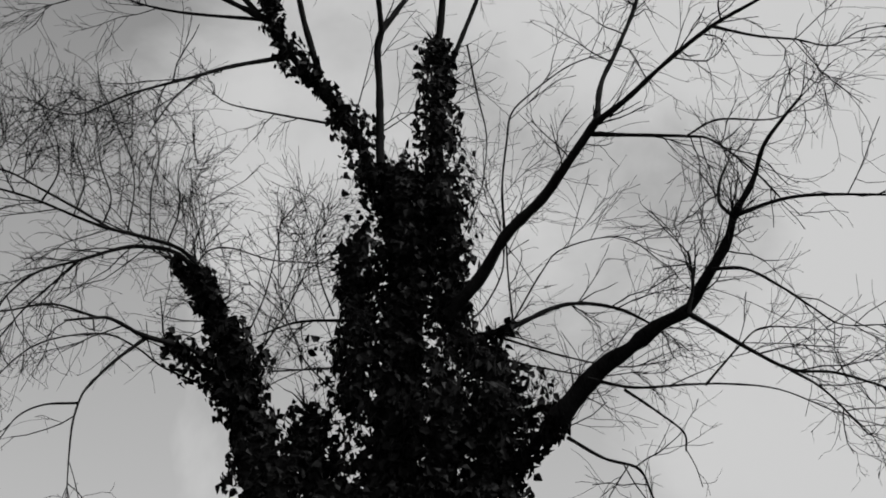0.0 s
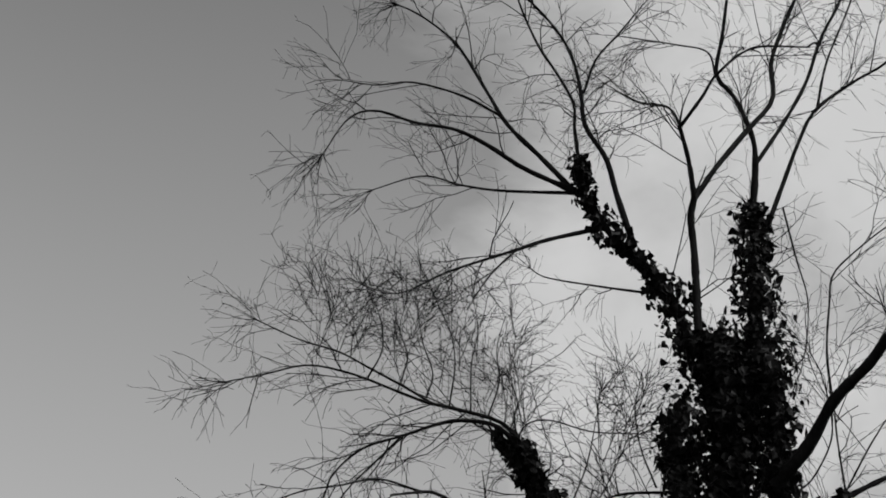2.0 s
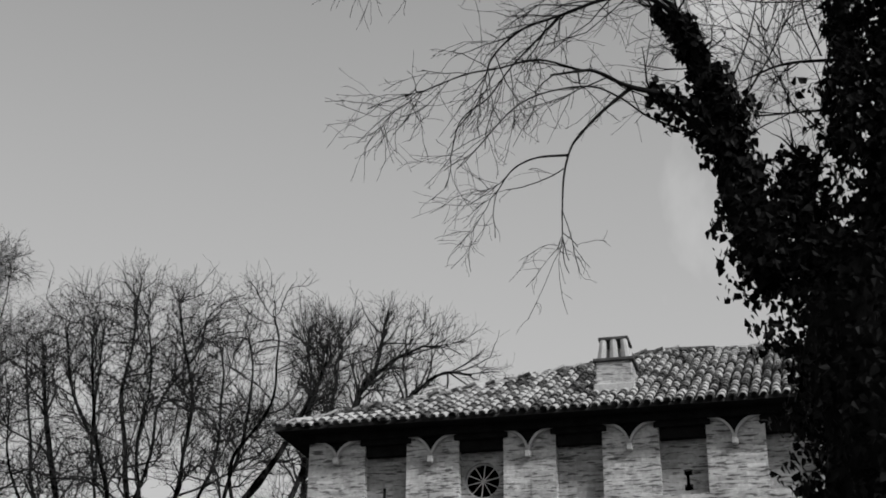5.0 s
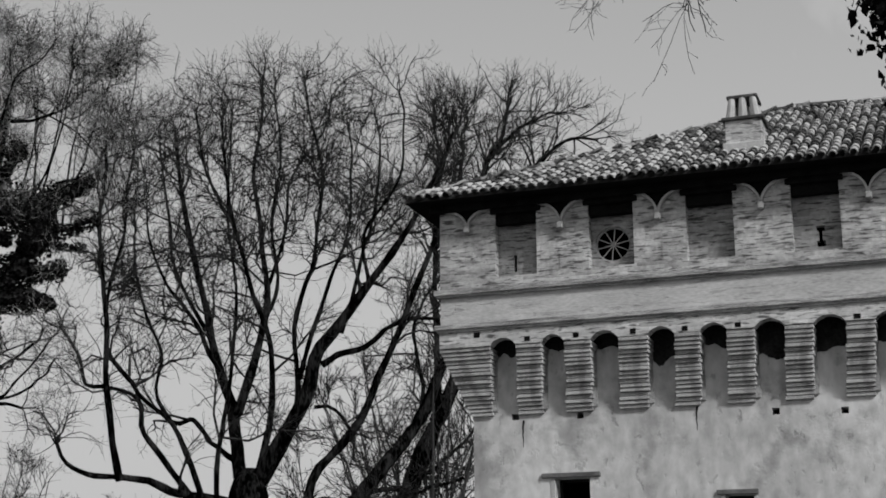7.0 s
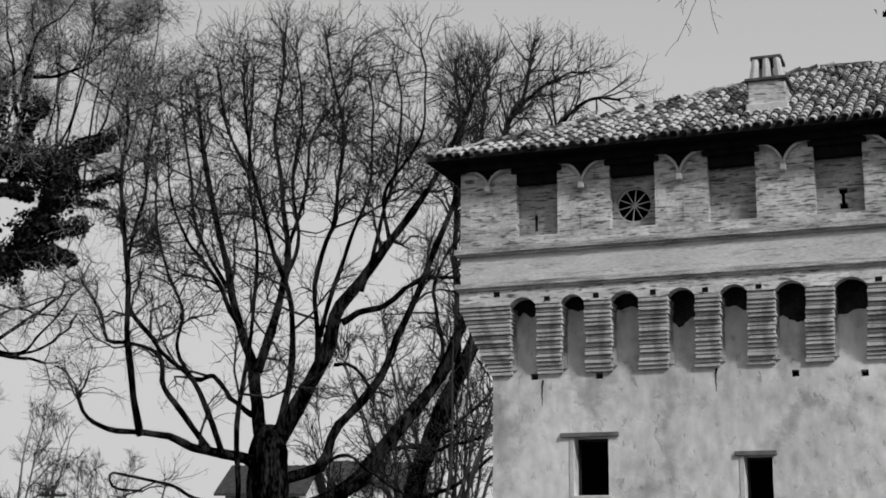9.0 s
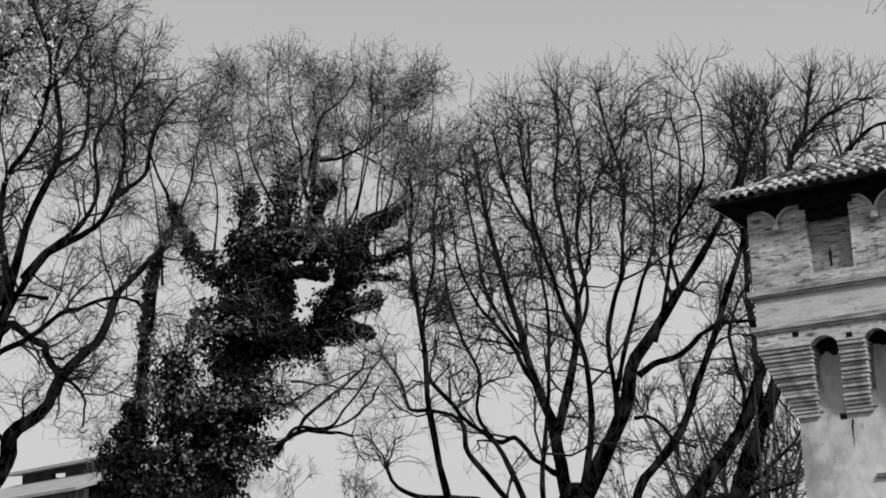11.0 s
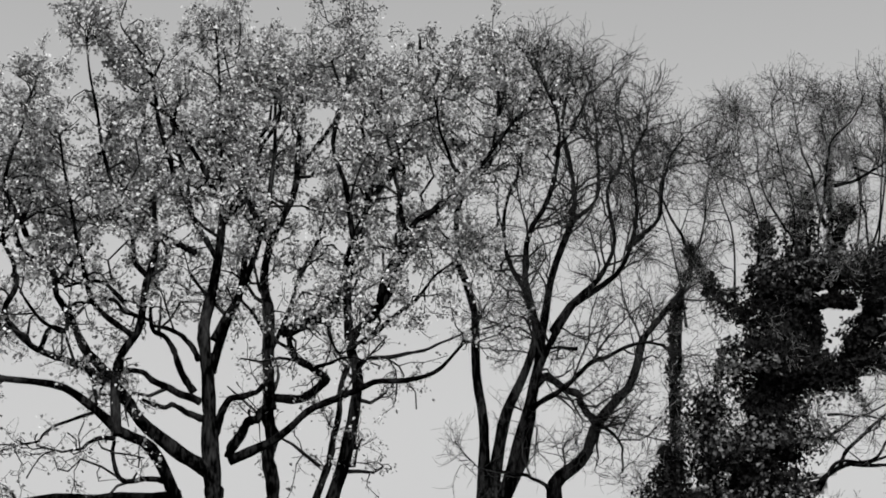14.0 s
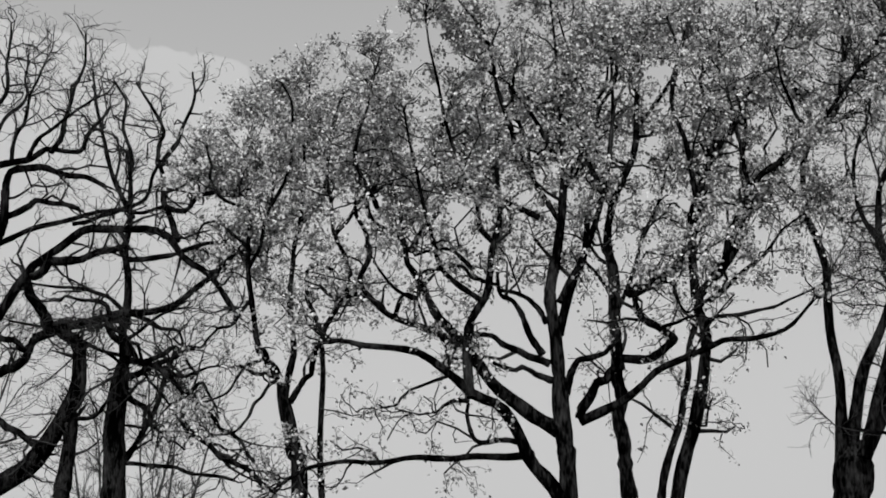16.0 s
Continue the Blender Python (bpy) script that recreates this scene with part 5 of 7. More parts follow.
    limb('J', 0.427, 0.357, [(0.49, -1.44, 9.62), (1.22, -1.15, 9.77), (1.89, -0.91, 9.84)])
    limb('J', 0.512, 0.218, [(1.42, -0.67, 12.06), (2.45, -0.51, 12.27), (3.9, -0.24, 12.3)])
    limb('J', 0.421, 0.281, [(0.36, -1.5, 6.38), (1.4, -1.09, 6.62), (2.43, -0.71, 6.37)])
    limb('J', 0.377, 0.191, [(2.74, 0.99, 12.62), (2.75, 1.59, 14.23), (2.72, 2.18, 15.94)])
    limb('L', 0.102, 0.047, [(-1.3, -0.56, 5.33), (-1.32, -0.26, 8.5), (-1.17, 0.12, 10.91), (-1.11, 0.46, 12.07), (-0.95, 0.84, 13.18)])
    limb('L', 0.055, 0.014, [(2.78, 1, 13.57), (2.44, 1.29, 15.33), (2.11, 1.58, 16.82), (1.93, 1.92, 17.92)])
    limb('L', 0.050, 0.014, [(2.81, 1.01, 14.21), (3.21, 0.74, 15.68), (3.93, 0.56, 16.14), (4.4, 0.3, 16.7)])
    limb('L', 0.046, 0.015, [(2.17, 0.8, 12.81), (1.16, 1.12, 14.98), (0.88, 1.69, 16.39), (0.58, 2.26, 17.41)])
    limb('L', 0.046, 0.015, [(-0.89, 0.45, 12.49), (-0.49, 1.03, 14.71), (-0.46, 1.45, 16.18), (-0.11, 2, 17.7)])
    limb('L', 0.054, 0.014, [(3.34, 0.38, 14.41), (4.31, 1.45, 15.09), (4.92, 2.4, 16.3), (5.32, 3.28, 17.22)])
    limb('L', 0.036, 0.014, [(-0.74, -0.32, 11.19), (-1.07, -0.04, 13.34), (-1.49, 0.19, 15.1), (-1.92, 0.41, 16.07)])
    limb('L', 0.059, 0.021, [(2.01, 0.75, 6.78), (2.64, 0.56, 7.36), (3.57, 0.45, 7.34), (4.26, 0.26, 8.1), (4.81, 0.01, 8.72)])
    limb('L', 0.044, 0.014, [(2.34, 0.86, 8.08), (3.49, 0.43, 8.49), (4.81, 0.01, 8.72)])
    limb('L', 0.032, 0.014, [(3.58, 1.25, 15.14), (4.48, 1.89, 14.71), (5.09, 2.44, 14.14), (5.21, 2.86, 13.92)])
    limb('L', 0.044, 0.013, [(4.47, 0.31, 12.64), (5.2, 0.64, 13.13), (5.69, 0.89, 13.6), (6.46, 1.2, 14.03)])
    limb('L', 0.035, 0.014, [(4.23, 0.25, 12.32), (4.49, 0.45, 13.73), (4.63, 0.62, 15.01), (4.65, 0.76, 16.14)])
    limb('L', 0.037, 0.014, [(3.28, 1.55, 12.7), (3.5, 1.88, 14.2), (3.47, 2.14, 15.56), (3.15, 2.31, 17.07)])
    limb('L', 0.037, 0.015, [(4.3, 2.24, 12.17), (4.35, 2.64, 14.5), (4.43, 3.06, 16.61), (4.15, 3.38, 17.92)])
    limb('L', 0.037, 0.014, [(3.56, 2.03, 12.89), (3.38, 2.18, 15.3), (3.08, 2.29, 17.13)])
    limb('L', 0.037, 0.014, [(2.92, 1.05, 13.35), (2.87, 1.63, 15.73), (2.48, 2.1, 17.55)])
    limb('L', 0.037, 0.015, [(5.05, 2.82, 12.34), (5.33, 3.15, 14.02), (5.72, 3.5, 16.45), (5.7, 3.75, 17.73)])

TWIN_STEM_TREE_ROOT = (-18.74, 30.74, 0)
def twin_stem_tree_limbs(limb):
    limb('T', 0.607, 0.458, [(0, 0, -0.3), (0, 0, 4.91), (0.09, 0.05, 5.97), (0.19, 0.11, 7.04)])
    limb('L', 0.166, 0.039, [(-0.09, -0.06, 6.51), (-0.13, 0.09, 8.46), (-0.37, 0.11, 9.93), (-0.5, 0.19, 11.13), (-0.58, 0.31, 12.37), (-0.79, 0.35, 13.49), (-0.88, 0.47, 14.63), (-0.27, 1.01, 15.74), (-0.1, 1.28, 16.91), (0.06, 1.54, 18.11), (-0.08, 1.63, 18.85)])
    limb('L', 0.180, 0.029, [(0.05, 0.03, 6.51), (0.3, 0.04, 8.4), (0.8, 0.19, 9.75), (1.1, 0.23, 10.84), (1.24, 0.17, 12.25), (1.39, 0.12, 13.09), (1.89, 0.26, 13.9), (2.16, 0.26, 15.19), (2.05, 0.07, 16.55), (1.92, -0.14, 17.45)])
    limb('L', 0.222, 0.031, [(0.25, 0.15, 6.5), (0.63, 0.53, 8.14), (1.07, 0.94, 9.68), (1.21, 1.17, 11), (1.36, 1.4, 12.5), (1.63, 1.7, 13.73), (1.84, 1.96, 14.99), (1.76, 2.07, 16.64), (1.68, 2.18, 18)])
    limb('L', 0.149, 0.028, [(0.69, -0.43, 6.53), (1.29, -0.28, 8.48), (1.87, -0.16, 9.79), (2.56, 0, 10.81), (3.29, 0.17, 11.54), (3.9, 0.27, 12.28), (4.29, 0.26, 13.18), (4.35, 0.09, 14.41), (4.8, 0.09, 15.16)])
    limb('L', 0.097, 0.023, [(1.86, 0.24, 10.56), (2.45, 0.88, 11.58), (3.02, 1.49, 12.76), (2.87, 1.73, 14.21), (3.09, 2.16, 15.5), (2.87, 2.37, 16.9)])
    limb('L', 0.080, 0.023, [(0.62, 1.2, 12.01), (0.1, 1.21, 13.03), (-0.1, 1.41, 14.37), (0.23, 1.91, 15.71), (0.03, 2.1, 16.97)])
    limb('L', 0.074, 0.023, [(1.6, 1.74, 13.67), (2.07, 2.38, 14.58), (2.13, 2.81, 15.95), (1.93, 3.12, 17.41)])
    limb('L', 0.072, 0.021, [(3.26, 1.76, 12.77), (4.22, 1.67, 13.42), (4.63, 1.34, 14.4), (5.27, 1.09, 15.05)])
    limb('L', 0.066, 0.023, [(1.76, 1, 15.44), (2, 1.94, 16.69), (2.02, 2.76, 18.1)])
    limb('L', 0.249, 0.066, [(0.88, 0.52, 5.4), (1.48, 1.03, 6.85), (1.94, 1.45, 7.66), (2.17, 1.74, 8.44), (2.52, 2.09, 9.21), (3.13, 2.56, 10.04), (3.51, 2.9, 10.91), (4.04, 3.3, 11.92)])
    limb('L', 0.113, 0.086, [(0.96, 0.77, 9.36), (1.2, 1.06, 9.61), (1.45, 1.35, 9.4), (1.79, 1.68, 9.12), (2.03, 1.96, 8.53)])
    limb('L', 0.084, 0.034, [(0.94, 0.34, 8.63), (1.53, 0.3, 8.92), (2.24, 0.32, 9.25), (3.14, 0.42, 9.81), (4.12, 0.54, 9.93), (4.72, 0.45, 9.81)])
    limb('L', 0.062, 0.033, [(1.48, 0.85, 6.54), (1.34, -0.05, 6.96), (0.95, -1.11, 7.09)])
    limb('L', 0.057, 0.022, [(2.03, 1.15, 10.27), (1.29, 1.36, 10.44), (0.43, 1.5, 10.91)])
    limb('L', 0.056, 0.020, [(2.44, 1.36, 8.34), (3.14, 0.91, 7.85), (3.51, 0.29, 6.93)])

LEAFY_OAK_ROOT = (-22.45, 25.53, 0)
def leafy_oak_limbs(limb):
    limb('T', 0.274, 0.199, [(-0.21, -0.18, -0.3), (-0.21, -0.18, 5.8), (-0.26, -0.22, 6.83), (-0.32, -0.28, 7.75), (-0.34, -0.3, 8.75)])
    limb('L', 0.169, 0.057, [(-0.34, -0.3, 8.42), (-0.49, -0.31, 9.65), (-0.58, -0.28, 10.5), (-0.54, -0.13, 11.51), (-0.49, 0.03, 12.53), (-0.48, 0.15, 13.58), (-0.63, 0.13, 14.8), (-0.74, 0.15, 15.89)])
    limb('L', 0.118, 0.057, [(-0.53, -0.07, 9.43), (-0.47, 0.22, 10.54), (-0.29, 0.62, 11.6), (-0.3, 0.86, 12.39), (-0.3, 1.1, 13.32), (-0.51, 1.15, 14.44)])
    limb('L', 0.179, 0.063, [(-0.35, -0.31, 7.1), (-0.86, -0.9, 7.64), (-1.33, -1.46, 8.15), (-1.62, -1.86, 8.75), (-1.71, -2.09, 9.02), (-1.89, -2.38, 9.4), (-2.01, -2.63, 9.65), (-2.1, -2.86, 10.1), (-2.16, -3.06, 10.54), (-2.22, -3.26, 10.86), (-2.19, -3.38, 11.3), (-2.37, -3.68, 11.62)])
    limb('L', 0.185, 0.050, [(-0.03, -0.56, 4.56), (-0.08, -0.82, 5.61), (-0.34, -1.28, 6.45), (-0.51, -1.65, 6.96), (-0.73, -2.06, 7.42), (-1.02, -2.54, 7.61), (-1.19, -2.91, 8.06), (-1.3, -3.23, 8.29), (-1.54, -3.66, 8.54), (-1.89, -4.19, 8.7), (-2.14, -4.64, 8.76), (-2.39, -5.08, 8.81), (-2.54, -5.43, 8.71)])
    limb('L', 0.122, 0.054, [(-0.88, -2.64, 7.62), (-0.98, -2.62, 8.24), (-1.04, -2.57, 8.84), (-1.06, -2.48, 9.38), (-1, -2.32, 9.8), (-0.88, -2.1, 10.15), (-0.88, -2, 10.58), (-0.89, -1.9, 11.14), (-0.85, -1.76, 11.92), (-0.85, -1.66, 12.65), (-1.01, -1.69, 13.53)])
    limb('L', 0.104, 0.041, [(-1.46, -2.48, 8.89), (-1.65, -2.87, 9.22), (-1.93, -3.32, 9.41), (-2.24, -3.82, 9.55), (-2.41, -4.19, 9.78), (-2.49, -4.47, 10.01), (-2.6, -4.78, 9.88), (-2.76, -5.14, 9.87), (-2.88, -5.46, 10.09)])
    limb('L', 0.069, 0.042, [(-2.25, -4.64, 9.89), (-2.4, -4.64, 10.35), (-2.34, -4.45, 10.84), (-2.48, -4.44, 11.41), (-2.76, -4.56, 11.99), (-2.8, -4.46, 12.71)])
    limb('L', 0.083, 0.041, [(-0.46, -0.4, 8.26), (-0.61, -0.98, 8.45), (-0.72, -1.52, 8.43), (-0.78, -2.01, 8.49)])
    limb('L', 0.096, 0.053, [(-0.63, -0.29, 8.7), (-0.85, -0.71, 8.89), (-1.13, -1.19, 9.07), (-1.35, -1.62, 9.25), (-1.52, -2, 9.27)])
    limb('L', 0.096, 0.044, [(-0.75, -0.39, 8.93), (-1.02, -0.53, 9.43), (-1.2, -0.57, 9.87), (-1.43, -0.68, 10.31), (-1.69, -0.8, 10.54), (-1.83, -0.81, 11.06)])
    limb('L', 0.073, 0.044, [(-0.75, -0.26, 9.71), (-1.14, -0.29, 10.25), (-1.61, -0.39, 10.56), (-2.05, -0.47, 10.71)])
    limb('L', 0.093, 0.039, [(-0.38, -1.14, 6.47), (-0.68, -1.66, 6.39), (-1.1, -2.3, 6.37), (-1.34, -2.77, 6.3), (-1.76, -3.41, 6.3), (-2.07, -3.95, 6.19), (-2.29, -4.41, 6.15), (-2.51, -4.87, 6.13), (-2.72, -5.32, 6), (-2.92, -5.76, 5.82), (-3.12, -6.2, 5.53)])
    limb('L', 0.069, 0.041, [(-0.51, -1.38, 6.71), (-0.82, -1.78, 6.78), (-0.94, -2.02, 6.69), (-1.11, -2.3, 6.75), (-1.13, -2.46, 7.17), (-1.06, -2.53, 7.53)])
    limb('L', 0.057, 0.020, [(-0.92, -2.67, 7.55), (-1.01, -3.02, 7.55), (-1.01, -3.28, 7.39), (-1.04, -3.58, 7.2), (-1.27, -4.04, 7.15)])
    limb('L', 0.046, 0.016, [(-1.14, -3.13, 8.07), (-1.37, -3.6, 7.84), (-1.44, -3.93, 7.68), (-1.46, -4.21, 7.49), (-1.41, -4.44, 7.28), (-1.79, -5.04, 7.19)])
    limb('L', 0.083, 0.034, [(-2.14, -3.35, 11.16), (-2.18, -2.96, 11.81), (-2.12, -2.48, 12.32), (-2.26, -2.17, 13.14), (-2.61, -2.05, 14.13), (-2.64, -1.65, 15.3)])
    limb('L', 0.083, 0.032, [(-2.42, -3.59, 11.61), (-2.57, -4.03, 11.72), (-2.56, -4.31, 12.14), (-2.25, -4.34, 12.88), (-2.19, -4.59, 13.64)])
    limb('L', 0.072, 0.033, [(-2.44, -2.81, 10.71), (-2.23, -2.36, 10.9), (-2.02, -1.91, 11.02), (-1.91, -1.54, 10.79), (-1.79, -1.18, 10.7)])
    limb('L', 0.060, 0.032, [(-1.41, -2.04, 10.81), (-1.71, -2.48, 11.26), (-1.96, -2.88, 11.23), (-2.16, -3.23, 11.06)])
    limb('L', 0.072, 0.034, [(-1.03, -1.71, 11.42), (-1.43, -1.84, 12.03), (-1.64, -1.82, 12.79), (-1.97, -1.89, 13.57), (-1.98, -1.69, 14.51), (-1.79, -1.31, 15.46)])
    limb('L', 0.074, 0.033, [(-0.56, 0.04, 12.26), (-0.75, -0.39, 12.93), (-0.81, -0.72, 13.59), (-0.78, -0.95, 14.39), (-0.84, -1.27, 15.2), (-0.6, -1.33, 16.01)])
    limb('L', 0.062, 0.030, [(-0.49, 0.11, 13.27), (-0.33, 0.61, 14.1), (-0.39, 0.92, 15.1), (-0.24, 1.42, 15.97), (-0.29, 1.74, 17.03)])
    limb('L', 0.058, 0.030, [(-2.03, -3.92, 9.46), (-1.74, -3.93, 9.9), (-1.36, -3.86, 9.78), (-1.59, -4.33, 9.93), (-1.73, -4.72, 10.41)])
    limb('L', 0.094, 0.037, [(-0.3, -0.26, 10.14), (-0.24, 0.06, 10.81), (-0.13, 0.43, 11.48), (0.07, 0.87, 12.85), (0.18, 1.23, 14.7), (0.07, 1.41, 17.1)])
    limb('L', 0.106, 0.052, [(-0.25, -0.22, 7.86), (0.15, -0.17, 8.64), (0.62, -0.06, 8.78), (1.02, -0.02, 8.93)])
    limb('L', 0.132, 0.078, [(0.02, 0.02, 7.39), (0.41, 0.06, 8.07), (0.86, 0.15, 8.33), (1.13, 0.08, 8.62)])
    limb('L', 0.115, 0.071, [(0.29, 1.15, 8.91), (0.96, 1.31, 8.78), (1.53, 1.39, 9.07), (1.82, 1.25, 9.2), (1.77, 0.84, 9.36), (1.67, 0.39, 9.55), (1.7, 0.04, 9.92), (2.08, -0.03, 10.06)])
    limb('L', 0.051, 0.019, [(2.06, -0.05, 10.03), (2.54, 0.16, 10.17), (2.75, 0.15, 10.05), (2.91, 0.11, 9.64), (3.14, 0.11, 9.37), (3.43, 0.15, 9.56)])
    limb('L', 0.045, 0.018, [(2.35, 0.19, 9.17), (2.98, 0.1, 9.22), (3.56, -0.03, 9.19), (4.31, -0.04, 8.87)])
    limb('L', 0.118, 0.031, [(0.02, 0.02, 7.3), (0.88, 0.36, 7.63), (1.44, 0.43, 7.97), (2.01, 0.5, 8.29), (2.7, 0.64, 8.49), (3.26, 0.69, 8.65), (3.7, 0.63, 8.74), (4.37, 0.73, 8.65), (5.11, 0.87, 8.85), (5.86, 0.99, 9.41)])
    limb('L', 0.067, 0.018, [(2.33, 1.87, 9.38), (2.79, 1.37, 9.44), (3.96, 1.37, 9.45), (4.97, 1.22, 9.45), (5.97, 1.06, 9.66)])
    limb('L', 0.162, 0.037, [(0.27, 1.13, 8.63), (0.14, 1.17, 9.85), (0.08, 1.27, 11), (-0.05, 1.31, 11.75), (-0.05, 1.45, 12.72), (0.34, 1.92, 14.85), (0.43, 2.14, 17.71)])
    limb('L', 0.068, 0.022, [(0.25, 1.11, 10.01), (0.39, 1.56, 10.91), (0.44, 1.93, 11.96), (0.64, 2.41, 13.09), (0.73, 2.8, 14.38)])
    limb('L', 0.061, 0.028, [(0.23, 1.1, 10.29), (-0.14, 1.08, 10.92), (-0.49, 1.08, 11.27), (-0.75, 1.16, 11.63)])
    limb('L', 0.188, 0.150, [(0.21, 1.52, 4.97), (0.18, 1.5, 6.54), (0.09, 1.42, 7.71), (0.05, 1.39, 9.05)])
    limb('L', 0.173, 0.102, [(1.15, 1.84, 4.91), (1.34, 2.12, 6.47), (1.53, 2.41, 7.64), (1.68, 2.67, 8.56), (1.68, 2.81, 9.7), (1.43, 2.76, 10.34), (1.25, 2.77, 11.52), (1.27, 2.92, 12.36), (1.4, 3.16, 13.03), (1.58, 3.43, 14.8)])
    limb('L', 0.107, 0.062, [(0.63, 1.86, 4.96), (0.82, 2.12, 6.53), (1.1, 2.44, 7.86), (1.24, 2.66, 9.22), (1.3, 2.81, 9.84)])
    limb('L', 0.124, 0.034, [(1.59, 2.6, 10.24), (1.79, 2.43, 10.48), (2.4, 2.56, 11), (2.74, 2.49, 11.78), (3.37, 2.61, 12.82), (4.14, 2.81, 13.41), (4.76, 2.9, 13.86), (5.5, 3.06, 14.58), (6.14, 3.13, 15.3)])
    limb('L', 0.073, 0.023, [(1.58, 3.43, 14.8), (1.38, 3.5, 16.28), (1.44, 3.75, 17.79)])
    limb('L', 0.061, 0.022, [(3.27, 2.54, 12.75), (2.85, 2.8, 14.16), (2.4, 3.05, 15.71), (1.71, 3.11, 17.18)])
    limb('L', 0.054, 0.020, [(4.84, 2.76, 13.77), (4.8, 1.93, 14.57), (5, 1.25, 15.45)])
    limb('L', 0.048, 0.015, [(5.44, 3.12, 14.57), (5.17, 3.95, 16.44), (4.62, 4.61, 18.24)])
    limb('L', 0.075, 0.020, [(-0.65, -0.58, 12.24), (-1.07, -1.69, 12.63), (-1.37, -2.72, 13.57), (-1.29, -3.38, 15.2), (-1.12, -3.94, 16.68)])
    limb('L', 0.076, 0.020, [(-1.05, -0.96, 14.11), (-0.87, -1.73, 15.16), (-0.59, -2.41, 16.32), (-0.58, -3.37, 17.01)])
    limb('L', 0.075, 0.023, [(-0.95, -0.86, 13.24), (-0.8, 0.2, 14.96), (-1.25, 0.71, 17.26), (-1.81, 1.12, 19.36)])
    limb('L', 0.062, 0.022, [(0.58, 0.5, 12.94), (-0.03, 0.58, 13.83), (-0.41, 0.85, 15.81), (-1.14, 0.81, 18.06)])
    limb('L', 0.064, 0.023, [(0.49, 1.75, 14.76), (0.84, 2.74, 16.2), (0.89, 3.49, 18.04), (0.59, 3.98, 19.81)])
    limb('L', 0.062, 0.021, [(1.78, 2.74, 10.32), (2.95, 3.42, 11.37), (3.5, 3.65, 12.03), (4.04, 3.86, 12.39)])
    limb('L', 0.071, 0.026, [(-0.88, -2.22, 9.89), (-1.21, -3.16, 10.56), (-1.17, -3.75, 11.62), (-1.04, -4.24, 12.81), (-0.92, -4.73, 13.99)])
    limb('L', 0.065, 0.019, [(-2.05, -4.48, 11.91), (-1.96, -5.25, 12.9), (-1.39, -5.46, 13.77), (-0.82, -5.66, 14.62)])
    limb('L', 0.138, 0.046, [(0.25, 1.55, 10.57), (1.07, 2.54, 11.32), (1.41, 3.1, 13.11), (1.88, 3.78, 14.95), (2.34, 4.45, 16.24), (2.93, 5.24, 17.71)])
    limb('L', 0.111, 0.062, [(1.79, 2.9, 10.96), (2.09, 3.46, 11.72), (2.44, 4.05, 13.38), (2.98, 4.81, 14.32), (3.31, 5.38, 14.84), (3.66, 5.97, 15.67), (4.02, 6.58, 16.67), (4.4, 7.2, 17.85)])
    limb('L', 0.074, 0.039, [(3.23, 5.51, 14.89), (2.98, 5.49, 15.88), (2.51, 5.27, 16.9), (2.14, 5.14, 17.94), (2, 5.22, 19.32)])
    limb('L', 0.084, 0.036, [(1.63, 2.77, 12.54), (1.63, 2.6, 13.23), (1.57, 2.4, 14.22), (1.42, 2.1, 15.38), (1.63, 2.13, 16.53), (1.52, 1.87, 17.56)])
    limb('L', 0.072, 0.037, [(1.99, 3.61, 14.73), (2.3, 3.71, 15.43), (2.84, 4, 16.42), (3.29, 4.22, 17.89)])
    limb('L', 0.071, 0.037, [(2.57, 3.59, 12.8), (2.28, 3.6, 13.75), (2.31, 3.89, 14.87), (2.03, 3.91, 16.18), (1.63, 3.83, 17.37)])
    limb('L', 0.069, 0.037, [(-0.37, 0.07, 13.11), (-0.02, 0.74, 14.07), (-0.08, 1.06, 15.21), (0.08, 1.57, 16.38), (-0.18, 1.71, 17.76)])
    limb('L', 0.069, 0.035, [(-0.52, -0.06, 13.85), (-0.69, -0.57, 14.64), (-1.01, -1.22, 15.59), (-1.23, -1.78, 15.94), (-1.35, -2.25, 16.73)])

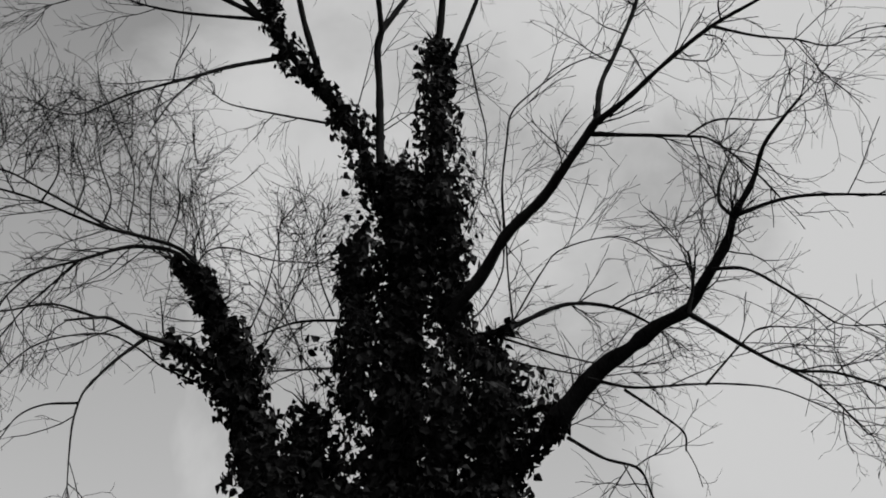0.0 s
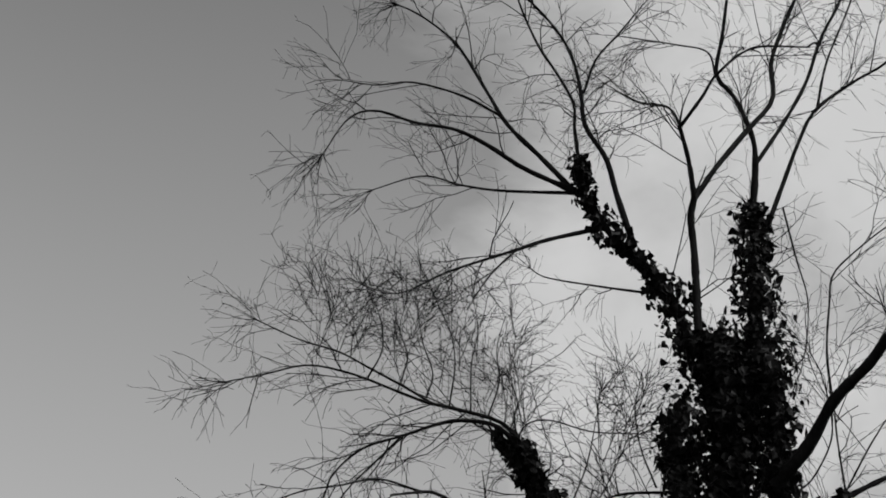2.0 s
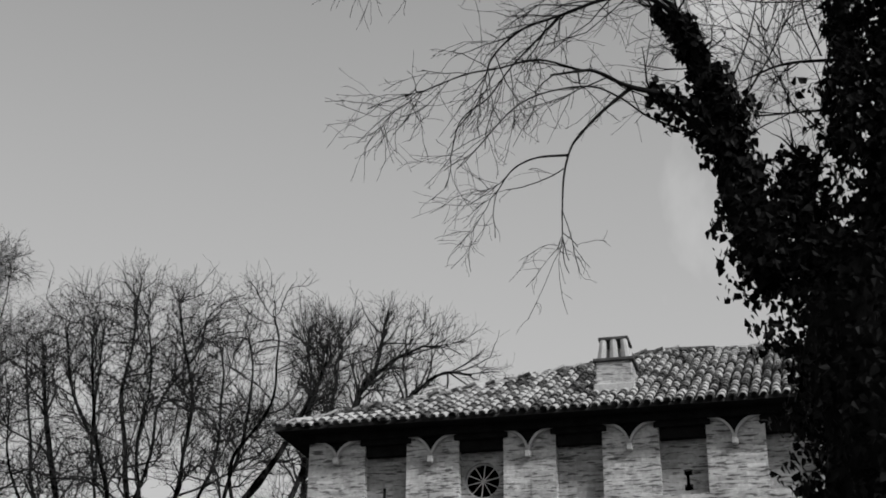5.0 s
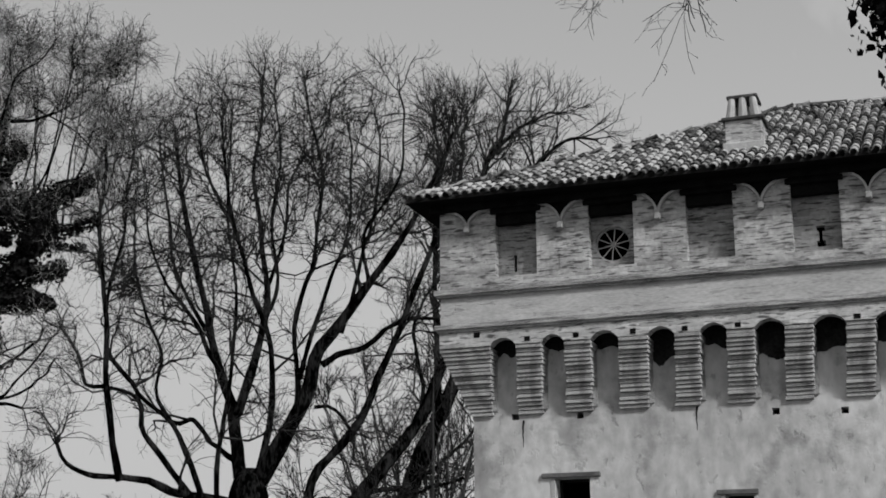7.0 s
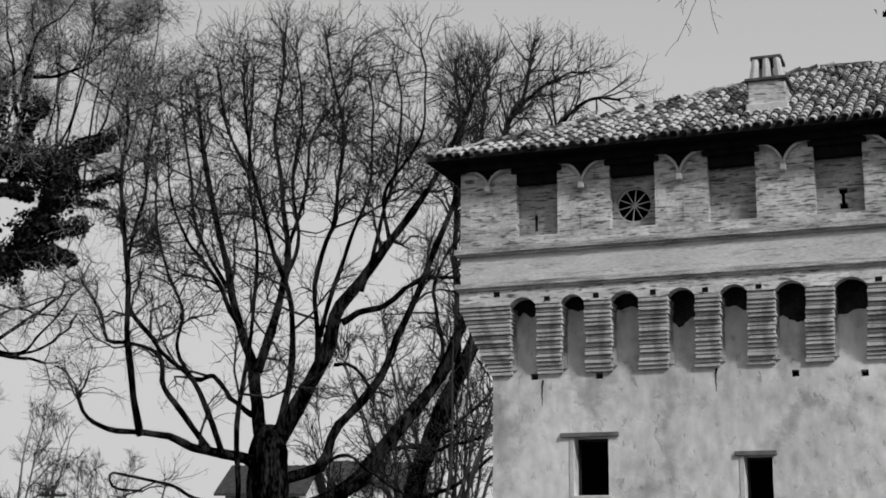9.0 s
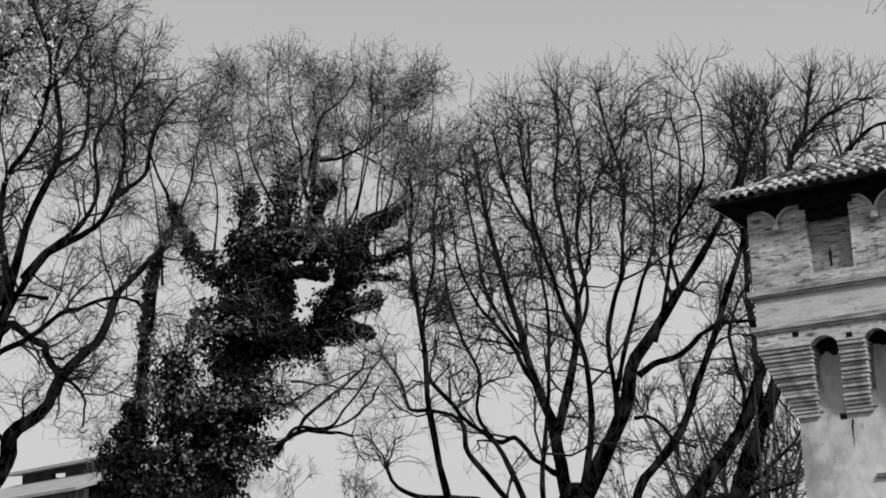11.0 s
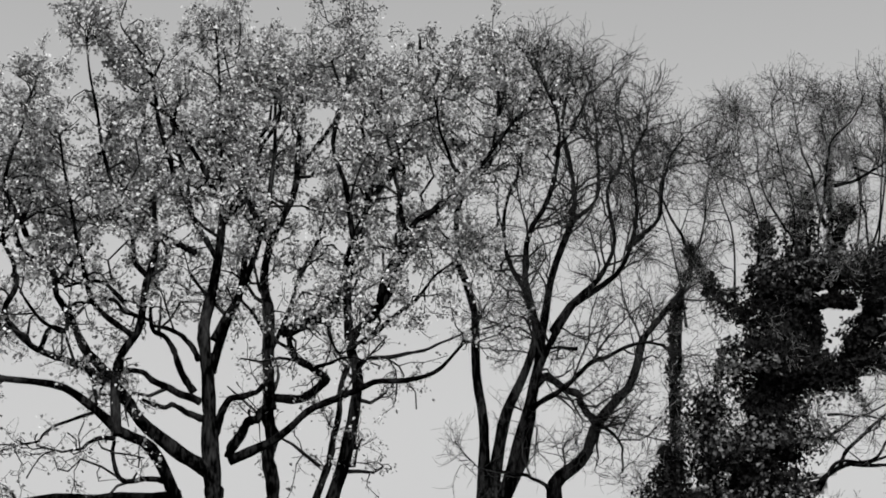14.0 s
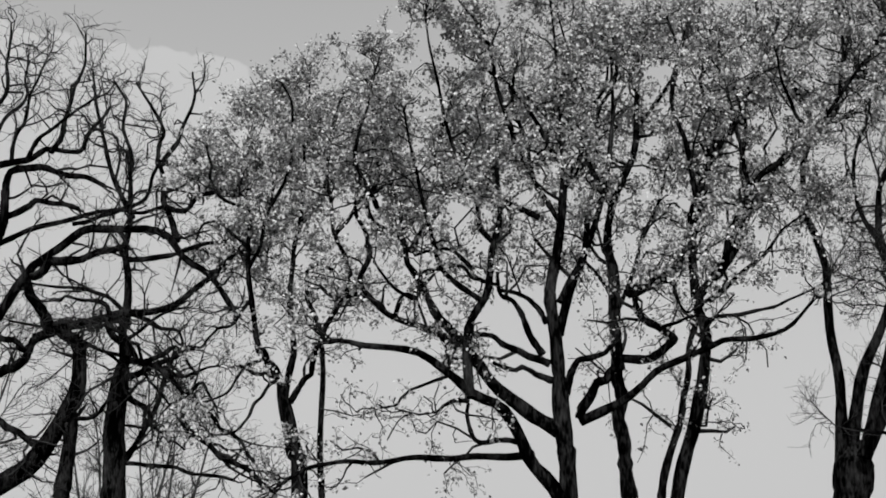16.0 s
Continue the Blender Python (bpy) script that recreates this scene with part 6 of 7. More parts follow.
LEAFY_SIDE_TREE_ROOT = (-32.31, 25.24, 0)
def leafy_side_tree_limbs(limb):
    limb('T', 0.268, 0.207, [(-0.04, -0.06, -0.3), (-0.04, -0.06, 6.64), (-0.16, -0.21, 7.56), (-0.26, -0.33, 8.33), (-0.46, -0.58, 9.5)])
    limb('L', 0.144, 0.079, [(-0.5, -0.64, 9.71), (-0.47, -0.93, 10.04), (-0.42, -1.18, 10.28), (-0.39, -1.47, 10.63)])
    limb('L', 0.111, 0.059, [(-0.35, -0.45, 9.03), (-0.38, -0.22, 10.1), (-0.51, -0.11, 10.95), (-0.69, -0.08, 11.97), (-0.82, 0.03, 13.02), (-0.95, 0.13, 13.75), (-0.95, 0.41, 14.5)])
    limb('L', 0.095, 0.071, [(-0.25, -0.32, 8.96), (0.02, -0.3, 9.24), (0.36, -0.19, 9.68), (0.64, -0.15, 10.28), (0.93, -0.1, 10.56)])
    limb('L', 0.137, 0.063, [(1.28, 0.02, 0.26), (1.17, -0.17, 4.76), (1.15, -0.24, 6.64), (1.16, -0.26, 7.87), (1.19, -0.26, 9.4), (1.16, -0.34, 10.33), (1.16, -0.39, 10.64), (1.31, -0.23, 11.11), (1.55, 0.04, 11.68)])
    limb('L', 0.078, 0.049, [(1.2, -0.42, 10.63), (0.75, -0.5, 11.48), (0.43, -0.42, 12.04), (0.21, -0.22, 12.61), (0.16, 0.21, 12.95), (0.18, 0.72, 12.88)])
    limb('L', 0.095, 0.050, [(-0.39, -1.47, 10.63), (-0.68, -1.55, 11.71), (-0.87, -1.51, 12.73), (-0.98, -1.35, 13.78), (-1.2, -1.34, 14.5), (-1.47, -1.39, 15.41)])
    limb('L', 0.064, 0.047, [(-0.48, -0.61, 9.66), (-0.4, -1.06, 9.63), (-0.34, -1.52, 9.62), (-0.34, -2.06, 9.75)])
    limb('L', 0.064, 0.026, [(-0.82, -1.54, 12.71), (-0.78, -1.19, 13.44), (-0.85, -0.98, 14.17), (-0.92, -0.77, 14.91), (-1.04, -0.63, 15.84), (-1.21, -0.55, 16.78), (-1.35, -0.42, 18.29)])
    limb('L', 0.067, 0.026, [(-1.08, 0.24, 13.63), (-0.83, 0.3, 14.79), (-0.68, 0.24, 15.62), (-0.57, 0.11, 16.61), (-0.43, 0.04, 17.8), (-0.27, -0.02, 18.73)])
    limb('L', 0.065, 0.026, [(-1.03, -1.32, 13.8), (-1.5, -1.52, 14.7), (-1.69, -1.35, 15.82), (-1.72, -0.99, 16.8), (-1.81, -0.7, 18.25)])
    limb('L', 0.078, 0.032, [(1.55, 0.04, 11.68), (1.73, 0.07, 12.21), (1.7, -0.14, 12.98), (1.64, -0.41, 13.43), (1.67, -0.56, 14.04), (1.64, -0.78, 15.15), (1.8, -0.76, 16.29), (2.06, -0.61, 17.44)])
    limb('L', 0.067, 0.027, [(-0.95, 0.41, 14.5), (-0.77, 0.97, 15.28), (-0.79, 1.26, 16.25), (-0.49, 1.97, 17.26), (-0.56, 2.21, 18.45), (-0.51, 2.59, 19.3)])
    limb('L', 0.066, 0.033, [(-1.1, -1.41, 14.46), (-1.29, -2.06, 14.69), (-1.34, -2.53, 15.1), (-1.21, -2.76, 15.68), (-1.07, -2.99, 16.1)])
    limb('L', 0.057, 0.034, [(-1.04, -1.34, 13.29), (-1.68, -1.54, 13.88), (-2.19, -1.59, 14.32), (-2.8, -1.76, 14.42), (-3.25, -1.72, 14)])
    limb('L', 0.056, 0.031, [(-0.53, -1.66, 11.66), (-0.59, -2.14, 10.95), (-0.66, -2.63, 10.72), (-0.66, -3.04, 10.19), (-0.68, -3.47, 10.12)])
    limb('L', 0.056, 0.031, [(-0.69, -0.88, 10.21), (-0.62, -1.66, 9.77), (-0.44, -2.3, 9.03), (-0.36, -3.05, 8.62)])
    limb('L', 0.056, 0.030, [(-0.5, -0.64, 9.58), (-0.3, -1.47, 8.82), (-0.01, -2.18, 7.93), (0.1, -3.13, 7.67)])
    limb('L', 0.057, 0.033, [(-0.71, -0.91, 14.66), (-0.12, -0.8, 15.4), (0.22, -1.01, 16.29), (0.56, -1.23, 17.17), (0.67, -1.74, 17.85)])
    limb('L', 0.050, 0.034, [(-1.09, 0.23, 12.1), (-1.59, -0.14, 12.63), (-1.83, -0.18, 13.18), (-1.94, -0.04, 13.91)])
    limb('L', 0.063, 0.032, [(1.61, -0.38, 13.44), (2.12, -0.13, 14.04), (2.58, 0.06, 14.97), (2.95, 0.12, 16.05), (3.31, 0.18, 17.15)])

GNARLED_TREE_ROOT = (-37.44, 21.15, 0)
def gnarled_tree_limbs(limb):
    limb('T', 0.446, 0.268, [(0.54, 0.96, -0.3), (0.54, 0.96, 6.77), (0.49, 0.87, 8.18), (0.52, 0.92, 9.47), (0.57, 1.01, 10.54)])
    limb('L', 0.149, 0.053, [(1.1, 0.72, 10.33), (0.88, 0.69, 11.18), (0.74, 0.8, 12.05), (0.57, 0.83, 13.1), (0.42, 0.92, 14), (0.31, 1.07, 14.92), (0.14, 1.12, 16.04), (-0.12, 1.01, 16.97)])
    limb('L', 0.101, 0.070, [(-0.4, 1.32, 6.73), (-0.16, 2, 8.22), (-0.01, 2.53, 9.34), (0.02, 2.83, 10.3), (0.01, 3.07, 11.02)])
    limb('L', 0.085, 0.050, [(0.52, 0.92, 13.38), (1.2, 1.61, 13.47), (1.87, 2.3, 13.73), (2.47, 2.85, 13.9), (3.01, 3.29, 13.54)])
    limb('L', 0.100, 0.036, [(2.05, 1.6, 13.77), (1.74, 1.55, 14.54), (1.43, 1.52, 15.12), (1.15, 1.52, 16.25), (0.87, 1.55, 17.04), (0.68, 1.72, 17.68), (0.05, 1.11, 19.15)])
    limb('L', 0.086, 0.029, [(1.1, 1.54, 16.44), (1.1, 2.05, 17.47), (1, 2.38, 18.14), (0.89, 2.7, 19.01), (0.62, 2.72, 19.85)])
    limb('L', 0.084, 0.041, [(1.69, 1.37, 14.82), (2.13, 1.66, 14.74), (2.6, 1.99, 15.14), (3.07, 2.34, 15.2), (3.51, 2.63, 15.08), (3.93, 2.9, 15.39)])
    limb('L', 0.069, 0.052, [(-0.73, -0.28, 14.5), (-0.26, 0.16, 14.67), (0.3, 0.73, 14.94), (0.78, 1.17, 15.19), (1.04, 1.24, 15.85), (1.32, 1.31, 16.33)])
    limb('L', 0.099, 0.035, [(1.01, 0.78, 10.27), (1.53, 1.19, 10.18), (2.02, 1.54, 9.84), (2.39, 1.7, 9.41), (2.72, 1.77, 9.21), (3.11, 1.94, 9.5), (3.56, 2.24, 8.77)])
    limb('L', 0.082, 0.043, [(1.63, 0.86, 10.11), (1.5, 1.64, 10.49), (1.27, 2.25, 10.79), (1.02, 2.81, 10.66), (0.77, 3.4, 10.28)])
    limb('L', 0.095, 0.063, [(3.04, 1.32, 8.57), (3.31, 1.54, 8.1), (3.68, 1.96, 7.64), (4.05, 2.36, 7.27), (4.45, 2.83, 6.89), (4.85, 3.31, 6.45)])
    limb('L', 0.064, 0.047, [(3.45, 2.05, 8.61), (3.87, 2.25, 8.12), (4.32, 2.5, 7.79), (4.78, 2.76, 7.16)])
    limb('L', 0.066, 0.048, [(0.65, 1.16, 7.41), (1.2, 1.36, 7.37), (1.89, 1.82, 7.27), (2.66, 2.43, 7.02), (3.43, 3.02, 6.85)])
    limb('L', 0.086, 0.037, [(0.55, 0.98, 14.67), (-0.16, 0.73, 16.01), (-0.8, 0.62, 17.4), (-1.4, 0.56, 18.85), (-1.92, 0.67, 19.97)])
    limb('L', 0.069, 0.036, [(0.47, 0.83, 15.88), (0.27, 0.99, 16.68), (-0.1, 0.84, 17.64), (-0.3, 0.99, 18.66), (-0.71, 0.78, 19.36)])
    limb('L', 0.438, 0.218, [(-2.42, -2.26, -0.37), (-2.5, -2.65, 5.14), (-2.06, -2.13, 6.08), (-1.53, -1.44, 6.69), (-1.03, -0.8, 7.29), (-0.68, -0.45, 8.1), (-0.44, -0.27, 8.98), (-0.2, -0.1, 9.71), (-0.07, -0.12, 10.76)])
    limb('L', 0.283, 0.201, [(-0.51, 0.31, -0.36), (-0.65, -0.05, 4.58), (-0.65, -0.18, 6.41), (-0.55, -0.11, 7.08), (-0.43, -0.03, 7.87), (-0.37, -0.05, 8.68)])
    limb('L', 0.185, 0.134, [(-0.09, -0.16, 10.84), (-0.31, -0.75, 11.16), (-0.49, -1.27, 11.64), (-0.54, -1.57, 12.18), (-0.55, -1.78, 12.59)])
    limb('L', 0.150, 0.081, [(-1.09, -2.74, 10.67), (-0.71, -2.33, 11.49), (-0.44, -2.1, 12.14), (-0.22, -1.95, 12.49), (0.01, -1.79, 12.86), (0.41, -1.34, 13.29), (0.8, -0.89, 13.81), (1.18, -0.48, 13.95), (1.6, 0.01, 13.91), (2.05, 0.57, 13.88), (2.48, 1.07, 13.69), (2.86, 1.5, 13.03), (3.29, 2.01, 12.54), (3.73, 2.54, 11.56)])
    limb('L', 0.151, 0.086, [(-0.55, -1.78, 12.59), (-0.41, -1.29, 12.76), (-0.37, -0.98, 13.1), (-0.12, -0.3, 13.18), (0.08, 0.3, 13.61), (0.25, 0.85, 13.8)])
    limb('L', 0.152, 0.066, [(-0.87, -1.13, 10.89), (-0.4, -0.69, 11.14), (0.14, -0.12, 11.39), (0.69, 0.47, 11.53), (1.24, 1.06, 11.71), (1.78, 1.64, 11.92), (2.17, 1.94, 12.24), (2.59, 2.3, 12.65), (2.94, 2.54, 13.05), (3.36, 2.89, 13.55)])
    limb('L', 0.188, 0.118, [(-2.37, -2.15, 9.47), (-1.82, -1.6, 9.94), (-1.43, -1.3, 10.21), (-1.15, -1.22, 10.59), (-0.87, -1.13, 10.89)])
    limb('L', 0.103, 0.084, [(-2.29, -2.01, 11.15), (-1.81, -1.71, 11.03), (-1.38, -1.49, 10.92), (-0.97, -1.31, 10.55)])
    limb('L', 0.119, 0.083, [(-2.09, -2.07, 8.96), (-1.59, -1.59, 8.55), (-1.09, -1.11, 8.15), (-0.67, -0.78, 7.74)])
    limb('L', 0.155, 0.068, [(-1.84, -2.25, 13.06), (-1.62, -2.09, 13.9), (-1.5, -2.13, 14.56), (-1.37, -2.15, 15.39), (-1.17, -2.06, 15.8), (-0.91, -1.84, 15.88), (-0.53, -1.41, 15.94), (-0.1, -0.9, 15.7), (0.25, -0.53, 15.65), (0.64, -0.09, 15.4)])
    limb('L', 0.123, 0.052, [(-2.29, -2.84, 15.89), (-1.66, -2.02, 16.2), (-1.25, -1.61, 16.38), (-0.81, -1.13, 16.6), (-0.28, -0.5, 16.67), (-0.05, -0.39, 17.09), (0.27, -0.14, 17.61)])
    limb('L', 0.122, 0.069, [(-2.14, -2.57, 14.26), (-1.55, -1.83, 14.6), (-1.12, -1.37, 14.95), (-0.67, -0.88, 14.94), (-0.22, -0.38, 14.83)])
    limb('L', 0.086, 0.051, [(-1.78, -2.33, 13.54), (-0.96, -1.38, 14.17), (-0.29, -0.68, 14.43), (0.38, 0.03, 14.7), (1.07, 0.75, 14.7), (1.67, 1.32, 14.87)])
    limb('L', 0.087, 0.029, [(-0.68, -1.2, 16.51), (-0.65, -0.91, 17.29), (-0.69, -0.73, 18.08), (-0.75, -0.6, 18.87), (-0.72, -0.3, 19.69), (-0.84, -0.27, 20.68)])
    limb('L', 0.070, 0.028, [(-1.17, -1.66, 16.34), (-0.95, -1.63, 16.74), (-0.57, -1.32, 17.16), (-0.04, -0.74, 17.89), (0.49, -0.14, 18.36)])
    limb('L', 0.071, 0.029, [(-1.93, -2.4, 16.89), (-1.92, -2.12, 17.68), (-1.81, -1.68, 18.32), (-1.91, -1.6, 19.11), (-2.01, -1.53, 19.91)])
    limb('L', 0.070, 0.026, [(-1.57, -1.97, 16.19), (-1.35, -1.99, 17.02), (-1.08, -1.92, 17.68), (-0.82, -1.86, 18.52), (-0.48, -1.66, 19.39)])
    limb('L', 0.088, 0.029, [(-2.1, -2.71, 17.21), (-2.02, -2.23, 18.41), (-2.13, -2.08, 19.41), (-2.3, -2.05, 20.98)])
    limb('L', 0.067, 0.049, [(-0.28, -0.1, 8.66), (0.16, 0.28, 8.65), (0.55, 0.57, 9.05), (1.02, 0.99, 9.37), (1.37, 1.21, 9.72)])
    # a tangle of crooked boughs round the fork
    rng = random.Random(4)
    for i in range(14):
        t, p, pts = rng.uniform(0, 2 * math.pi), Vector((0.58, 1.03, 10.42 + rng.uniform(-1.2, 1.4))), []
        way = Vector((math.cos(t), math.sin(t), rng.uniform(-0.35, 0.5)))
        for _ in range(6):
            pts.append(tuple(p))
            way += Vector((rng.uniform(-0.6, 0.6), rng.uniform(-0.6, 0.6), rng.uniform(-0.55, 0.6)))
            p = p + way.normalized() * rng.uniform(0.4, 0.75)
        limb('L', rng.uniform(0.06, 0.12), 0.03, pts)

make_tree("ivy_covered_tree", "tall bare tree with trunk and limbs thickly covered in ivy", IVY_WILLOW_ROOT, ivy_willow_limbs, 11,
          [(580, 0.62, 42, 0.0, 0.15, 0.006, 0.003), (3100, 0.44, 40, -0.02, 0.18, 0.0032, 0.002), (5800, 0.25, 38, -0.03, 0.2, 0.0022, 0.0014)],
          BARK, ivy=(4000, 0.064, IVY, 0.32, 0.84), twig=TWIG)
make_tree("spreading_tree", "huge bare tree with many upright stems", SPREADING_TREE_ROOT, spreading_tree_limbs, 12,
          [(480, 2.3, 42, 0.1, 0.42, 0.04, 0.014), (4300, 1.3, 42, 0.08, 0.34, 0.016, 0.006), (12000, 0.72, 42, 0.05, 0.32, 0.0065, 0.0035)], gnarl=0.36, taper=0.72, thin=(6, 13, 0.4))
make_tree("slender_tree", "bare tree rising behind the old house", SLENDER_TREE_ROOT, slender_tree_limbs, 13,
          [(170, 2.4, 38, 0.11, 0.26, 0.04, 0.012), (1200, 1.3, 40, 0.08, 0.28, 0.011, 0.006), (3600, 0.7, 38, 0.06, 0.26, 0.0065, 0.0035)], gnarl=0.25)
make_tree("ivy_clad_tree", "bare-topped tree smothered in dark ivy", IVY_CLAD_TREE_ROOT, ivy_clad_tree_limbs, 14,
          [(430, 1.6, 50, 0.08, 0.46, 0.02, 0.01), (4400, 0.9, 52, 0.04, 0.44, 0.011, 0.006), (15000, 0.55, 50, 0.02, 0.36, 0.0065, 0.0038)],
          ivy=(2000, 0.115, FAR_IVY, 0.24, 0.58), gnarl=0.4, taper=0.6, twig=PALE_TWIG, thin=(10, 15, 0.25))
make_tree("twin_stem_tree", "bare tree with several stems rising from one base", TWIN_STEM_TREE_ROOT, twin_stem_tree_limbs, 15,
          [(190, 2.1, 46, 0.1, 0.42, 0.032, 0.012), (1900, 1.1, 48, 0.05, 0.42, 0.014, 0.006), (9000, 0.62, 46, 0.02, 0.36, 0.0065, 0.0035)], gnarl=0.42, taper=0.66, thin=(5, 11, 0.4))
make_tree("leafy_oak", "broad oak still carrying its dry pale leaves", LEAFY_OAK_ROOT, leafy_oak_limbs, 16,
          [(480, 2.0, 54, 0.05, 0.5, 0.055, 0.016), (1900, 1.1, 52, 0.03, 0.48, 0.02, 0.008), (4200, 0.5, 48, 0.0, 0.38, 0.008, 0.004)],
          leaf=(56000, 0.088, OAK_LEAF, 8.5, 12.5), gnarl=0.24, taper=0.95, thin=(7, 12, 0.4))
make_tree("leafy_side_tree", "oak with thin stems and dry pale leaves", LEAFY_SIDE_TREE_ROOT, leafy_side_tree_limbs, 17,
          [(170, 1.5, 52, 0.04, 0.42, 0.032, 0.012), (900, 1.0, 50, 0.03, 0.4, 0.012, 0.006), (2400, 0.6, 46, 0.0, 0.34, 0.0065, 0.0035)],
          leaf=(21000, 0.1, OAK_LEAF, 9.0, 14.0), gnarl=0.3, thin=(7, 12, 0.4))
make_tree("gnarled_tree", "bare gnarled tree with crooked crossing limbs", GNARLED_TREE_ROOT, gnarled_tree_limbs, 18,
          [(330, 1.9, 50, 0.05, 0.5, 0.05, 0.014), (1500, 1.1, 50, 0.03, 0.42, 0.015, 0.006), (2600, 0.7, 48, 0.02, 0.36, 0.007, 0.004)], gnarl=0.3, taper=1.0)


# ---- the distance: farm buildings, a pole, smaller bare trees ----
def gable_house(name, label, at, turn, w, d, h, pitch, windows, wall, roof_mat=DARK_ROOF):
    ob = new(name)
    tagged(ob, label, "house")
    ob.matrix_world = pose(*at, 0, 0, turn)
    part("wall", pierced(-w / 2, w / 2, 0, 0.3, -0.3, h, windows), wall, ob)
    rise = d / 2 * pitch
    for x in (-w / 2, w / 2 - 0.3):
        bm = bmesh.new()
        ring = [(0.3, -0.3), (d, -0.3), (d, h), (d / 2, h + rise), (0.3, h)]
        a, b = [bm.verts.new((x, y, z)) for y, z in ring], [bm.verts.new((x + 0.3, y, z)) for y, z in ring]
        bm.faces.new(a)
        bm.faces.new(b)
        for i in range(5):
            bm.faces.new((a[i], a[(i + 1) % 5], b[(i + 1) % 5], b[i]))
        part("gable_wall", bm, wall, ob)
    part("wall", boxes((-w / 2 + 0.3, w / 2 - 0.3, d - 0.3, d, -0.3, h)), wall, ob)
    for s in (0, 1):
        bm = bmesh.new()
        y0, y1 = (-0.5, d / 2) if s == 0 else (d + 0.5, d / 2)
        z0 = h - 0.5 * pitch + 0.02
        for k in (0, 0.12):
            [bm.verts.new(p) for p in ((-w / 2 - 0.4, y0, z0 + k), (w / 2 + 0.4, y0, z0 + k), (w / 2 + 0.4, y1, h + rise + 0.02 + k), (-w / 2 - 0.4, y1, h + rise + 0.02 + k))]
        v = list(bm.verts)
        for f in ((0, 1, 2, 3), (4, 5, 6, 7), (0, 1, 5, 4), (1, 2, 6, 5), (2, 3, 7, 6), (3, 0, 4, 7)):
            bm.faces.new([v[i] for i in f])
        part("roof", bm, roof_mat, ob)
    for x0, x1, z0, z1 in windows:
        win = part("window", boxes((x0, x0 + 0.06, 0.1, 0.16, z0, z1), (x1 - 0.06, x1, 0.1, 0.16, z0, z1), (x0 + 0.06, x1 - 0.06, 0.1, 0.16, z1 - 0.06, z1), (x0 + 0.06, x1 - 0.06, 0.1, 0.16, z0, z0 + 0.06)), WOOD, ob)
        part("pane", boxes((x0 + 0.06, x1 - 0.06, 0.12, 0.14, z0 + 0.06, z1 - 0.06)), DARK, win)
    return ob


def spot(heading, distance):
    return math.sin(radians(heading)) * distance, math.cos(radians(heading)) * distance, 0


gable_house("farmhouse", "far pale plastered house with a tiled roof", spot(-3.1, 72), 6, 4.2, 6, 7.1, 0.34, [(-1.6, -0.9, 4.8, 6.1), (0.9, 1.6, 4.8, 6.1)], HOUSE_WALL)
gable_house("outbuilding", "low far outbuilding with a dark tiled roof", spot(-7.6, 68), -6, 3.4, 5, 6.2, 0.5, [(-1.2, -0.5, 4.2, 5.2), (0.5, 1.2, 4.2, 5.2)], PLASTER)
gable_house("outhouse", "small far house with a bright gable", spot(-1.5, 76), 70, 7, 5, 5.8, 0.4, [(-1, -0.2, 3.6, 4.6)], HOUSE_WALL)


DARK_BOARDS = material("dark_boards", 0.03, 0.09, 0.85, 2, 14, 0.2, 0.2)


def barn():
    ob = new("barn")
    tagged(ob, "long low barn with sheet walls and a raised pale roof", "barn")
    ob.matrix_world = pose(-32.9, 54.05, 0, 0, 0, -30)
    # local x runs along the front, away to the right
    part("wall", boxes((0, 10.5, 0, 0.2, -0.2, 7.8)), SHEET, ob, "ribbed sheet wall")
    rib = boxes((0, 0.14, -0.07, -0.002, 0, 7.72))
    me = bpy.data.meshes.new("rib")
    rib.to_mesh(me)
    rib.free()
    me.materials.append(HOUSE_WALL)
    for i in range(26):
        o = new("rib", me)
        o.parent, o.location = ob, (0.1 + 0.4 * i, 0, 0)
    for name, y0, z0, y1, z1, mat in (("roof", -0.7, 7.65, 4.0, 9.1, SHEET), ("upper_roof", 3.4, 9.55, 9.5, 10.3, SHEET)):
        bm = bmesh.new()
        v = [bm.verts.new((x, y, z + k)) for k in (0, 0.12) for x, y, z in ((-0.6, y0, z0), (11, y0, z0), (11, y1, z1), (-0.6, y1, z1))]
        for f in ((0, 1, 2, 3), (4, 5, 6, 7), (0, 1, 5, 4), (1, 2, 6, 5), (2, 3, 7, 6), (3, 0, 4, 7)):
            bm.faces.new([v[i] for i in f])
        part(name, bm, mat, ob, "pale sheet roof")
    part("upper_wall", pierced(0, 10.5, 4.0, 4.2, 8.0, 9.62, [(2.2 + 4 * i, 3.2 + 4 * i, 9.2, 9.46) for i in range(2)]), DARK_BOARDS, ob, "dark clerestory wall")
    part("rear_wall", boxes((0, 10.5, 9.2, 9.4, -0.2, 10.2)), PLASTER, ob)
    for x in (0, 10.3):
        part("end_wall", boxes((x, x + 0.2, 4.2, 9.2, -0.2, 9.6)), PLASTER, ob)


barn()


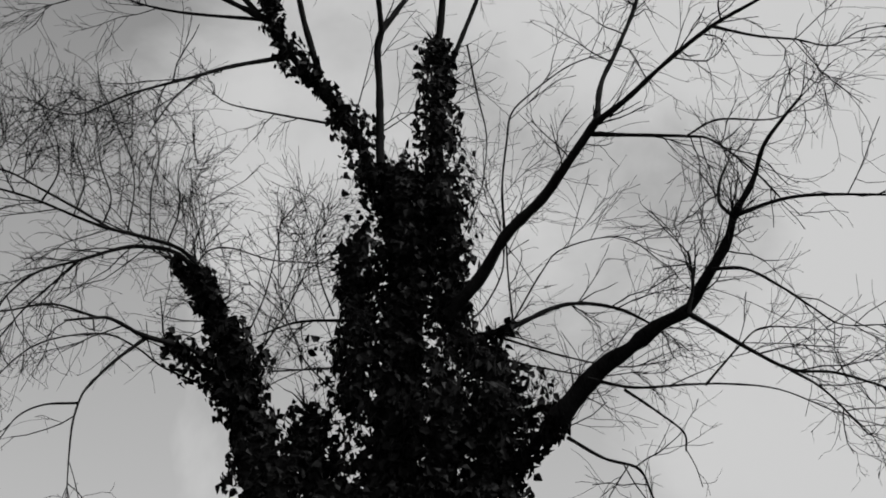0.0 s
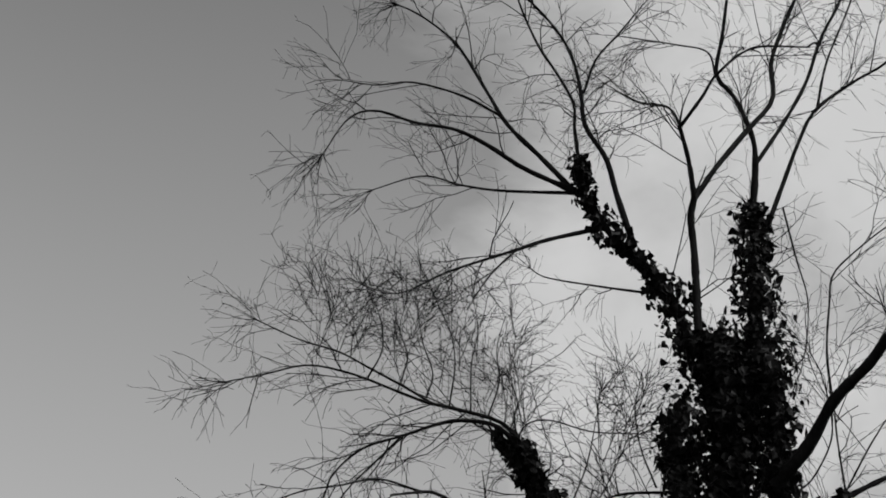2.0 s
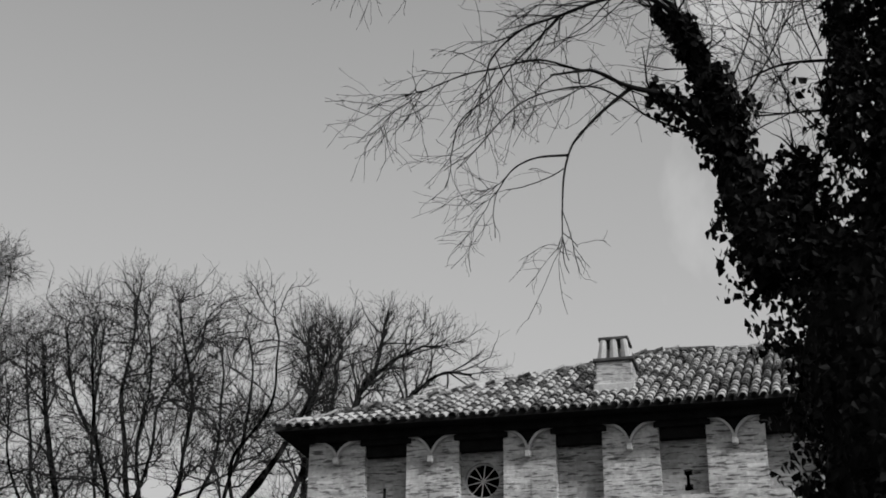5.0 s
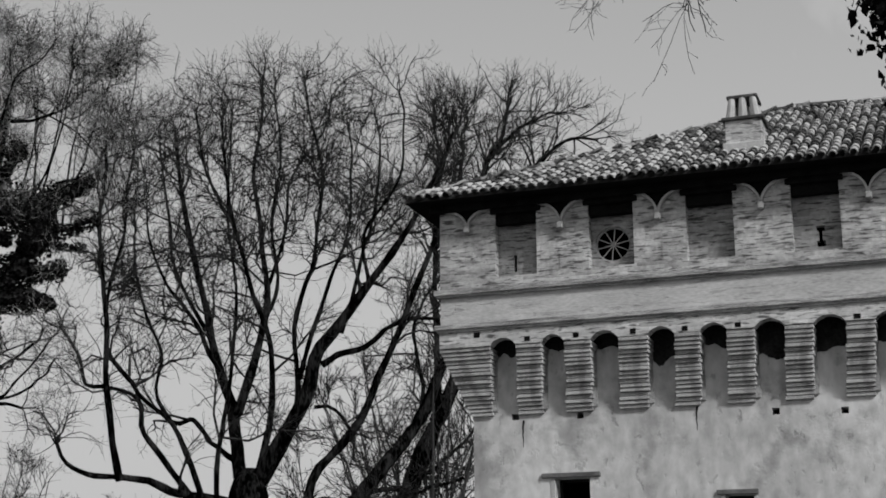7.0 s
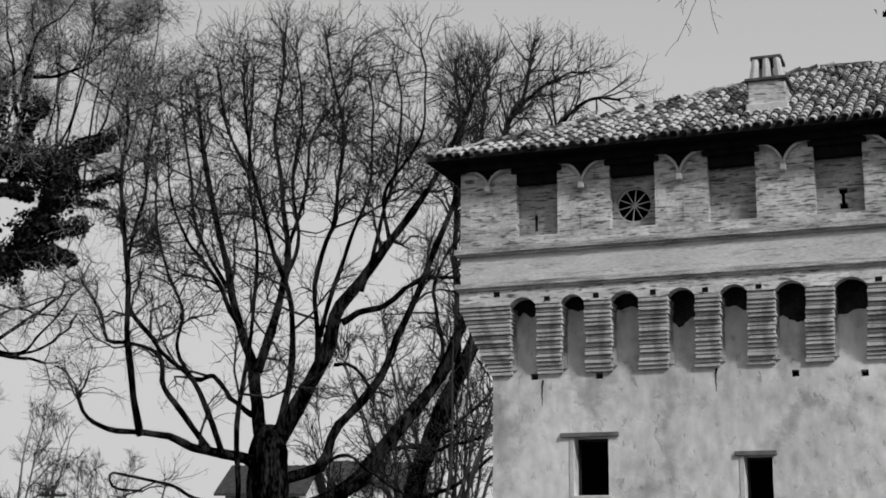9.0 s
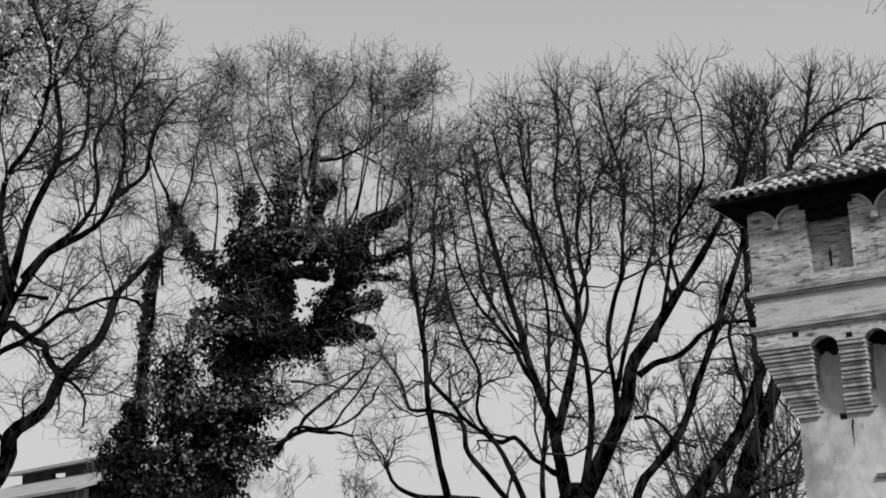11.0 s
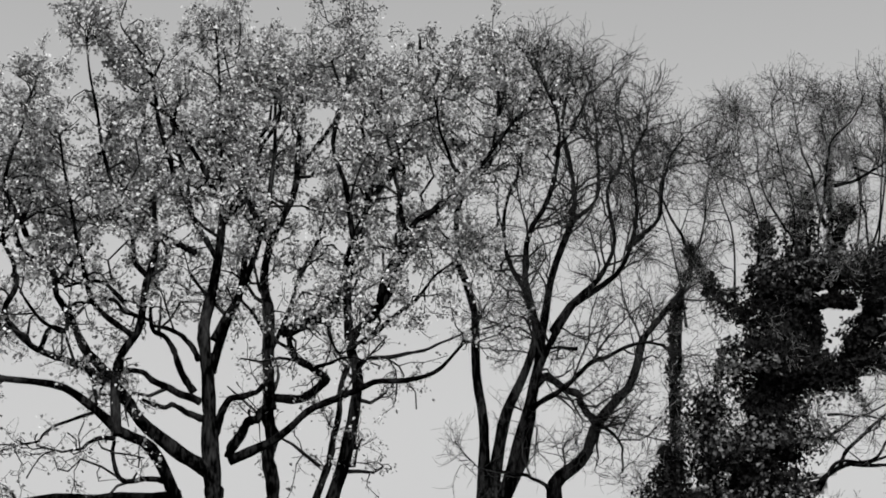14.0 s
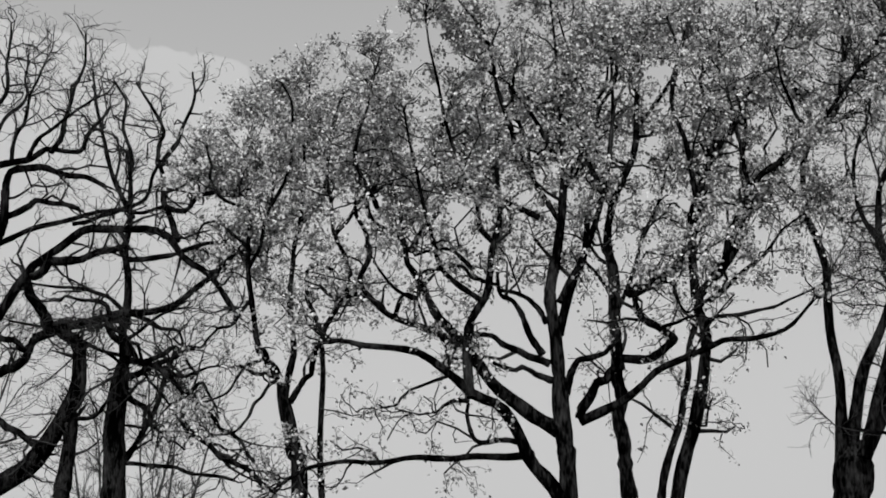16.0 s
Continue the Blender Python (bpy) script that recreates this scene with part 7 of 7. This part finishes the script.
def pole(at, h, r, mat):
    bm = bmesh.new()
    bmesh.ops.create_cone(bm, cap_ends=True, segments=10, radius1=r, radius2=r * 0.7, depth=h, matrix=Matrix.Translation((0, 0, h / 2 - 0.2)))
    ob = new("utility_pole")
    tagged(ob, "pale upright utility pole among the trees", "pole")
    ob.location = at
    part("shaft", bm, mat, ob)
    part("crossarm", boxes((-0.6, 0.6, -0.06, 0.06, h - 0.7, h - 0.58)), WOOD, ob)


pole(spot(-0.85, 58), 8.4, 0.17, HOUSE_WALL)
pole(spot(-15.3, 70), 6.6, 0.1, WOOD)


def wild_limbs(seed, height, stems, spread):
    """Limbs for a smaller tree that forks low."""
    def limbs(limb):
        rng = random.Random(seed)
        fork = height * 0.2
        limb("T", height * 0.014, height * 0.012, [(0, 0, -0.2), (0.05, 0, fork * 0.5), (0, 0.05, fork)])
        for i in range(stems):
            t = 2 * math.pi * i / stems + rng.uniform(-0.4, 0.4)
            p, pts = Vector((0, 0, fork * 0.9)), []
            for k in range(6):
                pts.append(tuple(p))
                lean = spread * (1 - 0.1 * k)
                p = p + Vector((math.cos(t) * lean + rng.uniform(-0.12, 0.12), math.sin(t) * lean + rng.uniform(-0.12, 0.12), 1)) * height * rng.uniform(0.1, 0.15)
            limb("L", height * 0.008, height * 0.0015, pts)
    return limbs


FAR_BARK = material("far_bark", 0.03, 0.08, 0.95, 4, 30, 0, 0.1)
for i, (heading, distance, height, stems, spread) in enumerate(((-16.9, 72, 11.5, 7, 0.45), (-13.9, 84, 10, 6, 0.4), (7.4, 48, 17.4, 7, 0.25), (9.6, 50, 18.4, 7, 0.22), (-1.3, 43, 10.5, 9, 0.5), (-3.2, 47, 8.5, 8, 0.55), (-0.2, 46, 11.5, 9, 0.4), (-58, 60, 15, 7, 0.4), (-66, 50, 15, 7, 0.4))):
    far = make_tree("far_tree", "small bare tree in the distance", spot(heading, distance), wild_limbs(40 + i, height, stems, spread), 50 + i,
              [(70, height * 0.16, 38, 0.08, 0.2, 0.03, 0.012), (500, height * 0.09, 38, 0.06, 0.22, 0.014, 0.01), (1500, height * 0.05, 36, 0.04, 0.22, 0.01, 0.007)], FAR_BARK)
    tagged(far, group="small trees in the distance")
